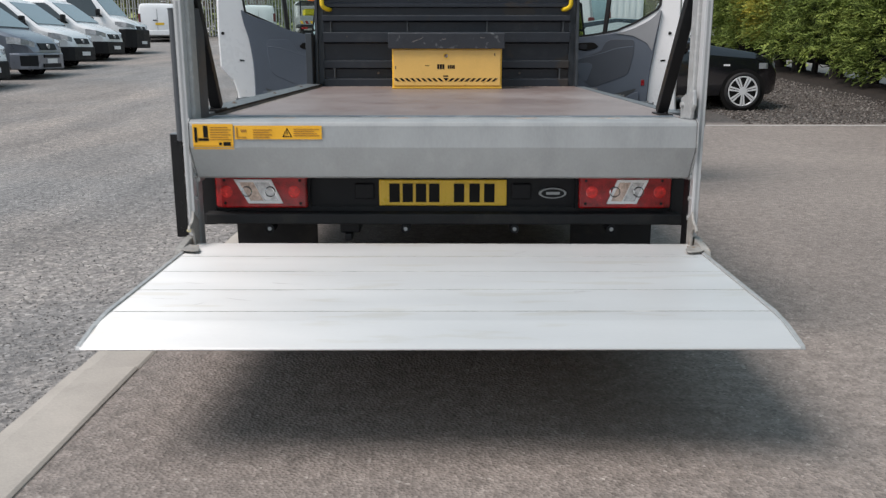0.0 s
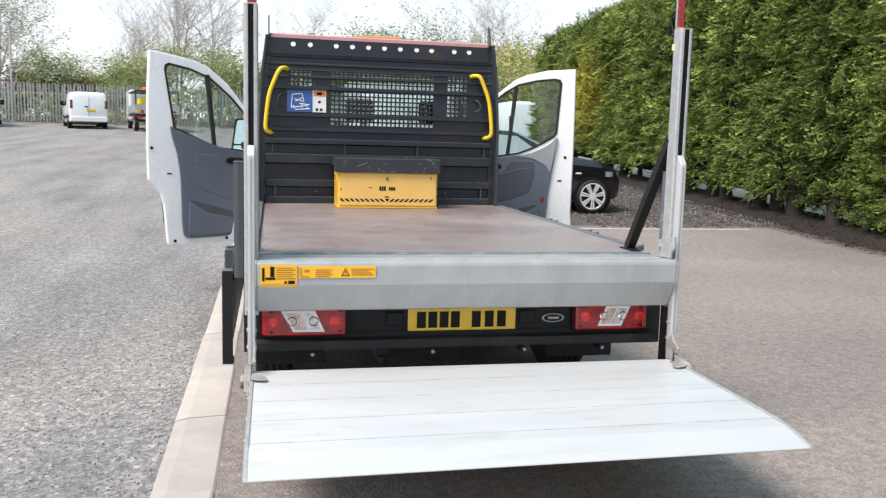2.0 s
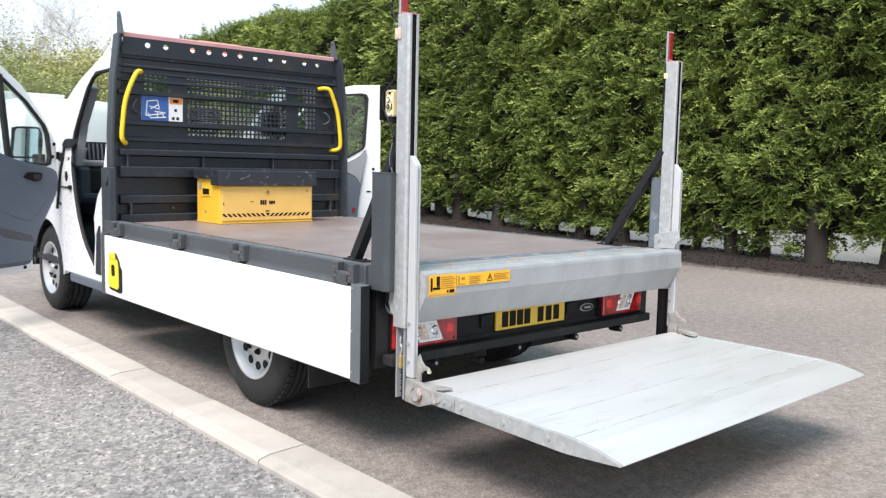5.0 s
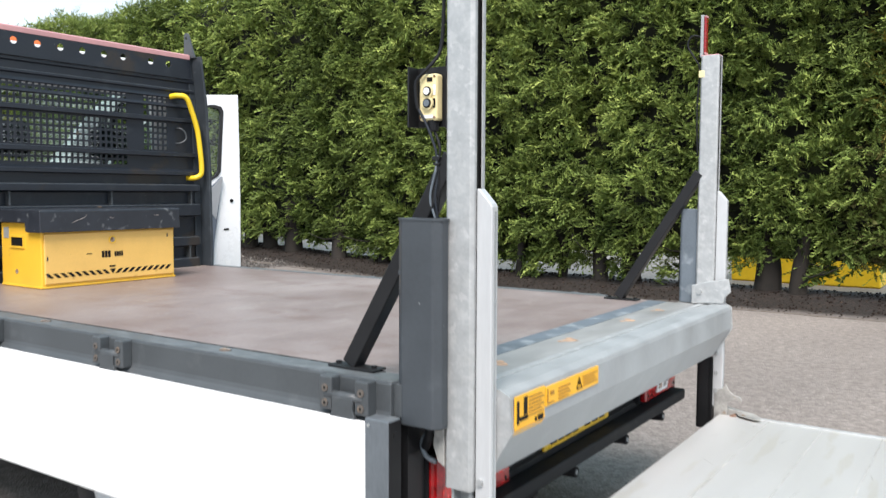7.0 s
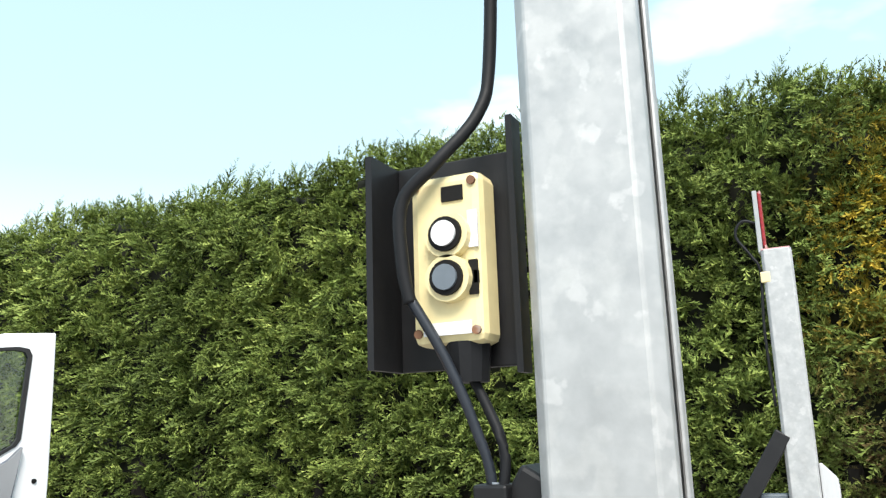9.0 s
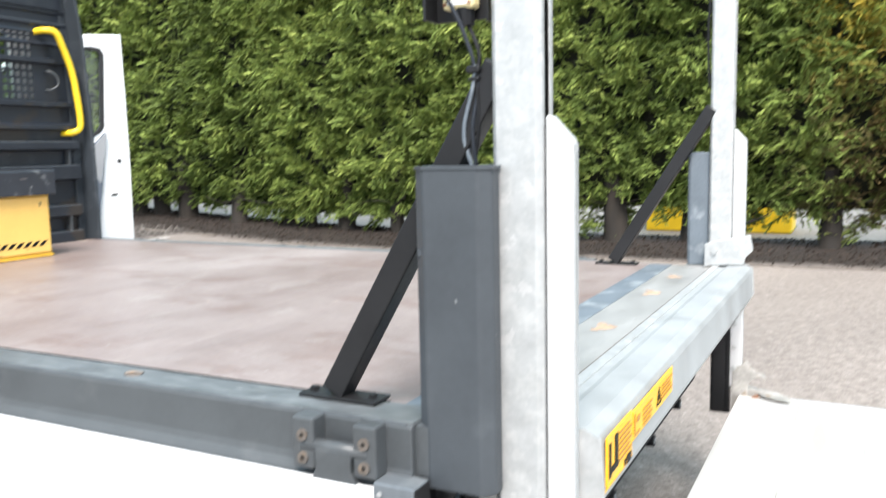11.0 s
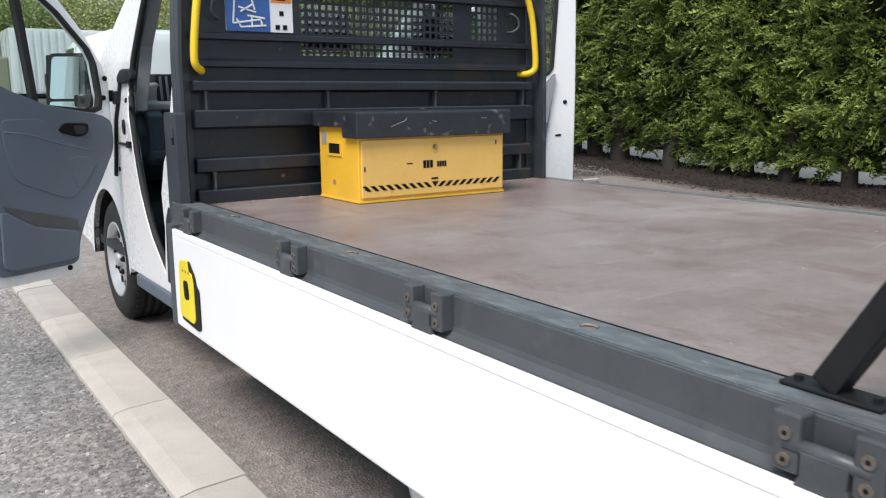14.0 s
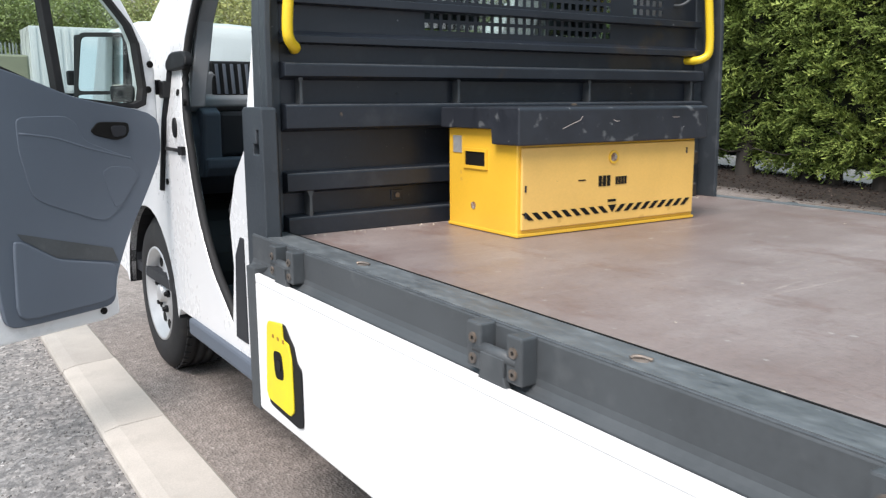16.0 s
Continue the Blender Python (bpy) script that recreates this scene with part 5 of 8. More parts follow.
# rear lights, bumper and number plate
for s in (-1, 1):
    lamp = part("tail_light", prism(bmesh.new(), [(s * 0.548, 3.452), (s * 0.548, 3.43), (s * 0.556, 3.425), (s * 0.893, 3.425), (s * 0.918, 3.438), (s * 0.925, 3.452)], "z", 0.505, 0.668), RED, truck, "red rear lamp with clear centre", 0.008)
    quad = [(0.70, 0.525), (0.80, 0.525), (0.845, 0.622), (0.745, 0.622)] if s < 0 else [(0.66, 0.525), (0.78, 0.525), (0.825, 0.622), (0.70, 0.622)]
    cx = sum(p[0] for p in quad) / 4
    big = [(s * p[0], p[1]) for p in quad] if s > 0 else [(-1.545 + p[0] - 0.0, p[1]) for p in [(0.705, 0.622), (0.855, 0.622), (0.90, 0.525), (0.76, 0.525)]]
    mx, mz = sum(p[0] for p in big) / 4, sum(p[1] for p in big) / 4
    part("rim", plate(bmesh.new(), big, [[(mx + (x - mx) * 0.80, mz + (z - mz) * 0.78) for x, z in big]], "y", 3.42, 3.427), STICKER_W, lamp)
    inner = [(mx + (x - mx) * 0.80, mz + (z - mz) * 0.78) for x, z in big]
    t_, b_ = [(inner[0][k] + inner[1][k]) / 2 for k in (0, 1)], [(inner[2][k] + inner[3][k]) / 2 for k in (0, 1)]
    cells = [[inner[0], t_, b_, inner[3]], [t_, inner[1], inner[2], b_]]
    cells.sort(key=lambda c: c[0][0])
    part("amber_lens", prism(bmesh.new(), cells[0], "y", 3.422, 3.427), AMBER, lamp)
    part("clear_lens", prism(bmesh.new(), cells[1], "y", 3.422, 3.427), CLEAR, lamp)
    for x in (0.60, 0.872):
        part("lens_spot", lathe(bmesh.new(), [(0, 0.0005), (0, 0.020), (0.002, 0.026)], 16, Matrix.Translation((s * x, 3.4235, 0.572)) @ pose(0, 0, 0, 0, 0, 90)), RED_SPOT, lamp)
    mid_t, mid_b = ((big[0][0] + big[1][0]) / 2, (big[0][1] + big[1][1]) / 2), ((big[2][0] + big[3][0]) / 2, (big[2][1] + big[3][1]) / 2)
    bm = rod(bmesh.new(), (mid_t[0], 3.422, mid_t[1]), (mid_b[0], 3.422, mid_b[1]), 0.003, 6)
    part("divider", bm, STICKER_W, lamp)
    for dx in (-0.05, 0.045):
        part("bulb", lathe(bmesh.new(), [(-0.005, 0.018), (-0.002, 0.022), (0.0, 0.022)], 16, Matrix.Translation((mx + dx, 3.4215, mz)) @ pose(0, 0, 0, 0, 0, 90)), CHROME, lamp)
    for x, z in ((0.575, 0.525), (0.88, 0.525), (0.575, 0.618), (0.88, 0.618)):
        part("screw", rod(bmesh.new(), (s * x, 3.4235, z), (s * x, 3.427, z), 0.006, 8), INK, lamp)
    part("housing", boxes((s * 0.54, s * 0.927, 3.4515, 3.60, 0.498, 0.675)), PLASTIC, lamp)
    part("lamp_bracket", boxes((s * 0.93, s * 1.0, 3.46, 3.52, 0.43, 0.80)), BLACK, truck)
part("rear_panel", boxes((-0.548, 0.548, 3.475, 3.52, 0.485, 0.70), (-0.36, -0.28, 3.462, 3.475, 0.535, 0.60), (0.28, 0.36, 3.462, 3.475, 0.535, 0.60)), PLASTIC, truck, "black plastic rear panel", 0.006)
# Added filler: blocks the bright ground between the lamps and the bar.
part("rear_cross_member", boxes((-0.93, 0.93, 3.468, 3.53, 0.44, 0.506)), RUBBER, truck, "dull black filler added under the rear lamps", 0.004)
bumper = part("rear_bumper_bar", boxes((-0.96, 0.96, 3.40, 3.465, 0.443, 0.487)), RUBBER, truck, "dull black steel under-run bar", 0.006)
for x in (-0.70, -0.15, 0.29, 0.68):
    part("parking_sensor", lathe(bmesh.new(), [(-0.02, 0.008), (-0.02, 0.018), (0.02, 0.02), (0.05, 0.02)], 14, Matrix.Translation((x, 3.42, 0.425)) @ pose(0, 0, 0, 0, 0, 90)), PLASTIC, bumper)
    part("sensor_eye", rod(bmesh.new(), (x, 3.398, 0.425), (x, 3.401, 0.425), 0.008, 12), GALV_FLAT, bumper)
part("tow_eye", boxes((-0.42, -0.34, 3.44, 3.56, 0.40, 0.445), (-0.40, -0.37, 3.42, 3.50, 0.37, 0.40)), BLACK, bumper, "", 0.006)
pl = part("number_plate", boxes((-0.26, 0.26, 3.462, 3.474, 0.509, 0.616)), PLATE_Y, truck, "yellow rear number plate", 0.004)
bars("plate_bar", [(x, x + 0.042, 3.4585, 3.4625, 0.524, 0.600) for x in (-0.218, -0.164, -0.110, -0.056, 0.045, 0.108, 0.168)], INK, pl, "dark bar")
part("badge", lathe(bmesh.new(), [(0, 0.001), (0, 0.021), (0.004, 0.022), (0.012, 0.022)], 24, Matrix.Translation((0.447, 3.461, 0.561)) @ pose(0, 0, 0, 0, 0, 90) @ Matrix.Diagonal((1, 2.6, 1, 1))), GALV_FLAT, truck, "dull chrome oval badge")
part("badge_face", lathe(bmesh.new(), [(0, 0.001), (0, 0.017), (0.004, 0.017)], 24, Matrix.Translation((0.447, 3.459, 0.561)) @ pose(0, 0, 0, 0, 0, 90) @ Matrix.Diagonal((1, 2.75, 1, 1))), PLASTIC, truck)
part("badge_bar", boxes((0.42, 0.475, 3.4575, 3.4595, 0.556, 0.567)), GALV_FLAT, truck)

# chassis
part("chassis_frame", boxes((-0.45, -0.37, 3.55, 8.6, 0.48, 0.74), (0.37, 0.45, 3.55, 8.6, 0.48, 0.74), (-0.45, 0.45, 3.6, 3.7, 0.5, 0.72), (-0.45, 0.45, 5.0, 5.1, 0.5, 0.7), (-0.45, 0.45, 6.3, 6.4, 0.5, 0.7)), BLACK, truck, "", 0.005)
part("rear_axle", rod(rod(bmesh.new(), (-0.78, 4.55, 0.335), (0.78, 4.55, 0.335), 0.05, 14), (-0.11, 4.55, 0.335), (0.11, 4.55, 0.335), 0.13, 16), BLACK, truck)
part("silencer", rod(bmesh.new(), (0.1, 5.6, 0.42), (0.1, 6.4, 0.42), 0.12, 18), RUST, truck)
part("fuel_tank", boxes((-0.86, -0.48, 5.3, 6.2, 0.38, 0.68)), PLASTIC, truck, "", 0.03)
for s in (-1, 1):
    part("mud_flap", boxes((s * 0.605, s * 0.99, 4.005, 4.017, 0.222, 0.62)), RUBBER, truck, "black rubber mud flap", 0.003)
    arch = [(4.55 + 0.44 * math.cos(a), 0.335 + 0.44 * math.sin(a)) for a in (math.pi * k / 14 for k in range(15))]
    arch += [(4.55 + 0.42 * math.cos(a), 0.335 + 0.42 * math.sin(a)) for a in (math.pi * k / 14 for k in range(14, -1, -1))]
    part("wheel_guard", prism(bmesh.new(), [(y, z) for y, z in arch], "x", s * 0.66, s * 1.0), PLASTIC, truck)


def wheel_parts(parent, x, y, z, s, r, rim_r, width, rim_mat, nuts=5, alloy=False):
    """A wheel whose outer face looks along s * x."""
    m = Matrix.Translation((x, y, z)) @ Matrix.Diagonal((s, 1, 1, 1))
    w = width / 2
    tyre = [(-w + 0.01, rim_r), (-w, rim_r + 0.03), (-w + 0.006, r - 0.04), (-w + 0.03, r - 0.008)]
    for k in range(4):
        a = -w + 0.04 + k * (width - 0.08) / 4
        tyre += [(a, r), (a + (width - 0.08) / 4 - 0.012, r), (a + (width - 0.08) / 4 - 0.011, r - 0.009), (a + (width - 0.08) / 4 - 0.001, r - 0.009)]
    tyre += [(w - 0.03, r - 0.006), (w - 0.008, r - 0.035), (w, rim_r + 0.05), (w - 0.002, rim_r + 0.02), (w - 0.01, rim_r)]
    wheel = part("wheel", lathe(bmesh.new(), tyre, 56, m), RUBBER, parent, "", 0, True)
    if parent is truck:
        bm = bmesh.new()
        for k in range(48):
            for side, (xa, xb) in enumerate(((-w + 0.034, -w + 0.060), (w - 0.060, w - 0.034))):
                an = 2 * math.pi * (k + 0.5 * side) / 48
                turn = m @ pose(0, 0, 0, math.degrees(an), 0, 0)
                box(bm, xa, xb, r - 0.012, r + 0.0030, -0.0165, 0.0165, turn)
        part("tread", bm, RUBBER, wheel)["kind"] = "stuff"
    if alloy:
        part("rim", lathe(bmesh.new(), [(w - 0.012, rim_r + 0.004), (w - 0.004, rim_r), (w - 0.012, rim_r - 0.02), (w - 0.10, rim_r - 0.025)], 40, m), rim_mat, wheel, "", 0, True)
        part("brake", rod(bmesh.new(), m @ Vector((w - 0.13, 0, 0)), m @ Vector((w - 0.12, 0, 0)), rim_r - 0.03, 24), INK, wheel)
        for k in range(nuts):
            turn = m @ pose(0, 0, 0, 360 * k / nuts + 14, 0, 0)
            for lo, hi in ((-0.040, -0.007), (0.007, 0.040)):
                part("spoke", prism(bmesh.new(), [(0.035, lo * 0.5), (rim_r - 0.012, lo), (rim_r - 0.012, hi), (0.035, hi * 0.5)], "x", w - 0.020, w - 0.004, turn), rim_mat, wheel)
        part("hub", rod(bmesh.new(), m @ Vector((w - 0.05, 0, 0)), m @ Vector((w - 0.005, 0, 0)), 0.06, 18), rim_mat, wheel)
        return wheel
    d = rim_r
    part("rim", lathe(bmesh.new(), [(w - 0.014, d + 0.006), (w - 0.002, d + 0.002), (w - 0.006, d - 0.010), (w - 0.022, d - 0.016), (w - 0.026, d - 0.034), (w - 0.045, d - 0.040), (w - 0.050, d - 0.052), (w - 0.046, 0.118), (w - 0.034, 0.104), (w - 0.032, 0.060), (w - 0.034, 0.046), (w - 0.008, 0.042), (w - 0.004, 0.036), (w - 0.003, 0.001)], 48, m), rim_mat, wheel, "", 0, True)
    for k in range(12):
        a = 2 * math.pi * k / 12
        c = Vector((w - 0.048, (d - 0.064) * math.cos(a), (d - 0.064) * math.sin(a)))
        part("vent_hole", rod(bmesh.new(), m @ (c - Vector((0.01, 0, 0))), m @ (c + Vector((0.0035, 0, 0))), 0.024, 14), INK, wheel)
    for k in range(nuts):
        a = 2 * math.pi * k / nuts + 0.5
        c = Vector((w - 0.036, 0.080 * math.cos(a), 0.080 * math.sin(a)))
        nut = rod(bmesh.new(), m @ c, m @ (c + Vector((0.014, 0, 0))), 0.018, 10)
        for j in range(3):
            rod(nut, m @ (c + Vector((0.010 + 0.006 * j, 0, 0))), m @ (c + Vector((0.015 + 0.006 * j, 0, 0))), 0.0155 - 0.002 * j, 10, 0.0135 - 0.002 * j)
        part("wheel_nut", nut, PLASTIC, wheel, "black ribbed nut cover")
    return wheel


for s in (-1, 1):
    wheel_parts(truck, s * 0.868, 4.60, 0.370, s, 0.370, 0.222, 0.225, SILVER)
    wheel_parts(truck, s * 0.800, 8.20, 0.366, s, 0.366, 0.222, 0.265, SILVER)

# tail lift: posts, guides, covers, braces
for s in (-1, 1):
    def bx(x0, x1, y0, y1, z0, z1):
        return (s * x0, s * x1, y0, y1, z0, z1)
    post = part("lift_post", prism(bmesh.new(), [(s * x, y) for x, y in [(0.938, 3.281), (0.951, 3.281), (0.951, 3.2845), (0.938, 3.285), (0.937, 3.355), (0.988, 3.355), (0.987, 3.285), (0.973, 3.2845), (0.973, 3.281), (0.984, 3.281), (0.992, 3.289), (0.992, 3.351), (0.984, 3.359), (0.941, 3.359), (0.933, 3.351), (0.933, 3.286)]], "z", 0.635 if s < 0 else 0.87, 1.921), GALV, truck, "galvanised steel lift post", 0.003)
    part("slot", boxes(bx(0.9385, 0.9865, 3.2885, 3.3545, 0.64 if s < 0 else 0.875, 1.916)), INK, post)
    part("inner_rail", boxes(bx(0.945, 0.981, 3.287, 3.294, 0.33, 1.30), bx(0.945, 0.981, 3.336, 3.343, 0.33, 1.30), bx(0.9445, 0.950, 3.294, 3.336, 0.33, 1.30)), GALV_FLAT if s < 0 else BLACK, post)
    bm = bmesh.new()
    for k in range(9):
        box(bm, s * 0.955, s * 0.970, 3.30 + 0.004 * (k % 2), 3.318 + 0.004 * (k % 2), 0.34 + 0.013 * k, 0.350 + 0.013 * k)
    part("chain", bm, BLACK, post, "oily black chain")
    part("chain_end", boxes(bx(0.955, 0.971, 3.322, 3.338, 0.452, 0.512)), BRASS, post, "brassy chain end", 0.005)
    part("chain_hook", tube(bmesh.new(), [(s * 0.963, 3.333, 0.51), (s * 0.963, 3.326, 0.54), (s * 0.963, 3.337, 0.562), (s * 0.963, 3.331, 0.59)], 0.005, 8), GALV, post, "", 0, True)
    guide = part("guide", prism(bmesh.new(), [(3.280, 0.43), (3.280, 1.352), (3.273, 1.352), (3.242, 1.318), (3.238, 1.31), (3.238, 0.43)], "x", s * 0.948, s * 0.976), ALU, truck, "pale aluminium lift guide", 0.003)
    part("guide_gap", boxes(bx(0.952, 0.972, 3.2795, 3.2855, 0.43, 1.345)), INK, guide)
    if s < 0:
        part("hook_tip", rod(bmesh.new(), (s * 0.944, 3.160, 0.468), (s * 0.957, 3.160, 0.468), 0.006, 8), CREAM, guide)
    part("groove", boxes(bx(0.958, 0.966, 3.2365, 3.2385, 0.44, 1.30)), GALV_FLAT, guide)
    for z in (0.50, 0.575, 0.66):
        part("bolt", rod(bmesh.new(), (s * 0.975, 3.265, z), (s * 0.983, 3.265, z), 0.009, 8), GALV, guide)
        part("bolt", rod(bmesh.new(), (s * 0.941, 3.265, z), (s * 0.949, 3.265, z), 0.009, 8), GALV, guide)
    part("reflector_plate", boxes(bx(0.941, 0.979, 3.352, 3.3645, 1.915, 2.092)), GALV_FLAT, post, "grey metal reflector holder", 0.002)
    lens = part("top_reflector", boxes(bx(0.944, 0.977, 3.3425, 3.3518, 1.932, 2.088)), RED_BRIGHT, post, "dark red reflector strip", 0.004)
    part("lens_rim", boxes(bx(0.9435, 0.9775, 3.3418, 3.346, 1.927, 1.936), bx(0.9435, 0.9775, 3.3418, 3.346, 2.082, 2.090)), PINK, lens)
    part("top_cap", boxes(bx(0.935, 0.990, 3.284, 3.357, 1.920, 1.924)), PINK, post, "faded red cap")
    if s < 0:
        cover = part("ram_cover", prism(bmesh.new(), [(-1.037, 3.362), (-1.037, 3.452), (-1.022, 3.472), (-0.935, 3.472), (-0.935, 3.359), (-0.994, 3.359), (-0.994, 3.345), (-1.02, 3.345)], "z", 0.782, 1.280), COVER_PAINT, truck, "dark grey lift cover", 0.004)
        part("cover_lip", prism(bmesh.new(), [(-1.0385, 3.361), (-1.0385, 3.453), (-1.023, 3.4735), (-0.934, 3.4735), (-0.933, 3.359), (-0.994, 3.359), (-0.994, 3.343), (-1.022, 3.343)], "z", 1.2765, 1.2815), COVER_PAINT, cover)
        part("cover_clip", boxes((-1.031, -1.024, 3.456, 3.466, 1.146, 1.157)), COVER_PAINT, cover)
    else:
        cover = part("ram_cover", prism(bmesh.new(), [(0.955, 3.362), (0.955, 3.428), (0.963, 3.438), (0.996, 3.438), (0.996, 3.362)], "z", 0.868, 1.275), COVER, truck, "grey lift cover", 0.004)
        part("shoe", prism(bmesh.new(), [(3.37, 0.868), (3.37, 0.95), (3.32, 0.965), (3.215, 0.985), (3.205, 0.93), (3.23, 0.905), (3.235, 0.877), (3.30, 0.876)], "x", 0.918, 0.933), GALV, post, "galvanised post shoe", 0.004)
        part("shoe_bolt", rod(bmesh.new(), (0.908, 3.335, 0.925), (0.919, 3.335, 0.925), 0.011, 8), GALV, post)
        part("guide_rail", boxes((0.945, 0.982, 3.278, 3.345, 0.33, 0.868)), BLACK, post)
    # brace
    fz = 0.0125 if s < 0 else -0.008
    fx, fy = (0.030, -0.030) if s < 0 else (0.0, 0.0)
    a, b = Vector((s * (0.928 + fx), 3.70 + fy, 0.882 + fz)), Vector((s * 0.955, 3.355, 1.43))
    d = (b - a).normalized()
    side = Vector((1, 0, 0))
    nrm = d.cross(side).normalized()
    bm = bmesh.new()
    bmesh.ops.create_cube(bm, size=1, matrix=Matrix.Translation((a + b) / 2) @ Matrix((side, d, nrm)).transposed().to_4x4() @ Matrix.Diagonal((0.045, (b - a).length, 0.042, 1)))
    brace = part("post_brace", bm, BLACK, truck, "black steel brace", 0.003)
    part("foot_plate", boxes(bx(0.902 + fx, 0.956 + fx, 3.61 + fy, 3.765 + fy, 0.8705 + fz, 0.877 + fz)), BLACK, brace, "", 0.002)
    for y in (3.628, 3.748):
        part("foot_bolt", rod(bmesh.new(), (s * (0.93 + fx), y + fy, 0.876 + fz), (s * (0.93 + fx), y + fy, 0.884 + fz), 0.008, 6), BLACK, brace)
    # carriage bracket and platform pivot
    br = part("lift_bracket", prism(bmesh.new(), [(3.27, 0.33), (3.27, 0.50), (3.238, 0.512), (3.222, 0.532), (3.208, 0.505), (3.188, 0.490), (3.163, 0.486), (3.153, 0.470), (3.160, 0.460), (3.170, 0.472), (3.190, 0.470), (3.212, 0.450), (3.215, 0.385), (3.15, 0.35), (3.2, 0.315)], "x", s * 0.945, s * 0.955), DIRTY_STEEL, truck, "grimy galvanised lift bracket with hook", 0.002)
    part("pivot", rod(bmesh.new(), (s * 0.93, 3.185, 0.375), (s * 1.004, 3.185, 0.375), 0.030, 18), RUST, br, "rusty pivot boss")
    part("pivot_pin", rod(bmesh.new(), (s * 1.004, 3.185, 0.375), (s * 1.007, 3.185, 0.375), 0.024, 20), DIRTY_STEEL, br)
    part("pivot_plate", prism(bmesh.new(), [(3.27, 0.33), (3.26, 0.43), (3.2, 0.425), (3.10, 0.41), (3.08, 0.36), (3.18, 0.325)], "x", s * 0.962, s * 0.99), DIRTY_STEEL, br, "", 0.003)
    part("flap", prism(bmesh.new(), [(s * 0.992, 3.135), (s * 0.965, 3.185), (s * 0.925, 3.16), (s * 0.90, 3.11), (s * 0.895, 3.075), (s * 0.91, 3.066), (s * 0.95, 3.08)], "z", 0.409, 0.4115), DIRTY_STEEL, br)

# platform: five planks between side plates, the last one sloping to the tip
plat = part("lift_platform", boxes((-0.93, 0.93, 2.40, 3.18, 0.352, 0.378)), ALU, truck, "pale aluminium lift platform, lowered", 0.003)
for s in (-1, 1):
    part("side_plate", prism(bmesh.new(), [(3.20, 0.345), (3.20, 0.403), (3.10, 0.405), (2.40, 0.405), (2.30, 0.395), (2.195, 0.372), (2.19, 0.362), (2.30, 0.352), (2.42, 0.342)], "x", s * 0.952, s * 0.966), GALV, plat, "", 0.002)
    for y in (2.5, 2.72, 2.95, 3.08):
        part("bolt", rod(bmesh.new(), (s * 0.965, y, 0.374), (s * 0.972, y, 0.374), 0.010, 8), GALV, plat)
for s in (-1, 1):
    part("hinge_clamp", boxes((s * 0.966, s * 0.972, 2.985, 3.055, 0.352, 0.396)), GALV_FLAT, plat, "", 0.002)
    for y in (3.0, 3.04):
        part("bolt", rod(bmesh.new(), (s * 0.972, y, 0.375), (s * 0.979, y, 0.375), 0.008, 8), GALV, plat)
for a, b in ((3.245, 3.0425), (3.0395, 2.8385), (2.8355, 2.6235), (2.6205, 2.4075)):
    part("plank", boxes((-0.951, 0.951, b - 0.0004, a + 0.0004, 0.378, 0.400)), DECK, plat, "", 0.001)
part("plank", prism(bmesh.new(), [(2.4045, 0.400), (2.33, 0.398), (2.187, 0.371), (2.184, 0.366), (2.19, 0.362), (2.405, 0.372)], "x", -0.951, 0.951), DECK, plat, "sloping tip plank", 0.0015)

bars("plank_joint", [(-0.949, 0.949, y - 0.0012, y + 0.0012, 0.396, 0.4006) for y in (3.041, 2.837, 2.622, 2.406)], JOINT, plat)
ro = random.Random(31)
for k in range(14):
    x, y, a, ln = ro.uniform(-0.9, 0.9), ro.uniform(2.45, 3.2), ro.uniform(-1.2, 1.2), ro.uniform(0.03, 0.12)
    mark = bmesh.new()
    mark.faces.new([mark.verts.new((x + u * ln * math.cos(a) - v * math.sin(a) * 0.001, y + u * ln * math.sin(a) * 0.5 + v * math.cos(a) * 0.001, 0.4004)) for u, v in ((0, -1), (1, -0.4), (1, 0.4), (0, 1))])
    part("scratch", mark, JOINT, plat)

# the platform hangs a little low at its tip, more so on the kerb side
for ob in (plat, *plat.children):
    for v in ob.data.vertices:
        v.co.z -= (3.2 - v.co.y) * (0.007 - 0.0045 * v.co.x)

# lift control on the near post, with its cable
cb = part("control_guard", boxes((-0.985, -0.978, 3.362, 3.448, 1.495, 1.638)), BLACK, truck, "black control guard", 0.001)
part("guard_side", boxes((-1.022, -0.978, 3.4482, 3.453, 1.495, 1.638)), BLACK, cb)
part("guard_side", boxes((-0.994, -0.978, 3.3575, 3.3618, 1.49, 1.66)), BLACK, cb)
body = part("control_box", boxes((-1.015, -0.986, 3.373, 3.424, 1.508, 1.619)), CREAM, cb, "pale yellow two-button lift control", 0.006)
for z, mt in ((1.577, STICKER_W), (1.549, COVER)):
    part("button_ring", lathe(bmesh.new(), [(0, 0.0088), (0, 0.0150), (0.010, 0.0155)], 20, Matrix.Translation((-1.022, 3.395, z))), CREAM, cb)
    part("button_seal", lathe(bmesh.new(), [(0, 0.0070), (0, 0.0112), (0.004, 0.0115)], 20, Matrix.Translation((-1.0245, 3.395, z))), INK, cb)
    part("button", rod(bmesh.new(), (-1.0265, 3.395, z), (-1.014, 3.395, z), 0.0082, 18), mt, cb)
for y, z in ((3.379, 1.612), (3.379, 1.516), (3.419, 1.612), (3.419, 1.516)):
    part("screw", rod(bmesh.new(), (-1.0165, y, z), (-1.014, y, z), 0.003, 8), RUST, cb)
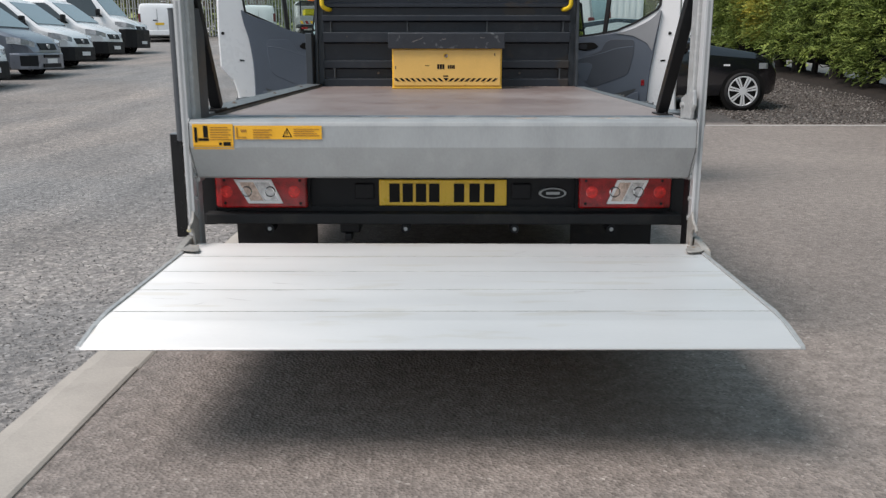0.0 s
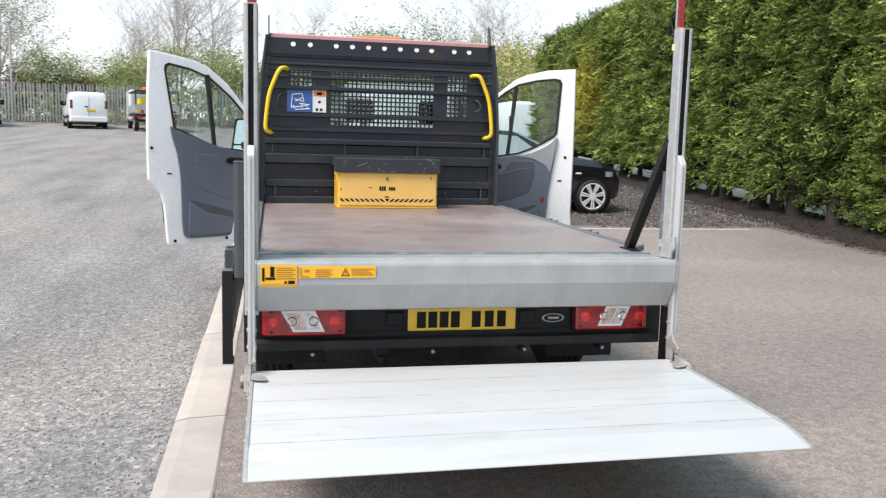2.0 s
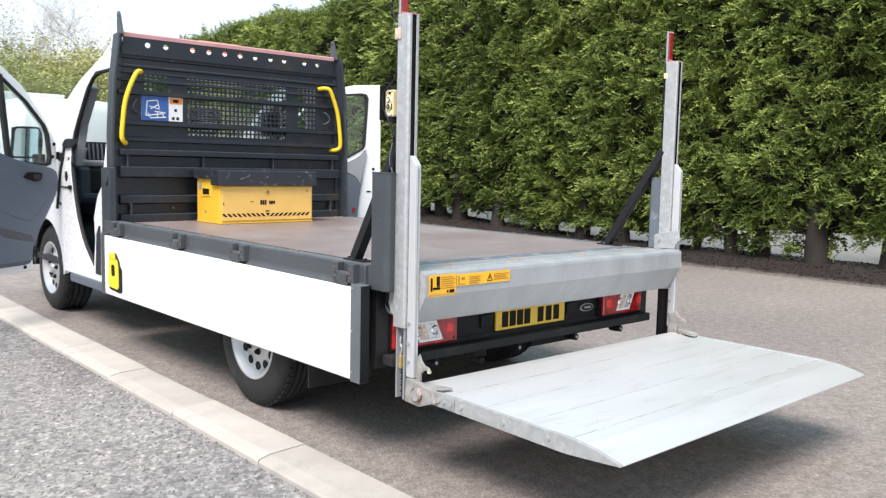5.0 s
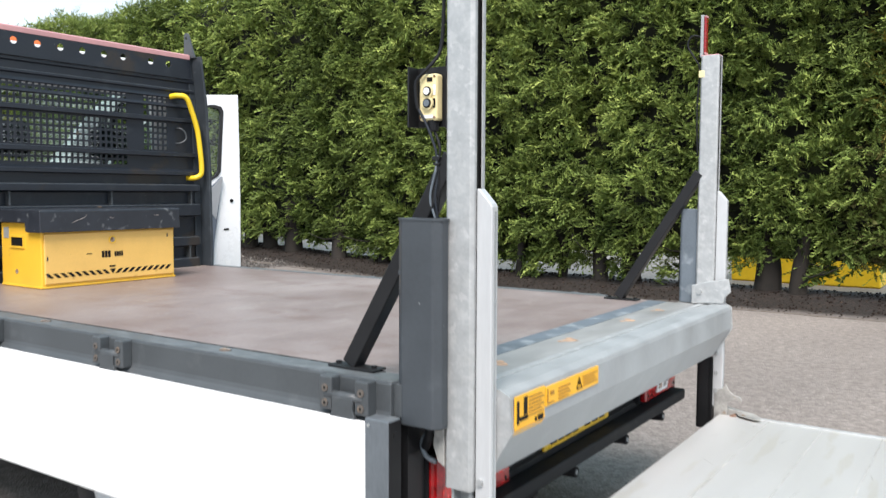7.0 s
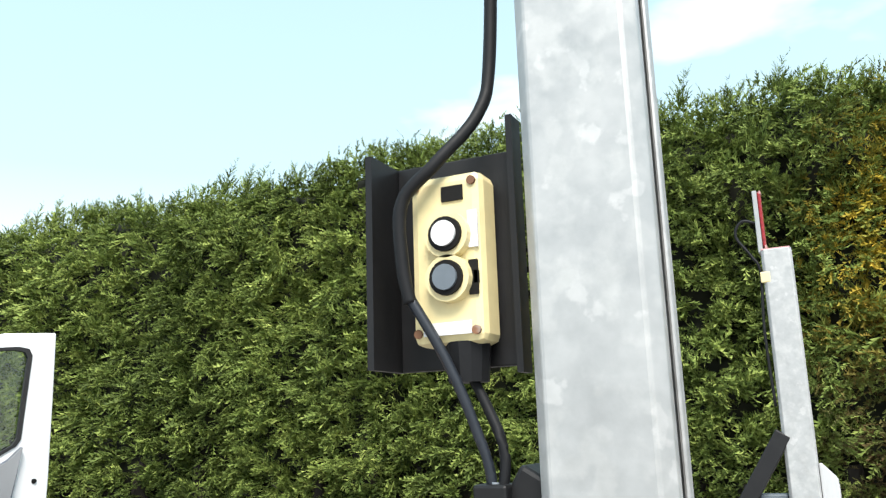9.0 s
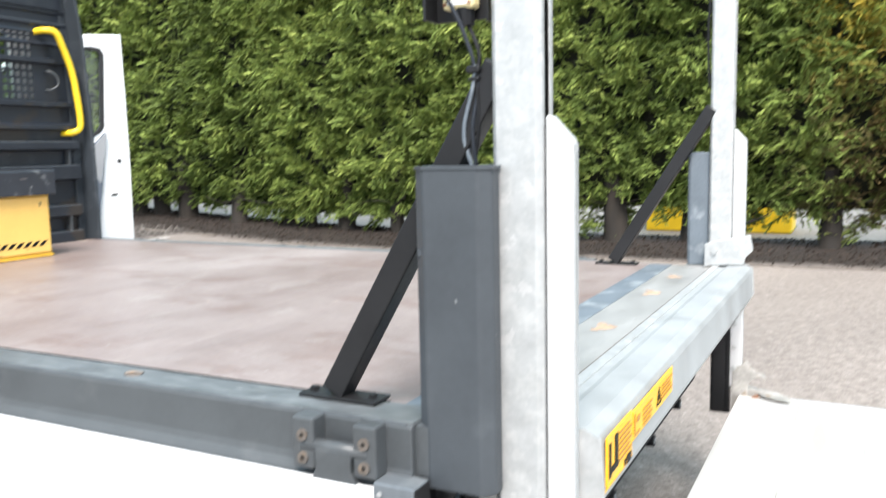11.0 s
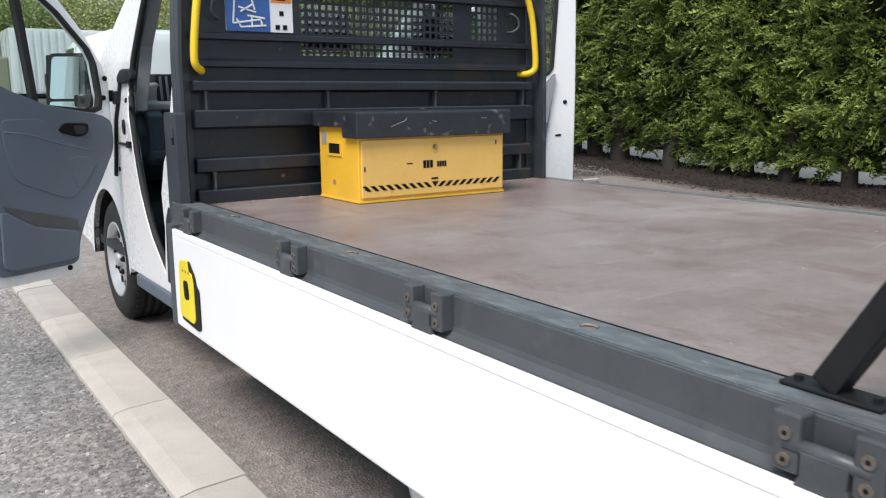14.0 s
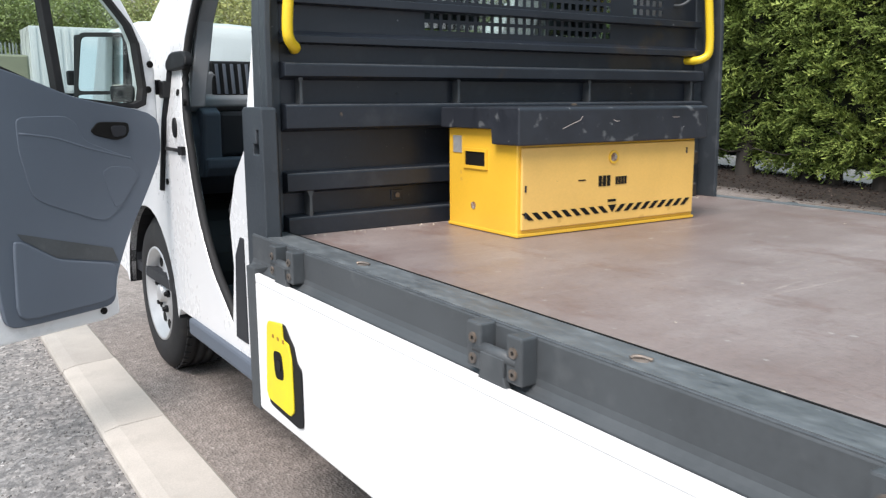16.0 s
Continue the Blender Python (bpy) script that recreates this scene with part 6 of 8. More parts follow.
bars("control_mark", [(-1.0165, -1.0145, 3.3765, 3.3825, 1.538, 1.560), (-1.0165, -1.0145, 3.376, 3.379, 1.545, 1.553)], INK, cb)
part("control_mark", boxes((-1.0163, -1.0143, 3.385, 3.400, 1.600, 1.610)), INK, cb)
bars("control_tag", [(-1.0165, -1.0145, 3.3755, 3.382, 1.568, 1.592), (-1.0165, -1.0145, 3.382, 3.415, 1.514, 1.522)], STICKER_W, cb)
part("gland", rod(bmesh.new(), (-1.0, 3.392, 1.510), (-1.0, 3.392, 1.485), 0.015, 12, 0.013), PLASTIC, cb)
cable = part("lift_cable", tube(bmesh.new(), [(-0.965, 3.364, 2.014), (-0.968, 3.385, 2.013), (-0.97, 3.423, 2.004), (-0.972, 3.444, 1.984), (-0.975, 3.440, 1.959), (-0.98, 3.412, 1.921), (-0.988, 3.376, 1.876), (-0.994, 3.366, 1.81), (-0.996, 3.370, 1.70), (-1.004, 3.377, 1.66), (-1.022, 3.40, 1.625), (-1.027, 3.423, 1.60), (-1.026, 3.424, 1.56), (-1.024, 3.42, 1.535)], 0.0045, 8, 8), PLASTIC, truck, "black corrugated cable", 0, True)
for k, pts in enumerate(([(-1.024, 3.42, 1.538), (-1.018, 3.40, 1.50), (-1.012, 3.385, 1.46), (-1.008, 3.376, 1.42), (-1.004, 3.385, 1.35), (-1.0, 3.39, 1.285)], [(-1.0, 3.395, 1.497), (-1.002, 3.38, 1.47), (-1.006, 3.368, 1.44), (-1.008, 3.372, 1.40), (-1.006, 3.37, 1.34), (-1.0, 3.38, 1.285)], [(-1.008, 3.374, 1.425), (-1.010, 3.378, 1.39), (-1.010, 3.392, 1.34), (-1.006, 3.394, 1.31), (-1.0, 3.385, 1.275)], [(-1.006, 3.370, 1.425), (-1.007, 3.372, 1.38), (-1.008, 3.380, 1.33), (-1.0, 3.378, 1.275)])):
    part("lead", tube(bmesh.new(), pts, 0.0034, 6, 6), (HEAD, PLASTIC, COVER, HEAD)[k], cable, "", 0, True)
part("cable_tie", boxes((-1.016, -0.996, 3.364, 3.386, 1.414, 1.424), (-1.014, -0.998, 3.366, 3.384, 1.402, 1.408)), BLACK, cable, "", 0.002)
part("cable_clip", boxes((-0.999, -0.991, 3.328, 3.366, 1.822, 1.869)), CLIP, truck, "rust-stained cable clip", 0.006)
part("clip_bolt", rod(bmesh.new(), (-1.000, 3.354, 1.884), (-0.990, 3.354, 1.884), 0.005, 6), GALV, truck)
for ob in (cb, *cb.children, cable, *cable.children):
    ob.data.transform(Matrix.Translation((0.03, 0.015, 0.005)))
rc = part("lift_cable", tube(bmesh.new(), [(0.955, 3.36, 2.0), (0.95, 3.40, 2.01), (0.95, 3.42, 1.97), (0.948, 3.385, 1.91), (0.945, 3.365, 1.86), (0.943, 3.372, 1.70), (0.944, 3.366, 1.5)], 0.004, 6, 6), PLASTIC, truck, "thin black cable", 0, True)
part("cable_clip", boxes((0.932, 0.94, 3.34, 3.366, 1.83, 1.86)), CREAM, rc, "", 0.003)
# fittings under the near rail
part("hose", tube(bmesh.new(), [(-0.95, 3.40, 0.765), (-0.95, 3.435, 0.745), (-0.95, 3.452, 0.715), (-0.95, 3.44, 0.685), (-0.95, 3.41, 0.675)], 0.007, 8), COVER, truck, "grey hydraulic hose", 0, True)
part("wiring", tube(bmesh.new(), [(-0.98, 3.40, 0.80), (-0.97, 3.42, 0.74), (-0.93, 3.46, 0.70), (-0.88, 3.5, 0.72)], 0.012, 8), PLASTIC, truck, "", 0, True)
part("post_bracket", prism(bmesh.new(), [(3.362, 0.79), (3.392, 0.77), (3.396, 0.73), (3.382, 0.69), (3.362, 0.68)], "x", -0.985, -0.975), DIRTY_STEEL, truck, "", 0.003)

# ---- cab and its open doors ----
def lean_in(bm, s, x0=0.962, waist=1.2, rate=0.13):
    bmesh.ops.bisect_plane(bm, geom=[*bm.verts, *bm.edges, *bm.faces], plane_co=(0, 0, waist), plane_no=(0, 0, 1))
    for v in bm.verts:
        v.co.x -= s * max(0.0, v.co.z - waist) * rate
    return bm


ARCH = [(8.17 + 0.44 * math.cos(a), 0.355 + 0.44 * math.sin(a)) for a in (math.pi * (1 - k / 16) for k in range(17))]
for s in (-1, 1):
    outer = [(6.74, 0.40), (7.69, 0.40)] + ARCH + [(8.65, 0.40), (9.1, 0.45), (9.15, 0.85), (9.08, 1.0), (8.8, 1.17), (8.62, 1.28), (8.1, 1.62), (7.55, 1.92), (7.10, 2.08), (6.74, 2.10)]
    hole = [(7.02, 0.485), (7.09, 0.54), (7.235, 0.645), (7.353, 0.80), (7.432, 0.975), (7.469, 1.095), (7.522, 1.245), (7.563, 1.39), (7.553, 1.505), (7.497, 1.63), (7.372, 1.852), (7.21, 1.97), (6.80, 1.98), (6.80, 1.14), (6.92, 1.03), (7.0, 0.87), (6.98, 0.70)]
    side = part("cab_side", lean_in(plate(bmesh.new(), outer, [hole], "x", s * 0.93, s * 0.968), s), WHITE, truck, "white cab side", 0.004)
    seal = bmesh.new()
    tube(seal, [(s * (0.952 - max(0, z - 1.2) * 0.13), y, z) for y, z in [(7.01, 0.495), (7.08, 0.55), (7.22, 0.655), (7.34, 0.81), (7.42, 0.98), (7.457, 1.10), (7.51, 1.25), (7.55, 1.39), (7.54, 1.50), (7.485, 1.62), (7.36, 1.84), (7.20, 1.955), (6.83, 1.965)]], 0.016, 8, 4)
    part("door_seal", seal, RUBBER, side, "black rubber seal", 0, True)
    part("arch_liner", prism(bmesh.new(), [(8.17 + r * math.cos(a), 0.355 + r * math.sin(a)) for r, ks in ((0.455, range(17)), (0.44, range(16, -1, -1))) for a in (math.pi * k / 16 for k in ks)], "x", s * 0.62, s * 0.965), PLASTIC, side)
    part("step", boxes((s * 0.86, s * 0.985, 6.76, 7.52, 0.335, 0.405)), TRIM, truck, "blue-grey side step", 0.012)
    part("door_sill", boxes((s * 0.70, s * 0.955, 6.95, 7.28, 0.44, 0.488)), TRIM_DARK, truck, "", 0.006)
    part("pillar_foot", prism(bmesh.new(), [(6.86, 0.45), (6.98, 0.45), (6.95, 0.75), (6.90, 0.82), (6.86, 0.82)], "x", s * 0.935, s * 0.972), TRIM_DARK, side, "", 0.006)
    part("door_hinge", boxes((s * 0.945, s * 0.985, 7.69, 7.755, 1.285, 1.355)), BLACK, side, "", 0.008)
    part("check_strap", boxes((s * 0.962, s * 0.978, 7.50, 7.74, 1.074, 1.087), (s * 0.962, s * 0.984, 7.475, 7.53, 1.064, 1.098)), BLACK, side, "black door check strap", 0.002)
    part("wiring_boot", lean_in(prism(bmesh.new(), soft([(7.44, 1.40), (7.70, 1.39), (7.72, 1.43), (7.66, 1.468), (7.50, 1.465), (7.45, 1.44)], 3), "x", s * 0.955, s * 0.992), s), PLASTIC, side, "black rubber wiring boot", 0.010)
    part("oval_plug", prism(bmesh.new(), [(7.598 + 0.026 * math.cos(a), 1.169 + 0.040 * math.sin(a)) for a in (k * math.pi / 8 for k in range(16))], "x", s * 0.962, s * 0.976), PLASTIC, side, "black rubber plug", 0.004)
    tube(bm := bmesh.new(), [(s * (0.972 - max(0, z - 1.2) * 0.13), y, z) for y, z in ((7.83, 0.90), (7.78, 1.05), (7.73, 1.2), (7.705, 1.33), (7.70, 1.40))], 0.014, 6, 4)
    part("hinge_gap", bm, PLASTIC, side, "", 0, True)
    for y, z in ((7.482, 1.268), (7.575, 1.307), (7.76, 0.94)):
        part("grommet", lean_in(rod(bmesh.new(), (s * 0.962, y, z), (s * 0.974, y, z), 0.013, 10), s), INK, side)
    # pillar trim with its vent
    part("pillar_trim", lean_in(prism(bmesh.new(), [(7.56, 1.25), (7.98, 1.27), (7.90, 1.45), (7.74, 1.68), (7.50, 1.90), (7.38, 1.86), (7.53, 1.58)], "x", s * 0.86, s * 0.925), s), TRIM_LIGHT, truck, "light grey pillar trim", 0.006)
    part("speaker_vent", boxes(*[(s * 0.845, s * 0.90, 7.66, 7.72, 1.40 + 0.022 * k, 1.41 + 0.022 * k) for k in range(5)]), INK, truck)
part("cab_back", plate(bmesh.new(), [(-0.93, 0.72), (0.93, 0.72), (0.93, 1.2), (0.84, 2.08), (-0.84, 2.08), (-0.93, 1.2)], [[(-0.74, 1.46), (0.74, 1.46), (0.70, 1.93), (-0.70, 1.93)]], "y", 6.74, 6.77), WHITE, truck, "white cab back with window")
part("rear_window", boxes((-0.745, 0.745, 6.75, 6.756, 1.455, 1.935)), REAR_GLASS, truck).visible_shadow = False
part("cab_roof", prism(bmesh.new(), [(6.73, 2.10), (6.75, 2.155), (6.95, 2.165), (7.10, 2.10), (7.13, 2.04), (7.09, 2.03), (6.95, 2.12), (6.74, 2.08)], "x", -0.845, 0.845), WHITE, truck, "", 0.02)
ws = bmesh.new()
f = [ws.verts.new(p) for p in ((-0.84, 7.11, 2.045), (0.84, 7.11, 2.045), (0.92, 8.66, 1.27), (-0.92, 8.66, 1.27))]
ws.faces.new(f)
part("windscreen", ws, GLASS, truck).visible_shadow = False
hood = bmesh.new()
rows_h = []
for y, z, w in ((8.64, 1.27, 0.95), (8.82, 1.20, 0.95), (9.0, 1.10, 0.93), (9.15, 0.95, 0.88), (9.22, 0.75, 0.86), (9.22, 0.4, 0.86)):
    rows_h.append([hood.verts.new((w * k / 4, y - 0.06 * (abs(k) / 4) ** 2, z - 0.03 * (abs(k) / 4) ** 2)) for k in range(-4, 5)])
for a, b in zip(rows_h, rows_h[1:]):
    for k in range(8):
        hood.faces.new((a[k], a[k + 1], b[k + 1], b[k]))
part("bonnet", hood, WHITE, truck, "", 0, True)
part("beacon_bar", boxes((-0.17, 0.22, 6.92, 7.14, 2.165, 2.265)), ORANGE, truck, "amber roof beacon", 0.03)
# cabin
part("cab_floor", boxes((-0.93, 0.93, 6.77, 8.6, 0.42, 0.47)), TRIM_DARK, truck)
part("firewall", boxes((-0.93, 0.93, 8.58, 8.64, 0.42, 1.24)), TRIM_DARK, truck)
dash = part("dashboard", prism(bmesh.new(), [(8.0, 0.98), (7.96, 1.12), (8.02, 1.235), (8.17, 1.27), (8.58, 1.26), (8.58, 0.80), (8.27, 0.82), (8.17, 0.90)], "x", -0.80, 0.80), TRIM, truck, "grey dashboard", 0.015)
part("dash_top", prism(bmesh.new(), [(8.10, 1.275), (8.15, 1.39), (8.40, 1.37), (8.52, 1.262), (8.17, 1.262)], "x", -0.46, 0.46), TRIM_DARK, dash, "", 0.01)
for s in (-1, 1):
    part("dash_end", prism(bmesh.new(), [(s * 0.80, 1.20), (s * 0.80, 1.325), (s * 0.77, 1.355), (s * 0.70, 1.395), (s * 0.665, 1.41), (s * 0.50, 1.35), (s * 0.50, 1.20)], "y", 8.04, 8.32), TRIM_LIGHT, dash, "light grey dash end", 0.012)
    part("dash_shelf", prism(bmesh.new(), [(7.96, 1.25), (7.965, 1.285), (8.07, 1.312), (8.07, 1.20)], "x", s * 0.83, s * 0.46), TRIM_LIGHT, dash, "", 0.008)
    surround = part("vent_surround", prism(bmesh.new(), [(8.025, 1.29), (8.05, 1.455), (8.20, 1.46), (8.25, 1.29)], "x", s * 0.668, s * 0.46), PLASTIC, dash, "black air vent surround", 0.010)
    for k in range(5):
        part("vent_slat", prism(bmesh.new(), [(8.016, 1.305), (8.040, 1.442), (8.050, 1.442), (8.03, 1.305)], "x", s * (0.648 - 0.036 * k), s * (0.634 - 0.036 * k)), TRIM, surround, "", 0.002)
    part("tray_wall", prism(bmesh.new(), [(7.93, 0.96), (7.92, 1.22), (7.98, 1.25), (8.06, 1.25), (8.06, 0.93), (7.97, 0.925)], "x", s * 0.755, s * 0.67), TRIM, dash, "", 0.012)
    # Dark box standing proud: paints the shade of the cup recess.
    part("cup_recess", boxes((s * 0.67, s * 0.50, 7.955, 8.03, 1.02, 1.227)), TRIM_DARK, dash, "", 0.02)
    part("cup_lip", prism(bmesh.new(), [(7.90, 0.975), (7.90, 1.02), (8.02, 1.02), (8.02, 0.925), (7.95, 0.93)], "x", s * 0.75, s * 0.46), TRIM, dash, "", 0.012)
part("vent", boxes((-0.16, 0.16, 8.07, 8.14, 1.29, 1.40)), PLASTIC, dash, "", 0.008)
part("wiper_grille", boxes(*[(-0.6, 0.6, 8.60, 8.64, 1.25 + 0.012 * k, 1.256 + 0.012 * k) for k in range(3)]), PLASTIC, truck)
for x0, x1 in ((-0.86, -0.40), (-0.38, 0.08), (0.22, 0.74)):
    seat = part("cab_seat", prism(bmesh.new(), [(6.84, 0.72), (7.30, 0.76), (7.36, 0.86), (7.30, 0.93), (6.98, 0.92), (6.90, 1.50), (6.80, 1.50), (6.80, 0.9)], "x", x0, x1), SEAT, truck, "dark cloth seat", 0.03)
    part("headrest", boxes(((x0 + x1) / 2 - 0.12, (x0 + x1) / 2 + 0.12, 6.80, 6.90, 1.53, 1.73)), SEAT, seat, "", 0.03)
    part("seat_base", boxes((x0 + 0.04, x1 - 0.04, 6.85, 7.28, 0.47, 0.74)), TRIM_DARK, seat)
bm = bmesh.new()
tube(bm, [(0.45 + 0.19 * math.cos(a), 7.60 + 0.07 * math.sin(a), 1.13 + 0.18 * math.sin(a)) for a in (k * math.pi / 8 for k in range(17))], 0.014, 8, 2)
part("steering_wheel", bm, PLASTIC, truck, "", 0, True)
part("steering_column", rod(bmesh.new(), (0.45, 7.58, 1.13), (0.45, 8.0, 1.02), 0.045, 12), PLASTIC, truck)

# doors, drawn in their own plane: along from the hinge, in towards the cab, up
DOOR_IN = Matrix(((-0.933, 0.36, 0, -0.97), (-0.36, -0.933, 0, 7.745), (0, 0, 1, 0), (0, 0, 0, 1)))
OUT = [(1.005, 2.11), (0.77, 2.075), (0.60, 2.04), (0.50, 2.0), (0.32, 1.86), (0.16, 1.66), (0.06, 1.49), (0.03, 1.40), (0.03, 1.21), (0.05, 1.02), (0.15, 0.84), (0.24, 0.68), (0.27, 0.54), (0.265, 0.43), (0.33, 0.415), (0.85, 0.405), (0.87, 0.42), (0.88, 0.54), (0.90, 0.78), (0.93, 0.88), (1.03, 0.99), (1.035, 1.29), (1.025, 1.7)]
WIN = [(0.87, 1.94), (0.865, 1.98), (0.83, 2.0), (0.65, 1.965), (0.48, 1.90), (0.29, 1.74), (0.14, 1.57), (0.11, 1.50), (0.09, 1.32), (0.10, 1.27), (0.14, 1.255), (0.42, 1.285), (0.61, 1.37), (0.80, 1.45)]
LINING = [(0.845, 1.475), (0.78, 1.42), (0.60, 1.365), (0.40, 1.285), (0.05, 1.225), (0.045, 1.06), (0.13, 0.90), (0.22, 0.75), (0.285, 0.60), (0.30, 0.50), (0.33, 0.475), (0.70, 0.465), (0.735, 0.49), (0.75, 0.60), (0.755, 1.02), (0.785, 1.23), (0.825, 1.36)]
OUT_FAR = [(1.066, 2.10), (0.80, 2.085), (0.60, 2.04), (0.50, 2.0), (0.32, 1.86), (0.16, 1.66), (0.06, 1.49), (0.03, 1.40), (0.03, 1.21), (0.05, 1.02), (0.15, 0.84), (0.24, 0.68), (0.27, 0.54), (0.265, 0.43), (0.33, 0.415), (1.03, 0.405), (1.055, 0.42), (1.08, 0.59), (1.07, 0.75), (1.075, 1.29), (1.072, 1.7)]
WIN_FAR = [(0.929, 1.955), (0.911, 1.99), (0.86, 2.0), (0.70, 1.985), (0.525, 1.945), (0.40, 1.87), (0.29, 1.78), (0.14, 1.58), (0.11, 1.50), (0.09, 1.32), (0.10, 1.262), (0.14, 1.245), (0.332, 1.262), (0.548, 1.298), (0.70, 1.36), (0.794, 1.412), (0.88, 1.465), (0.902, 1.50)]
LINING_FAR = [(0.925, 1.47), (0.848, 1.385), (0.656, 1.29), (0.332, 1.25), (0.05, 1.225), (0.045, 1.06), (0.13, 0.90), (0.22, 0.75), (0.285, 0.60), (0.30, 0.50), (0.33, 0.475), (0.78, 0.465), (0.82, 0.49), (0.835, 0.635), (0.852, 0.95), (0.875, 1.10), (0.917, 1.40)]
for s in (-1, 1):
    D = DOOR_IN if s < 0 else Matrix(((0.908, -0.419, 0, 0.965), (-0.419, -0.908, 0, 7.745), (0, 0, 1, 0), (0, 0, 0, 1)))
    skin, win, card, grow = (OUT, WIN, LINING, 1.0) if s < 0 else (OUT_FAR, WIN_FAR, LINING_FAR, 1.12)

    def on_card(pts):
        """Points of the lining's mouldings: the far door's lining is a little longer."""
        return [(x * grow, z) for x, z in pts]
    door = part("cab_door", plate(bmesh.new(), skin, [win], "y", -0.07, 0.0, D), WHITE, truck, "white cab door, wide open", 0.01)
    part("window_seal", plate(bmesh.new(), [((x - 0.47) * 1.035 + 0.47, (z - 1.62) * 1.03 + 1.62) for x, z in win], [[((x - 0.47) * 0.985 + 0.47, (z - 1.62) * 0.98 + 1.62) for x, z in win]], "y", -0.035, 0.006, D), RUBBER, door, "black window seal")
    part("window_glass", prism(bmesh.new(), win, "y", -0.032, -0.028, D), GLASS, door, "clear door glass").visible_shadow = False
    part("quarter_bar", prism(bmesh.new(), [(0.485, 1.93), (0.52, 1.93), (0.455, 1.28), (0.425, 1.28)], "y", -0.04, 0.004, D), RUBBER, door, "", 0.002)
    lining = part("door_lining", prism(bmesh.new(), soft(card, 3), "y", 0.0, 0.03, D), TRIM, door, "grey moulded door lining", 0.012)
    if s > 0:
        part("sill_trim", prism(bmesh.new(), soft([(0.925, 1.462), (0.848, 1.380), (0.656, 1.288), (0.54, 1.272), (0.70, 1.25), (0.82, 1.19), (0.868, 1.12), (0.905, 1.34)], 3, 0.12), "y", 0.026, 0.036, D), TRIM_LIGHT, lining, "light grey sill moulding", 0.004)
        part("door_lamp", prism(bmesh.new(), [(0.815, 0.835), (0.785, 0.835), (0.785, 0.885), (0.815, 0.885)], "y", 0.028, 0.034, D), RED_BRIGHT, lining, "small red door lamp", 0.003)
    part("armrest", prism(bmesh.new(), soft(on_card([(0.637, 1.221), (0.455, 1.223), (0.415, 1.2), (0.379, 1.126), (0.191, 1.052), (0.148, 0.983), (0.311, 0.805), (0.598, 0.923), (0.636, 1.1)]), 3, 0.2), "y", 0.026, 0.0335, D), TRIM if s < 0 else TRIM_SHADED, door, "", 0.003)
    part("speaker", prism(bmesh.new(), soft(on_card([(0.32, 1.005), (0.285, 1.026), (0.200, 1.018), (0.162, 0.983), (0.247, 0.868), (0.28, 0.868)]), 3, 0.2), "y", 0.030, 0.0355, D), TRIM, door, "", 0.002)
    tube(bm := bmesh.new(), [tuple(D @ Vector((x, 0.030, z))) for x, z in on_card(((0.63, 1.163), (0.497, 1.142), (0.381, 1.103), (0.256, 1.068), (0.191, 1.052)))], 0.0055, 8, 4)
    part("crease", bm, TRIM, door, "", 0, True)
    part("handle_recess", prism(bmesh.new(), soft(on_card([(0.357, 1.165), (0.323, 1.198), (0.193, 1.193), (0.190, 1.160), (0.204, 1.136), (0.252, 1.124), (0.34, 1.147)]), 3, 0.25), "y", 0.029, 0.0365, D), INK, door, "", 0.004)
    part("door_pull", prism(bmesh.new(), soft(on_card([(0.275, 1.182), (0.205, 1.180), (0.210, 1.142), (0.265, 1.136)])), "y", 0.036, 0.041, D), TRIM_DARK, door, "", 0.005)
    # Flat dark plate: the shade in the pocket's mouth, painted not cut.
    part("map_pocket", prism(bmesh.new(), on_card([(0.669, 0.811), (0.52, 0.768), (0.3, 0.707), (0.278, 0.649), (0.526, 0.70), (0.655, 0.787)]), "y", 0.029, 0.0325, D), GREY_PAINT, door)
    part("pocket_front", prism(bmesh.new(), soft(on_card([(0.69, 0.785), (0.655, 0.78), (0.526, 0.695), (0.29, 0.645), (0.31, 0.50), (0.70, 0.49)]), 3, 0.18), "y", 0.028, 0.044, D), TRIM, door, "", 0.010)
    stile = 0.0 if s < 0 else 0.105
    part("lock_slot", prism(bmesh.new(), [(0.87 + stile, 1.055), (0.83 + stile, 1.05), (0.83 + stile, 1.038), (0.87 + stile, 1.04)], "y", 0.0, 0.004, D), INK, door)
    for x, z in ((0.81, 0.445), (0.34, 0.455), (1.0, 1.27), (0.07, 1.32), (0.055, 1.42)):
        part("grommet", rod(bmesh.new(), D @ Vector((x, -0.002, z)), D @ Vector((x, 0.006, z)), 0.014, 10), INK, door)
    part("door_tag", prism(bmesh.new(), [(0.88 + stile, 0.80), (0.84 + stile, 0.80), (0.84 + stile, 0.68), (0.88 + stile, 0.68)], "y", 0.0, 0.002, D), STICKER_W, door)
    part("outer_handle", prism(bmesh.new(), [(0.86, 1.12), (0.68, 1.12), (0.68, 1.07), (0.86, 1.07)], "y", -0.11, -0.068, D), PLASTIC, door, "", 0.01)
    part("side_moulding", prism(bmesh.new(), [(0.90, 0.78), (0.27, 0.72), (0.27, 0.60), (0.89, 0.60)], "y", -0.085, -0.068, D), PLASTIC, door, "", 0.006)
    part("hinge_arm", prism(bmesh.new(), [(0.0, 1.36), (0.08, 1.36), (0.08, 1.30), (0.0, 1.30)], "y", -0.05, -0.01, D), BLACK, door)
    # mirror, its glass turned back and in towards the driver
    MR = D @ Matrix.Translation((0.27, -0.17, 0)) @ pose(0, 0, 0, 0, -11, 38)
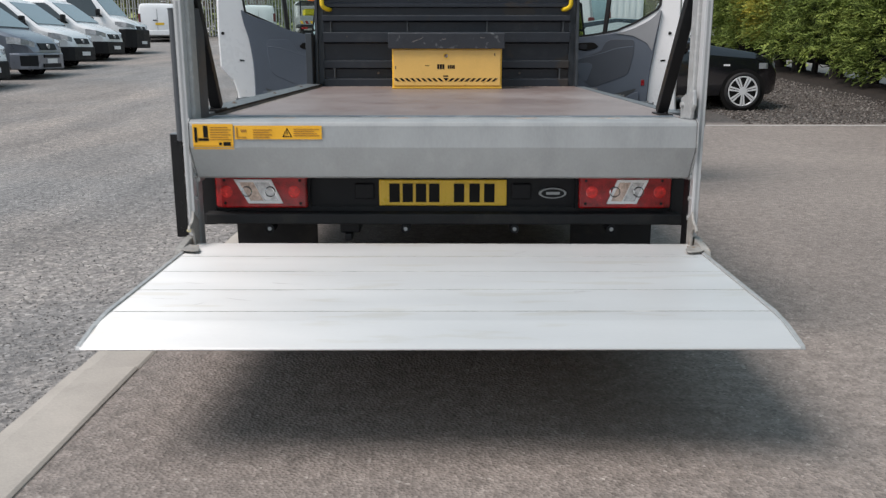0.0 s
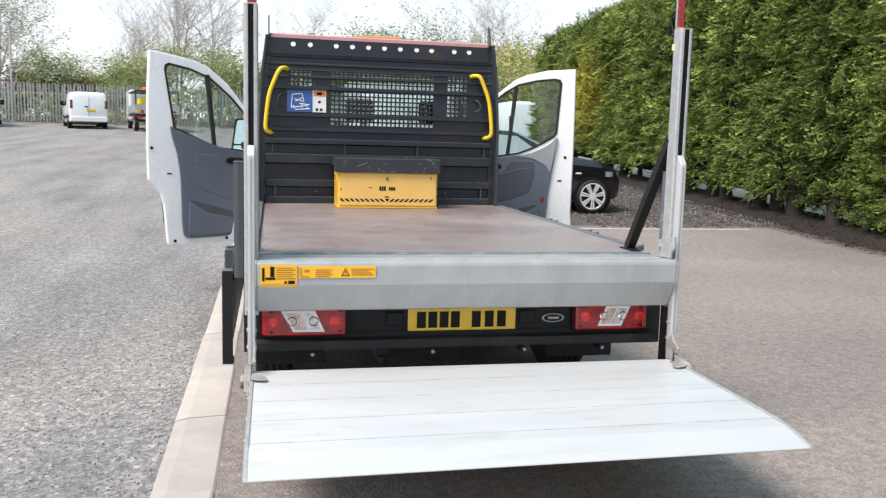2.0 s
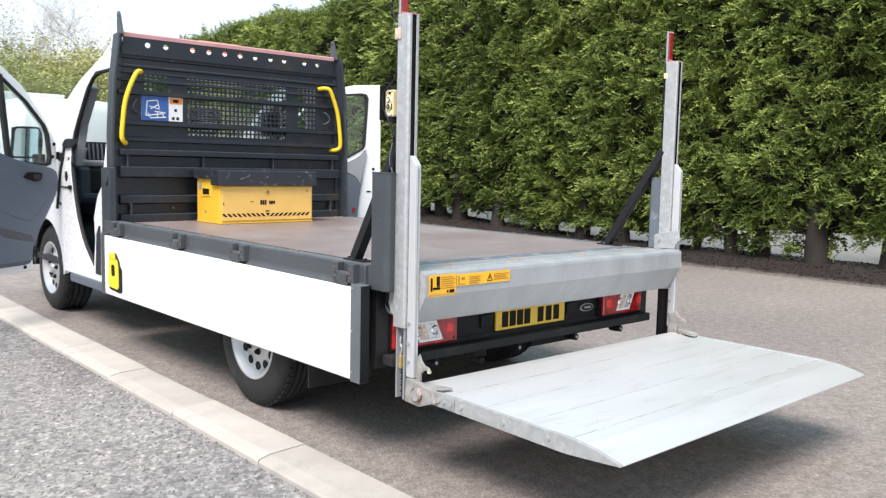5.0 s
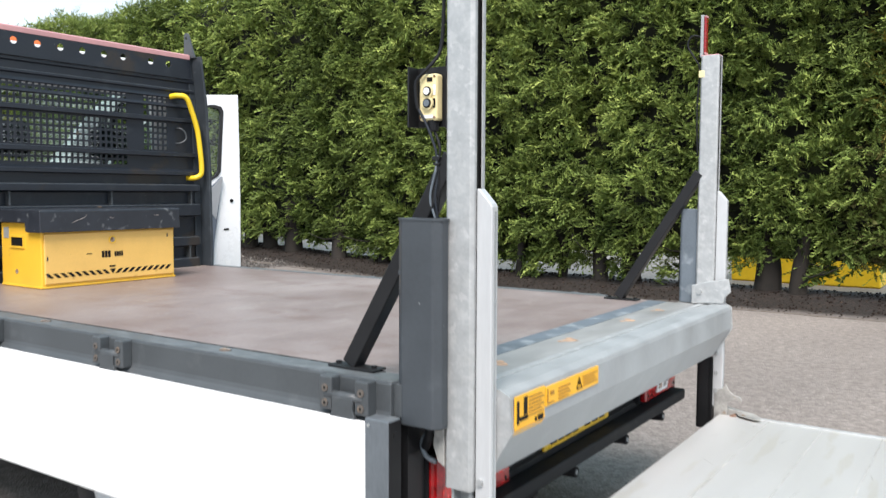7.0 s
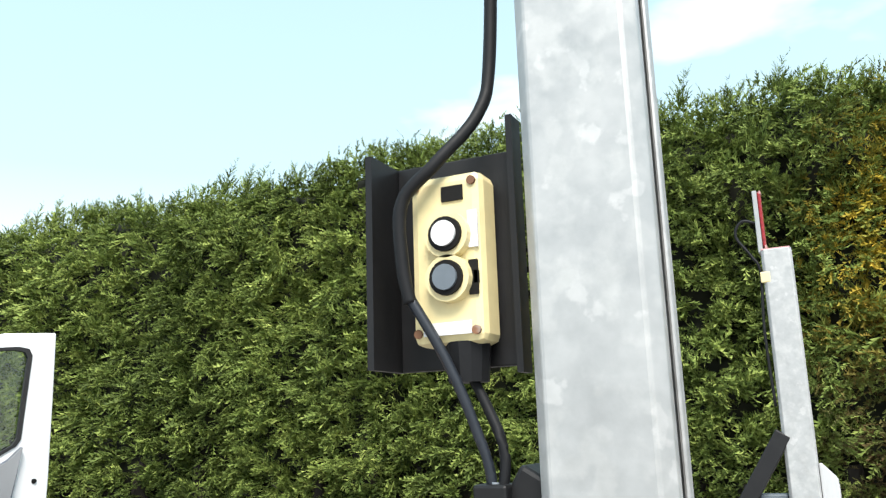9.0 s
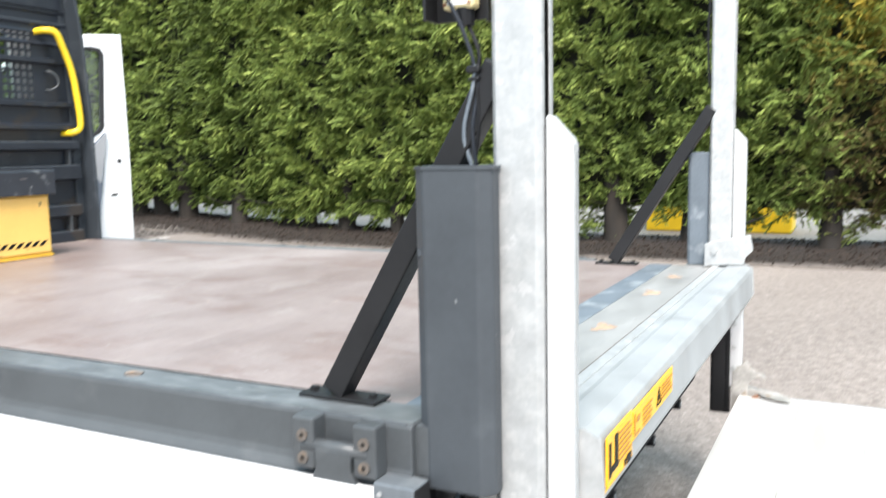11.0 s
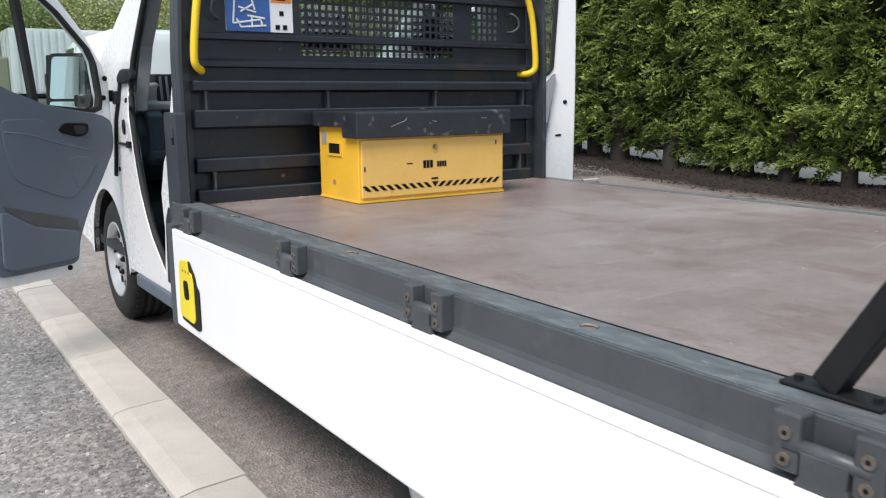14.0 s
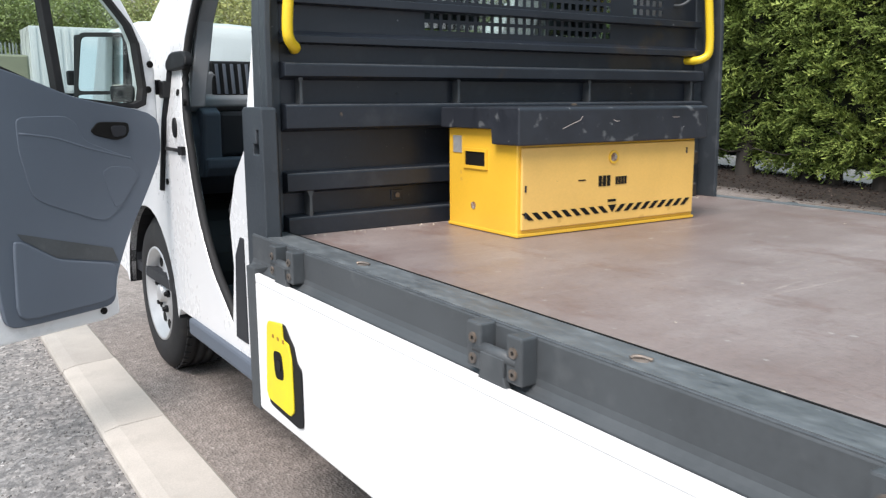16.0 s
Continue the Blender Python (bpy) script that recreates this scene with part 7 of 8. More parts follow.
    housing = part("door_mirror", prism(bmesh.new(), [(-0.11, -0.10), (-0.05, -0.125), (0.0, -0.118), (0.010, -0.105), (0.010, 0.105), (0.0, 0.118), (-0.05, 0.115), (-0.12, 0.03)], "z", 1.25, 1.585, MR), PLASTIC, door, "black door mirror", 0.014)
    pane, low = soft([(-0.094, 1.338), (0.098, 1.338), (0.098, 1.572), (-0.080, 1.572)], 4, 0.12), soft([(-0.092, 1.262), (0.096, 1.262), (0.098, 1.325), (-0.094, 1.325)], 4, 0.15)
    part("mirror_frame", plate(bmesh.new(), soft([(-0.108, 1.247), (0.108, 1.247), (0.112, 1.588), (-0.095, 1.588)], 4, 0.14), [pane, low], "x", 0.006, 0.022, MR), PLASTIC, housing)
    part("mirror_glass", prism(bmesh.new(), pane, "x", 0.011, 0.0165, MR), MIRROR, housing)
    part("mirror_glass", prism(bmesh.new(), low, "x", 0.011, 0.0160, MR), MIRROR, housing)
    part("mirror_arm", box(bmesh.new(), 0.09, 0.15, -0.15, -0.05, 1.27, 1.34, D), PLASTIC, door, "", 0.015)

# ---- tool chest on the load floor ----
chest = thing("tool_chest", "yellow steel tool chest with dark lid on the load floor", "tool chest", (0, 6.13, 0.862))
M0 = Matrix.Translation((0, -6.13, -0.862))


def cpart(name, bm, mt, parent, label="", bevel=0.0, smooth=False):
    bmesh.ops.transform(bm, matrix=M0, verts=bm.verts)
    return part(name, bm, mt, parent, label, bevel, smooth)


cbody = cpart("body", boxes((-0.382, 0.395, 6.138, 6.500, 0.866, 1.185)), YELLOW, chest, "yellow painted steel body", 0.004)
cpart("front_panel", boxes((-0.370, 0.385, 6.128, 6.138, 0.885, 1.132)), YELLOW_SKY, chest, "front panel, paler from a painted sky sheen", 0.003)
cpart("base_flange", boxes((-0.385, 0.398, 6.132, 6.503, 0.864, 0.874)), YELLOW, chest, "", 0.002)
cpart("lid", prism(bmesh.new(), [(6.102, 1.140), (6.102, 1.243), (6.108, 1.25), (6.51, 1.25), (6.515, 1.243), (6.515, 1.185), (6.24, 1.185), (6.235, 1.140)], "x", -0.405, 0.412), LID, chest, "scuffed dark lid", 0.004)
cpart("side_label", boxes((-0.3845, -0.382, 6.425, 6.472, 1.105, 1.16)), GALV, chest)
grip = cpart("grip_recess", boxes((-0.3845, -0.380, 6.29, 6.405, 1.065, 1.115)), INK, chest)
cpart("grip_frame", plate(bmesh.new(), [(6.283, 1.058), (6.412, 1.058), (6.412, 1.122), (6.283, 1.122)], [[(6.293, 1.068), (6.402, 1.068), (6.402, 1.112), (6.293, 1.112)]], "x", -0.388, -0.381), YELLOW, chest)
cpart("key_hole", rod(bmesh.new(), (-0.3845, 6.36, 0.94), (-0.38, 6.36, 0.94), 0.012, 12), RUST, chest)
cpart("lock_cup", lathe(bmesh.new(), [(0, 0.014), (0, 0.021), (0.006, 0.021)], 20, Matrix.Translation((0.0, 6.124, 1.091)) @ pose(0, 0, 0, 0, 0, 90)), YELLOW, chest)
cpart("lock", rod(bmesh.new(), (0, 6.125, 1.091), (0, 6.13, 1.091), 0.014, 16), RUST, chest)
for k in range(19):
    x = -0.348 + k * 0.0385
    if abs(x) < 0.02:
        continue
    d = -0.013 if x < 0 else 0.013
    cpart("hazard_stripe", prism(bmesh.new(), [(x - 0.010 - d, 0.914), (x + 0.010 - d, 0.914), (x + 0.010 + d, 0.937), (x - 0.010 + d, 0.937)], "y", 6.1265, 6.129), INK, chest)
cpart("arrow_mark", prism(bmesh.new(), [(-0.018, 0.938), (0.018, 0.938), (0.0, 0.914)], "y", 6.1262, 6.129), INK, chest)
for b in [*[(x, x + 0.014, 6.1262, 6.129, 1.0, 1.034) for x in (-0.062, -0.044, -0.026)], *[(x, x + 0.010, 6.1262, 6.129, 1.003, 1.028) for x in (0.012, 0.025, 0.038, 0.051)], (-0.02, 0.015, 6.1262, 6.129, 0.948, 0.956)]:
    cpart("name_bar", boxes(b), INK, chest)
cpart("scratch", boxes((-0.148, -0.118, 6.1262, 6.129, 1.022, 1.026)), INK, chest)
for x, z in ((-0.36, 1.0), (-0.36, 0.92), (0.34, 1.09)):
    cpart("chip", boxes((x, x + 0.006, 6.1262, 6.129, z, z + 0.02)), LID, chest)

# pale scuffs on the lid's front
for pts in ([(-0.24, 1.185), (-0.20, 1.20), (-0.17, 1.21), (-0.16, 1.222)], [(-0.03, 1.21), (-0.02, 1.205), (-0.005, 1.205)], [(0.24, 1.215), (0.25, 1.213), (0.27, 1.214)]):
    cpart("scuff", tube(bmesh.new(), [(x, 6.1025, z) for x, z in pts], 0.0014, 5, 5), SCRAPE, chest)

# ---- parked vehicles ----
GREY_VAN = material("silver grey van paint", (0.20, 0.22, 0.26), 0.3, 0.5, tone=0.03, scale=3, fine=60, bump=0.01, coat=0.6, rough_var=0.05)
BLACK_CAR = material("black car paint", (0.006, 0.007, 0.011), 0.2, tone=0.05, scale=3, bump=0.0, coat=0.9, rough_var=0.05)
BLUE_VAN = material("pale blue van paint", (0.30, 0.42, 0.46), 0.3, tone=0.03, scale=3, bump=0.01, coat=0.6)
# Paler still: the sky's reflection is put into the glass colour.
CAR_GLASS = material("car glass with painted sky", (0.36, 0.40, 0.41), 0.05, tone=0.05, scale=2, bump=0.0, coat=1.0, rough_var=0.02)
TAIL = material("dull tail lamp", (0.14, 0.03, 0.03), 0.4, tone=0.1, bump=0.02)
ALLOY = material("bright alloy", (0.72, 0.73, 0.74), 0.4, 0.2, tone=0.05, scale=10, bump=0.02)
LAMP = material("head lamp glass", (0.42, 0.44, 0.46), 0.12, 0.3, tone=0.2, scale=18, bump=0.1, coat=0.8)


def hull(bm, stations, waist=1.0, lean=0.13):
    """A body drawn through rings: (along, bottom, top, half width)."""
    rings = []
    for x, zb, zt, hw in stations:
        top = hw - lean * max(0.0, zt - waist)
        half = [(hw * 0.55, zb), (hw * 0.96, zb + 0.02), (hw, zb + 0.14), (hw, min(waist, zt - 0.12)), (top + 0.01, zt - 0.10), (top - 0.06, zt - 0.02), (top * 0.55, zt)]
        ring = [(-a, b) for a, b in half] + [(a, b) for a, b in reversed(half)]
        rings.append([bm.verts.new((x, a, b)) for a, b in ring])
    n = len(rings[0])
    for a, b in zip(rings, rings[1:]):
        for k in range(n):
            bm.faces.new((a[k], a[(k + 1) % n], b[(k + 1) % n], b[k]))
    bm.faces.new(rings[0])
    bm.faces.new(rings[-1][::-1])
    return bm


def side_pane(bm, pts, s, hw, waist=1.0, lean=0.13, t=0.008):
    lo = [bm.verts.new((x, s * (hw - lean * max(0.0, z - waist) - 0.01), z)) for x, z in pts]
    hi = [bm.verts.new((x, s * (hw - lean * max(0.0, z - waist) + t), z)) for x, z in pts]
    bm.faces.new(lo)
    bm.faces.new(hi[::-1])
    for i in range(len(pts)):
        j = (i + 1) % len(pts)
        bm.faces.new((lo[i], lo[j], hi[j], hi[i]))
    return bm


def front_pane(bm, x0, z0, w0, x1, z1, w1, off=0.012):
    d = Vector((x1 - x0, 0, z1 - z0)).normalized()
    nrm = Vector((-d.z, 0, d.x))
    if nrm.z < 0:
        nrm = -nrm
    q = [Vector((x0, -w0, z0)), Vector((x0, w0, z0)), Vector((x1, w1, z1)), Vector((x1, -w1, z1))]
    lo = [bm.verts.new(p - nrm * 0.03) for p in q]
    hi = [bm.verts.new(p + nrm * off) for p in q]
    bm.faces.new(lo)
    bm.faces.new(hi[::-1])
    for i in range(4):
        bm.faces.new((lo[i], lo[(i + 1) % 4], hi[(i + 1) % 4], hi[i]))
    return bm


def wheels_for(parent, xs, hw, r, rim_mat, alloy=False, ratio=0.64):
    for x in xs:
        for s in (-1, 1):
            w = wheel_parts(parent, 0, 0, 0, 1, r, r * ratio, 0.21, rim_mat, 7 if alloy else 5, alloy)
            turn = pose(x, s * (hw - 0.115), r, 0, 0, 90 * s)
            for o in (w, *w.children):
                o.data.transform(turn)


def van(name, label, paint, at, rz, length=4.9, height=1.95, width=1.92, hood=1.12, group="parked vans", dark_nose=True):
    v = thing(name, label, "van", at, rz, group)
    L, hw = length / 2, width / 2
    xr, xb = L - 1.72, L - 0.80
    st = [(-L, 0.40, height - 0.22, hw - 0.07), (-L + 0.05, 0.34, height - 0.07, hw - 0.02), (-L + 0.3, 0.30, height, hw), (xr - 0.5, 0.28, height, hw), (xr - 0.1, 0.28, height - 0.03, hw), (xr + 0.06, 0.28, height - 0.10, hw), (xb, 0.28, hood + 0.05, hw), (L - 0.55, 0.26, hood - 0.03, hw - 0.01), (L - 0.28, 0.25, hood - 0.13, hw - 0.06), (L - 0.10, 0.25, hood - 0.27, hw - 0.15), (L - 0.02, 0.28, hood - 0.42, hw - 0.27), (L, 0.32, hood - 0.52, hw - 0.36)]
    body = part("body", hull(bmesh.new(), st), paint, v, "", 0.012, True)
    part("windscreen", front_pane(bmesh.new(), xr + 0.12, height - 0.16, hw - 0.22, xb - 0.05, hood + 0.10, hw - 0.11), SCREEN, v)
    for s in (-1, 1):
        part("door_window", side_pane(bmesh.new(), [(xr - 0.62, hood + 0.06), (xb - 0.24, hood + 0.03), (xb - 0.34, hood + 0.14), (xr + 0.06, height - 0.24), (xr - 0.06, height - 0.17), (xr - 0.62, height - 0.16)], s, hw), TINTED_SOLID, v)
        part("door_seam", side_pane(bmesh.new(), [(xr - 0.80, 0.42), (xr - 0.785, 0.42), (xr - 0.785, height - 0.14), (xr - 0.80, height - 0.14)], s, hw, t=0.004), INK, v)
        part("side_moulding", side_pane(bmesh.new(), [(-L + 0.2, 0.50), (L - 1.05, 0.50), (L - 1.05, 0.62), (-L + 0.2, 0.62)], s, hw, t=0.02), PLASTIC, v)
        part("head_light", side_lamp(L, hw, hood, s), LAMP, v)
        part("tail_light", boxes((-L - 0.012, -L + 0.06, s * (hw - 0.16), s * (hw - 0.045), 0.95, 1.35)), TAIL, v, "", 0.01)
        part("side_mirror", boxes((xb - 0.42, xb - 0.30, s * (hw - 0.01), s * (hw + 0.18), hood + 0.06, hood + 0.30)), PLASTIC, v, "", 0.03)
        for x in (L - 0.95, -L + 0.95):
            part("wheel_arch", rod(bmesh.new(), (x, s * (hw - 0.02), 0.34), (x, s * (hw + 0.006), 0.34), 0.385, 28), INK, v)
    wheels_for(v, (L - 0.95, -L + 0.95), hw + 0.012, 0.33, SILVER)
    half = [(L - 0.50, hw + 0.012), (L - 0.26, hw + 0.0), (L - 0.07, hw - 0.10), (L + 0.03, hw - 0.30), (L + 0.06, 0.0)]
    front = half + [(x, -y) for x, y in half[-2::-1]]
    part("bumper", prism(bmesh.new(), front + [(L - 0.48, -hw + 0.1), (L - 0.48, hw - 0.1)], "z", 0.22, 0.60 if height < 2.2 else 0.88), PLASTIC if dark_nose else paint, v, "", 0.03)
    if not dark_nose:
        for s in (-1, 1):
            part("bumper_insert", prism(bmesh.new(), [(x + 0.012, s * (y + 0.004)) for x, y in half[1:4]] + [(L - 0.12, s * (hw - 0.30))], "z", 0.30, 0.54), PLASTIC, v)
        part("bumper_insert", boxes((L - 0.05, L + 0.064, -0.45, 0.45, 0.26, 0.35), (L - 0.05, L + 0.064, -0.40, 0.40, 0.49, 0.56)), PLASTIC, v)
    part("grille", prism(bmesh.new(), [(L - 0.10, hood - 0.42), (L + 0.012, hood - 0.44), (L - 0.05, hood - 0.29), (L - 0.16, hood - 0.27)], "y", -0.42, 0.42), PLASTIC, v, "", 0.01)
    part("badge", rod(bmesh.new(), (L - 0.05, 0, hood - 0.36), (L + 0.005, 0, hood - 0.36), 0.06, 16), GALV_FLAT, v)
    part("number_plate", boxes((L + 0.055, L + 0.067, -0.26, 0.26, 0.36, 0.47)), STICKER_W, v)
    part("rear_bumper", boxes((-L - 0.06, -L + 0.12, -hw + 0.06, hw - 0.06, 0.34, 0.56)), PLASTIC if dark_nose else paint, v, "", 0.03)
    part("rear_plate", boxes((-L - 0.018, -L + 0.01, -0.30, 0.10, 0.82, 0.93)), PLATE_Y, v)
    part("rear_seam", boxes((-L - 0.012, -L + 0.01, -0.006, 0.006, 0.58, height - 0.28)), INK, v)
    part("rear_handle", boxes((-L - 0.03, -L + 0.01, 0.03, 0.20, 1.02, 1.07)), PLASTIC, v, "", 0.01)
    return v


def side_lamp(L, hw, hood, s):
    """A swept lamp round the corner of the nose, its top edge falling forward."""
    plan = [(L - 0.62, hw - 0.012, 0.0), (L - 0.40, hw - 0.012, 0.01), (L - 0.22, hw - 0.06, 0.04), (L - 0.085, hw - 0.18, 0.09), (L - 0.035, hw - 0.34, 0.13), (L - 0.16, hw - 0.34, 0.13), (L - 0.40, hw - 0.14, 0.02)]
    bm = bmesh.new()
    lo = [bm.verts.new((x, s * y, hood - 0.30 - d * 0.7)) for x, y, d in plan]
    hi = [bm.verts.new((x, s * y, hood - 0.14 - d)) for x, y, d in plan]
    bm.faces.new(lo[::-1])
    bm.faces.new(hi)
    for i in range(len(plan)):
        j = (i + 1) % len(plan)
        bm.faces.new((lo[i], lo[j], hi[j], hi[i]))
    return bm



TINTED_SOLID = material("tinted vehicle glass", (0.03, 0.04, 0.045), 0.06, tone=0.03, scale=2, bump=0.0, coat=1.0, rough_var=0.02)
ROW = ((-9.62, 17.9, WHITE, "white parked van with black bumper on the gravel", 4.9, 1.95, 1.12, True),
       (-9.87, 21.1, GREY_VAN, "silver-grey parked van on the gravel", 4.9, 1.95, 1.12, False),
       (-10.42, 24.4, WHITE, "white parked van with black bumper on the gravel", 4.9, 1.95, 1.12, True),
       (-10.92, 28.0, WHITE, "white parked van with black bumper on the gravel", 4.9, 1.95, 1.12, True),
       (-11.45, 32.0, WHITE, "long white high-roofed van with dark nose", 5.9, 2.5, 1.28, True))
for nose, y, paint, text, ln, ht, hd, dk in ROW:
    van("parked_van", text, paint, (nose - ln / 2, y, gz(nose - 2, y) - 0.02), 0, ln, ht, 1.95, hd, "row of parked vans", dk)
van("parked_van", "small white van parked by the fence", WHITE, (-10.05, 44.6, gz(-9, 43)), 107, 4.2, 1.75, 1.75, 1.08, "vans by the fence", False)
van("parked_van", "small white van parked by the fence", WHITE, (-14.75, 44.0, gz(-13, 42)), 104, 4.4, 1.85, 1.85, 1.08, "vans by the fence", False)
van("parked_van", "white van parked beyond the black car", WHITE, (9.05, 33.5, gz(7, 32)), 90, 4.9, 1.95, 1.92, 1.12, "vans beyond the car")
van("parked_van", "white van parked ahead of the flatbed", WHITE, (1.7, 18.0, gz(1.7, 17)), 90, 4.9, 1.97, 1.92, 1.12, "vans beyond the car")
van("parked_van", "pale blue van parked beyond the black car", BLUE_VAN, (4.6, 32.0, gz(4, 31)), 90, 4.9, 1.98, 1.92, 1.12, "vans beyond the car")

# black saloon
car = thing("saloon_car", "black saloon car with silver alloy wheels", "car", (3.24, 14.53, gz(3, 13.6)))
CW = 0.93
st = [(-2.44, 0.42, 0.92, 0.78), (-2.36, 0.30, 1.03, 0.86), (-1.75, 0.24, 1.10, CW), (-1.15, 0.22, 1.38, CW), (-0.55, 0.22, 1.46, CW), (0.05, 0.22, 1.43, CW), (0.80, 0.22, 1.06, CW), (1.62, 0.22, 0.93, CW), (1.90, 0.24, 0.82, 0.86), (2.04, 0.30, 0.68, 0.72)]
part("body", hull(bmesh.new(), st, 0.88, 0.42), BLACK_CAR, car, "", 0.01, True)
for s in (-1, 1):
    part("side_window", side_pane(bmesh.new(), [(-1.35, 0.95), (0.62, 0.95), (0.08, 1.33), (-0.55, 1.38), (-1.05, 1.30)], s, CW, 0.88, 0.42), CAR_GLASS, car)
    part("window_trim", side_pane(bmesh.new(), [(-1.4, 0.925), (0.66, 0.925), (0.64, 0.945), (-1.38, 0.945)], s, CW, 0.88, 0.42), CHROME, car)
    part("side_indicator", boxes((1.12, 1.22, s * (CW - 0.01), s * (CW + 0.006), 0.70, 0.73)), STICKER_W, car)
    part("head_light", prism(bmesh.new(), [(1.68, s * 0.925), (1.80, s * 0.905), (1.99, s * 0.76), (1.94, s * 0.62), (1.70, s * 0.80)], "z", 0.66, 0.75), LAMP, car)
    part("side_mirror", boxes((0.42, 0.57, s * (CW - 0.05), s * (CW + 0.14), 0.95, 1.08)), BLACK_CAR, car, "", 0.03)
    for x in (1.45, -1.45):
        part("wheel_arch", rod(bmesh.new(), (x, s * (CW - 0.05), 0.311), (x, s * (CW + 0.004), 0.311), 0.35, 28), INK, car)
wheels_for(car, (1.45, -1.45), CW + 0.035, 0.311, ALLOY, True, 0.75)
part("windscreen", front_pane(bmesh.new(), 0.12, 1.395, 0.60, 0.76, 1.08, 0.74), CAR_GLASS, car)

# small tipper by the fence
tip = thing("tipper_truck", "small works truck with yellow load and striped tailboard", "truck", (-6.35, 42.0, gz(-6.9, 42.0)), 14)
part("bed", boxes((-1.0, 1.0, -1.0, 2.2, 0.72, 0.85)), HEAD, tip, "", 0.01)
part("tailboard", boxes((-1.0, 1.0, -1.03, -1.0, 0.80, 1.22)), GALV_FLAT, tip, "", 0.01)
for k in range(8):
    part("stripe", prism(bmesh.new(), [(-0.95 + 0.24 * k, 0.84), (-0.83 + 0.24 * k, 0.84), (-0.89 + 0.24 * k, 0.98), (-1.01 + 0.24 * k, 0.98)], "y", -1.045, -1.03), RED_BRIGHT if k % 2 else YELLOW, tip)
for s in (-1, 1):
    part("side_board", boxes((s * 0.97, s * 1.0, -1.0, 2.2, 0.85, 1.22)), GALV_FLAT, tip)
    part("tail_light", boxes((s * 0.65, s * 0.95, -1.06, -1.0, 0.60, 0.70)), RED, tip)
    part("ladder_post", boxes((s * 0.92, s * 0.98, -0.95, -0.88, 1.22, 1.85)), HEAD, tip)
part("load", boxes((-0.75, 0.75, -0.7, 0.6, 1.22, 1.55)), LATCH_Y, tip, "", 0.06)
part("rack", boxes((-0.98, 0.98, -0.96, 2.2, 1.83, 1.89)), HEAD, tip)
part("cab", boxes((-0.95, 0.95, 2.35, 4.0, 0.5, 2.05)), WHITE, tip, "", 0.12)
part("beacon", boxes((-0.3, 0.3, 2.6, 2.8, 2.05, 2.22)), ORANGE, tip, "", 0.04)
part("under_bar", boxes((-0.9, 0.9, -0.95, -0.85, 0.42, 0.55)), BLACK, tip)
part("number_plate", boxes((-0.26, 0.26, -1.05, -1.02, 0.60, 0.71)), PLATE_Y, tip)
for s in (-1, 1):
    for y in (0.1, 3.3):
        wheel_parts(tip, s * 0.85, y, 0.34, s, 0.34, 0.21, 0.22, SILVER)

# containers
cont = thing("container", "white steel storage container by the fence", "container", (5.46, 39.0, gz(5.6, 39)))
part("shell", boxes((-3.0, 3.0, -1.2, 1.2, 0.12, 2.5)), WHITE, cont, "", 0.02)
for k in range(22):
    part("rib", boxes((-2.9 + 0.27 * k, -2.77 + 0.27 * k, -1.23, -1.2, 0.2, 2.42)), WHITE, cont)
part("skid", boxes((-2.9, 2.9, -1.1, 1.1, 0.0, 0.12)), HEAD, cont)
TANK = material("faded olive paint", (0.27, 0.27, 0.19), 0.7, tone=0.1, scale=2, bump=0.1)
tank = thing("storage_tank", "faded olive storage tank beside the container", "tank", (0.53, 34.2, gz(2, 34.2)))
part("shell", boxes((-1.3, 1.3, -0.7, 0.7, 0.1, 1.5)), TANK, tank, "", 0.06)
part("foot", boxes((-1.2, 1.2, -0.6, 0.6, 0.0, 0.1)), HEAD, tank)

# ---- palisade fence ----
FENCE = material("weathered steel palisade", (0.30, 0.31, 0.30), 0.7, 0.2, tone=0.12, scale=4, bump=0.05, random=0.4)
fence = thing("fence", "grey steel palisade fence along the yard's end", "fence")
fence["kind"] = "structure"
FY, FH = 47.5, 2.05
pb = prism(bmesh.new(), [(-0.034, 0.0), (0.034, 0.0), (0.034, FH - 0.12), (0.012, FH), (0.0, FH - 0.05), (-0.012, FH), (-0.034, FH - 0.12)], "y", -0.012, 0.012)
pale_mesh = bpy.data.meshes.new("pale")
bmesh.ops.recalc_face_normals(pb, faces=pb.faces)
pb.to_mesh(pale_mesh)
pb.free()
pale_mesh.materials.append(FENCE)
rf = random.Random(2)
g_f = slope(FY)
for k in range(262):
    ob = new("pale", pale_mesh)
    ob.parent = fence
    ob.matrix_basis = pose(-28 + 0.155 * k, FY, g_f + 0.03, 0, rf.uniform(-0.8, 0.8), 0)
for z in (0.35, 1.5):
    part("rail", boxes((-28.2, 13.0, FY + 0.014, FY + 0.06, g_f + z, g_f + z + 0.05)), FENCE, fence)
for k in range(16):
    part("post", boxes((-28.1 + 2.72 * k, -28.0 + 2.72 * k, FY + 0.06, FY + 0.12, g_f - 0.1, g_f + 1.8)), FENCE, fence)
pole = thing("lamp_post", "slim pale lamp post behind the fence", "lamp post", (-14.6, 49.0, slope(49.0)))
part("pole", rod(bmesh.new(), (0, 0, -0.1), (0, 0, 5.2), 0.07, 12, 0.05), GALV, pole)
part("lantern", boxes((-0.12, 0.12, -0.25, 0.1, 5.15, 5.27)), GALV, pole, "", 0.02)

# ---- trees beyond the fence ----
# Green and yellow leaves lightened: distance haze put into their colours.
LEAF_GREEN_HAZED = leaf_material("spring leaves", (0.19, 0.23, 0.09), (0.33, 0.38, 0.15), (0.47, 0.51, 0.23))
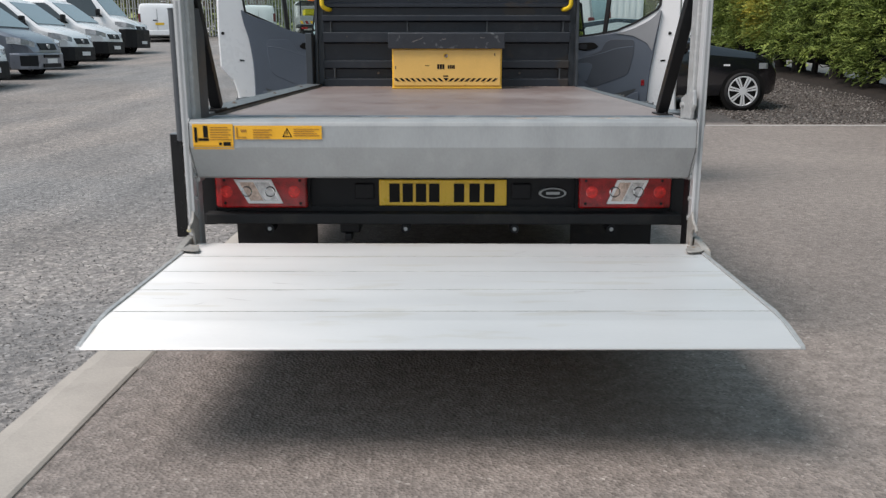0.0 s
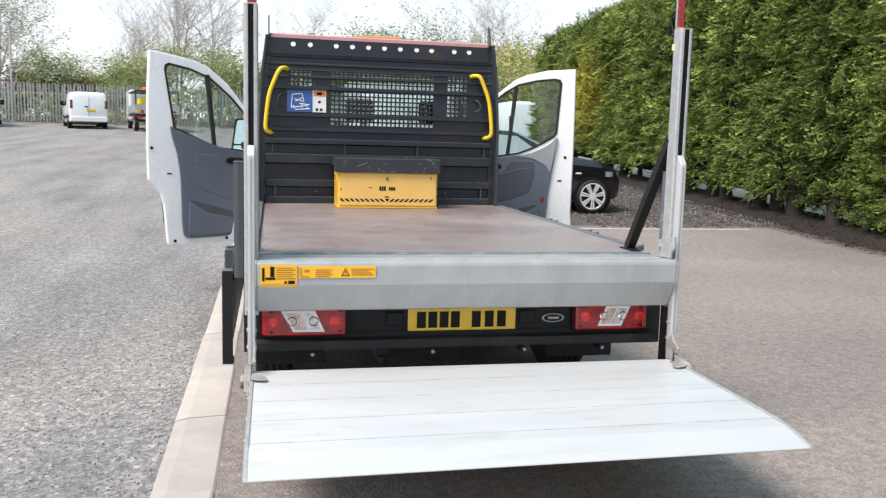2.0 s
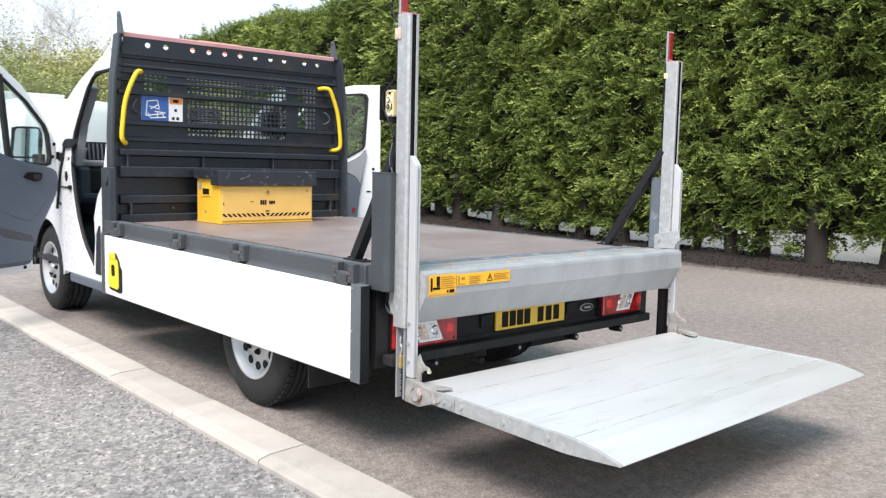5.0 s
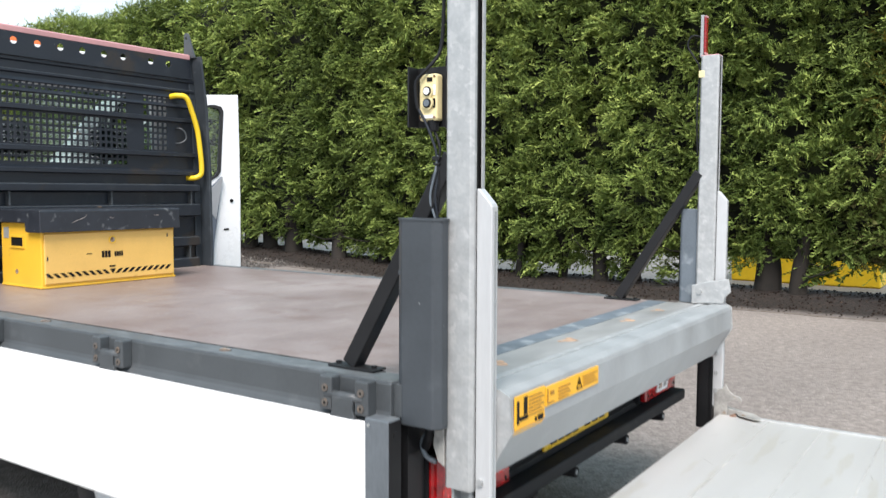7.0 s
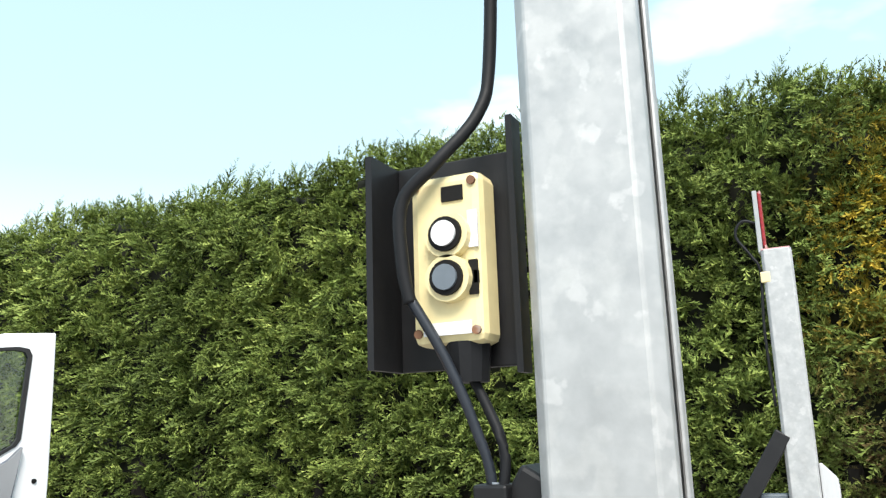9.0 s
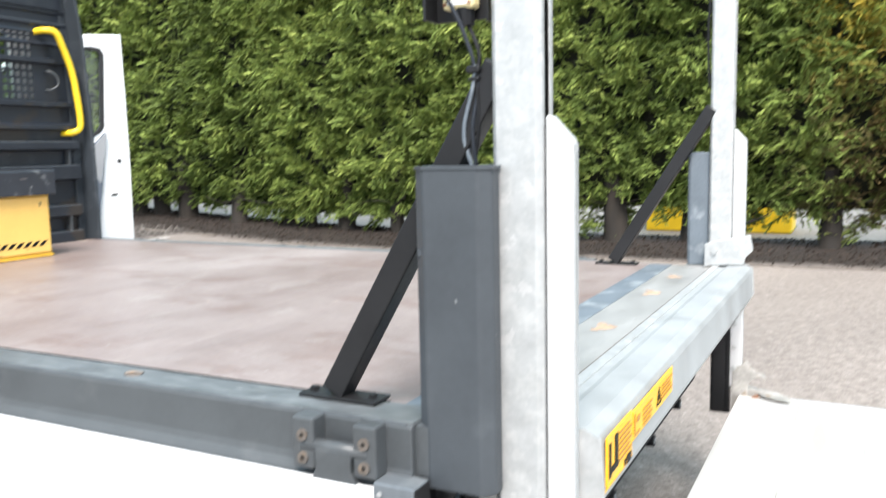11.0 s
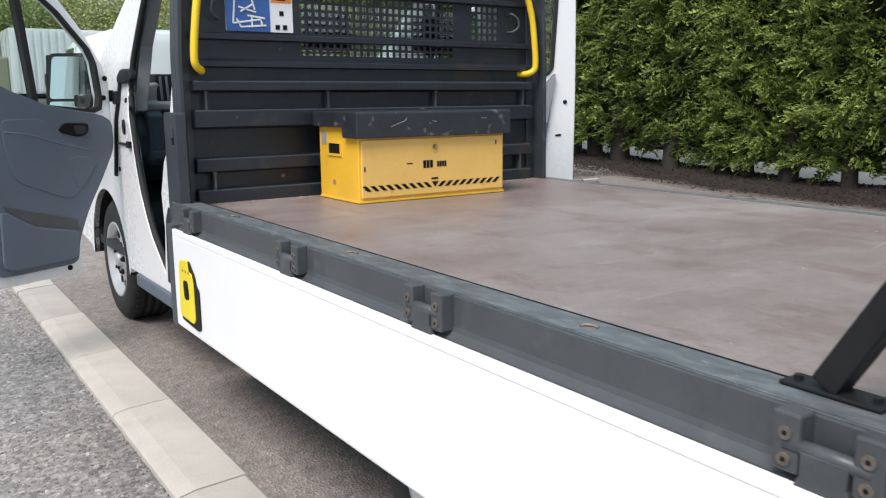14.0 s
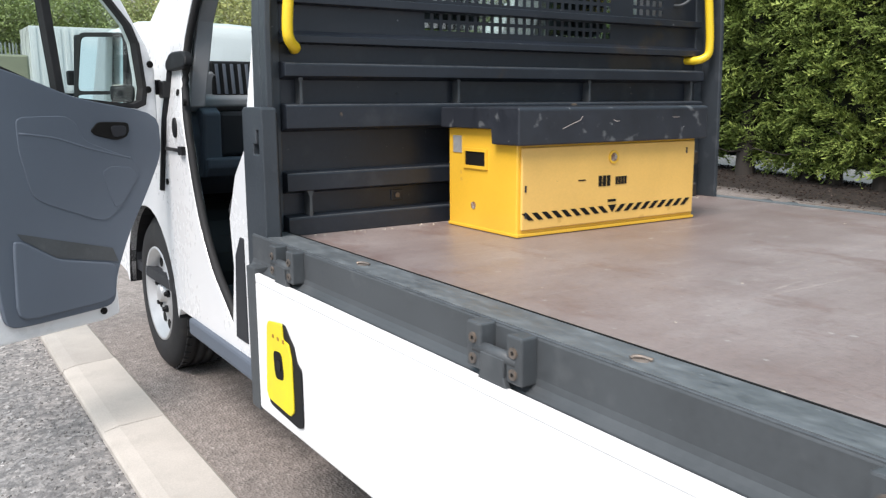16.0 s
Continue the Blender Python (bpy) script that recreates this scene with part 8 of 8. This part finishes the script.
LEAF_YELLOW_HAZED = leaf_material("yellow-green spring leaves", (0.26, 0.255, 0.09), (0.41, 0.405, 0.15), (0.54, 0.53, 0.23))
LEAF_RED = leaf_material("copper leaves", (0.07, 0.03, 0.025), (0.14, 0.06, 0.05), (0.22, 0.10, 0.07))
# Twigs painted pale for the same haze.
TWIG_HAZED = material("grey-brown twigs", (0.40, 0.37, 0.34), 0.9, tone=0.2, scale=2, bump=0.2)


def tree_meshes(seed, height, spread, levels, leaf_n, leaf_size, low, stems=1, clump=0.16):
    """Trunks and limbs as tapered lengths; leaves as small pairs about the outer twigs."""
    rr = random.Random(seed)
    verts, faces, tips = [], [], []

    def limb(p, d, ln, rad, lvl):
        q = p.copy()
        n = 4 if lvl == 0 else 3 if lvl < 3 else 2
        sides = 6 if lvl == 0 else 4 if lvl < 2 else 3
        prev = None
        for k in range(n + 1):
            a = d.orthogonal().normalized()
            b = d.cross(a).normalized()
            w = max(rad * (1 - 0.6 * k / n), 0.005)
            ids = []
            for j in range(sides):
                an = 2 * math.pi * j / sides
                ids.append(len(verts))
                verts.append(tuple(q + w * (math.cos(an) * a + math.sin(an) * b)))
            if prev:
                for i in range(sides):
                    faces.append((prev[i], prev[(i + 1) % sides], ids[(i + 1) % sides], ids[i]))
            prev = ids
            if k < n:
                if lvl >= levels - 1:
                    tips.append(q.copy())
                q = q + d * ln / n
                d = (d + Vector((rr.gauss(0, 0.09), rr.gauss(0, 0.09), rr.gauss(0.03, 0.05)))).normalized()
                if lvl < levels and (k > 0 or lvl > 0 or stems > 1):
                    for _ in range(3 if lvl == 0 else 2):
                        ang = rr.uniform(0, 6.28)
                        out = Vector((math.cos(ang), math.sin(ang), rr.uniform(-0.25, 0.35))) * spread
                        limb(q, (d * 0.7 + out * rr.uniform(0.5, 1.0)).normalized(), ln * rr.uniform(0.36, 0.60) * (1.15 - 0.3 * k / n), w * 0.5, lvl + 1)
        tips.append(q)
    for j in range(stems):
        an = 6.28 * j / stems + rr.uniform(-0.4, 0.4)
        lean_ = 0.0 if stems == 1 else rr.uniform(0.15, 0.7)
        limb(Vector((0.2 * math.cos(an) * (stems > 1), 0.2 * math.sin(an) * (stems > 1), -0.2)), Vector((lean_ * math.cos(an), lean_ * math.sin(an), 1)).normalized(), height * rr.uniform(0.62, 0.8), height * 0.015 / stems ** 0.4, 0)
    wood = mesh_from("wood", verts, faces)
    g = np.random.default_rng(seed)
    tp = np.array([tuple(t) for t in tips if t.z > low * height])
    pick = tp[g.integers(0, len(tp), leaf_n)] + g.normal(0, clump, (leaf_n, 3))
    pick[:, 2] = np.maximum(pick[:, 2], 0.1)
    dirs = g.normal(0, 1, (leaf_n, 3)) + np.array([[0, 0, 0.2]])
    v, f = sprays(pick[:, 0], pick[:, 1], pick[:, 2], dirs, g.uniform(0.6, 1.4, leaf_n) * leaf_size, g, 1, 0.6, 0.36)
    return wood, quick_mesh("leaves", v, f)


def tree(kind, label, wood, leaves, leaf_mat, at, rz, size, tall=1.0):
    t = thing(kind, label, "tree", at, rz, "trees beyond the fence")
    t.scale = (size, size, size * tall)
    w = new("trunk", wood)
    w.parent = t
    if not wood.materials:
        wood.materials.append(TWIG_HAZED)
    if leaves:
        c = new("crown", leaves)
        c.parent = t
        if not leaves.materials:
            leaves.materials.append(leaf_mat)
        c["kind"] = "stuff"
    return t


bare = [tree_meshes(21, 9.2, 0.8, 4, 1500, 0.075, 0.2), tree_meshes(22, 9.2, 0.65, 4, 1200, 0.075, 0.2, 2)]
leafy = [tree_meshes(s_, 4.9, 1.0, 2, 17000, 0.125, 0.04, 6, 0.33) for s_ in (31, 32)]
yellow = tree_meshes(41, 4.9, 1.0, 2, 17000, 0.125, 0.04, 6, 0.33)
copper = tree_meshes(51, 4.2, 0.95, 2, 5000, 0.18, 0.04, 4, 0.3)
tall = tree_meshes(61, 9.0, 0.75, 3, 8000, 0.12, 0.12, 3, 0.2)
# Sparse leaves, also lightened to paint the haze.
LEAF_BARE_HAZED = leaf_material("first leaves", (0.26, 0.27, 0.17), (0.38, 0.39, 0.24), (0.50, 0.51, 0.33))
rp = random.Random(6)
LEAF_DEEP = leaf_material("deep green leaves", (0.09, 0.125, 0.03), (0.20, 0.26, 0.065), (0.33, 0.38, 0.12))
deep = {}
SPOTS = ((-21.4, 54, "y", 1.0), (-19.6, 55, "y", 0.95), (-16.8, 53, "t", 0.95), (-15.2, 51.5, "c", 0.6), (-13.3, 53, "l", 0.85), (-12.6, 52.5, "c", 0.62), (-11.3, 54, "y", 0.62), (-10.2, 62, "b", 0.75), (-9.6, 53, "l", 0.6), (-6.8, 56, "b", 0.95), (-4.6, 54, "b", 0.85),
         (-3.4, 53, "l", 0.95), (-0.6, 53, "y", 0.85), (-8.3, 55, "l", 0.95), (1.6, 60, "b", 0.75), (3.4, 53, "g", 1.1), (5.8, 57, "g", 1.35), (8.0, 53, "g", 1.2), (9.6, 58, "t", 0.85), (11.4, 53, "y", 1.0), (14.0, 56, "y", 1.15), (17, 52, "l", 1.1), (20.5, 56, "l", 1.2), (24, 52, "y", 1.1),
         (-25.5, 54, "l", 0.6), (-30, 56, "y", 0.8), (13.4, 38, "l", 0.8), (12.6, 40, "y", 0.95), (13.4, 50, "y", 1.2), (9.4, 46, "l", 0.8), (6.2, 50.5, "g", 1.0), (12.4, 54, "b", 0.72), (14.6, 55, "b", 0.78))
for i, (x, y, k, sz) in enumerate(SPOTS):
    at = (x, y, slope(y) - 0.05)
    if k == "b":
        w, lv = bare[i % 2]
        tree("bare_tree", "tall nearly bare tree with grey-brown twigs", w, lv, LEAF_BARE_HAZED, at, rp.uniform(0, 360), sz, 1.1)
    elif k == "l":
        w, lv = leafy[i % 2]
        tree("leafy_tree", "round tree in fresh green leaf", w, lv, LEAF_GREEN_HAZED, at, rp.uniform(0, 360), sz)
    elif k == "g":
        w, lv = leafy[i % 2]
        lv = deep.setdefault(i % 2, lv.copy())
        tree("leafy_tree", "dense tree in deep green leaf", w, lv, LEAF_DEEP, at, rp.uniform(0, 360), sz)
    elif k == "t":
        tree("tall_tree", "tall tree in sparse dull green leaf", *tall, LEAF_BARE_HAZED, at, rp.uniform(0, 360), sz)
    elif k == "y":
        tree("leafy_tree", "broad tree in yellow-green spring leaf", *yellow, LEAF_YELLOW_HAZED, at, rp.uniform(0, 360), sz)
    else:
        tree("copper_tree", "small copper-leaved tree behind the fence", *copper, LEAF_RED, at, rp.uniform(0, 360), sz)
# scrub that closes the view under the trees
rs = np.random.default_rng(77)
NS = 15000
sx, sy = rs.uniform(-48, 32, NS), rs.uniform(49.0, 52.5, NS)
sh = 0.9 + 0.5 * np.sin(sx * 0.8) + 0.4 * np.sin(sx * 0.31 + 2)
sz_ = np.array([slope(b) for b in sy]) + rs.random(NS) * np.clip(sh + 0.5, 0.4, 2.2)
sv, sf = sprays(sx, sy, sz_, rs.normal(0, 1, (NS, 3)) + np.array([[0, -0.3, 0.4]]), rs.uniform(0.15, 0.4, NS), rs, 3, 0.9, 0.28)
scrub = part_mesh("undergrowth", quick_mesh("undergrowth", sv, sf), LEAF_GREEN_HAZED)
tagged(scrub, "rough green undergrowth behind the fence", "undergrowth", kind="stuff")
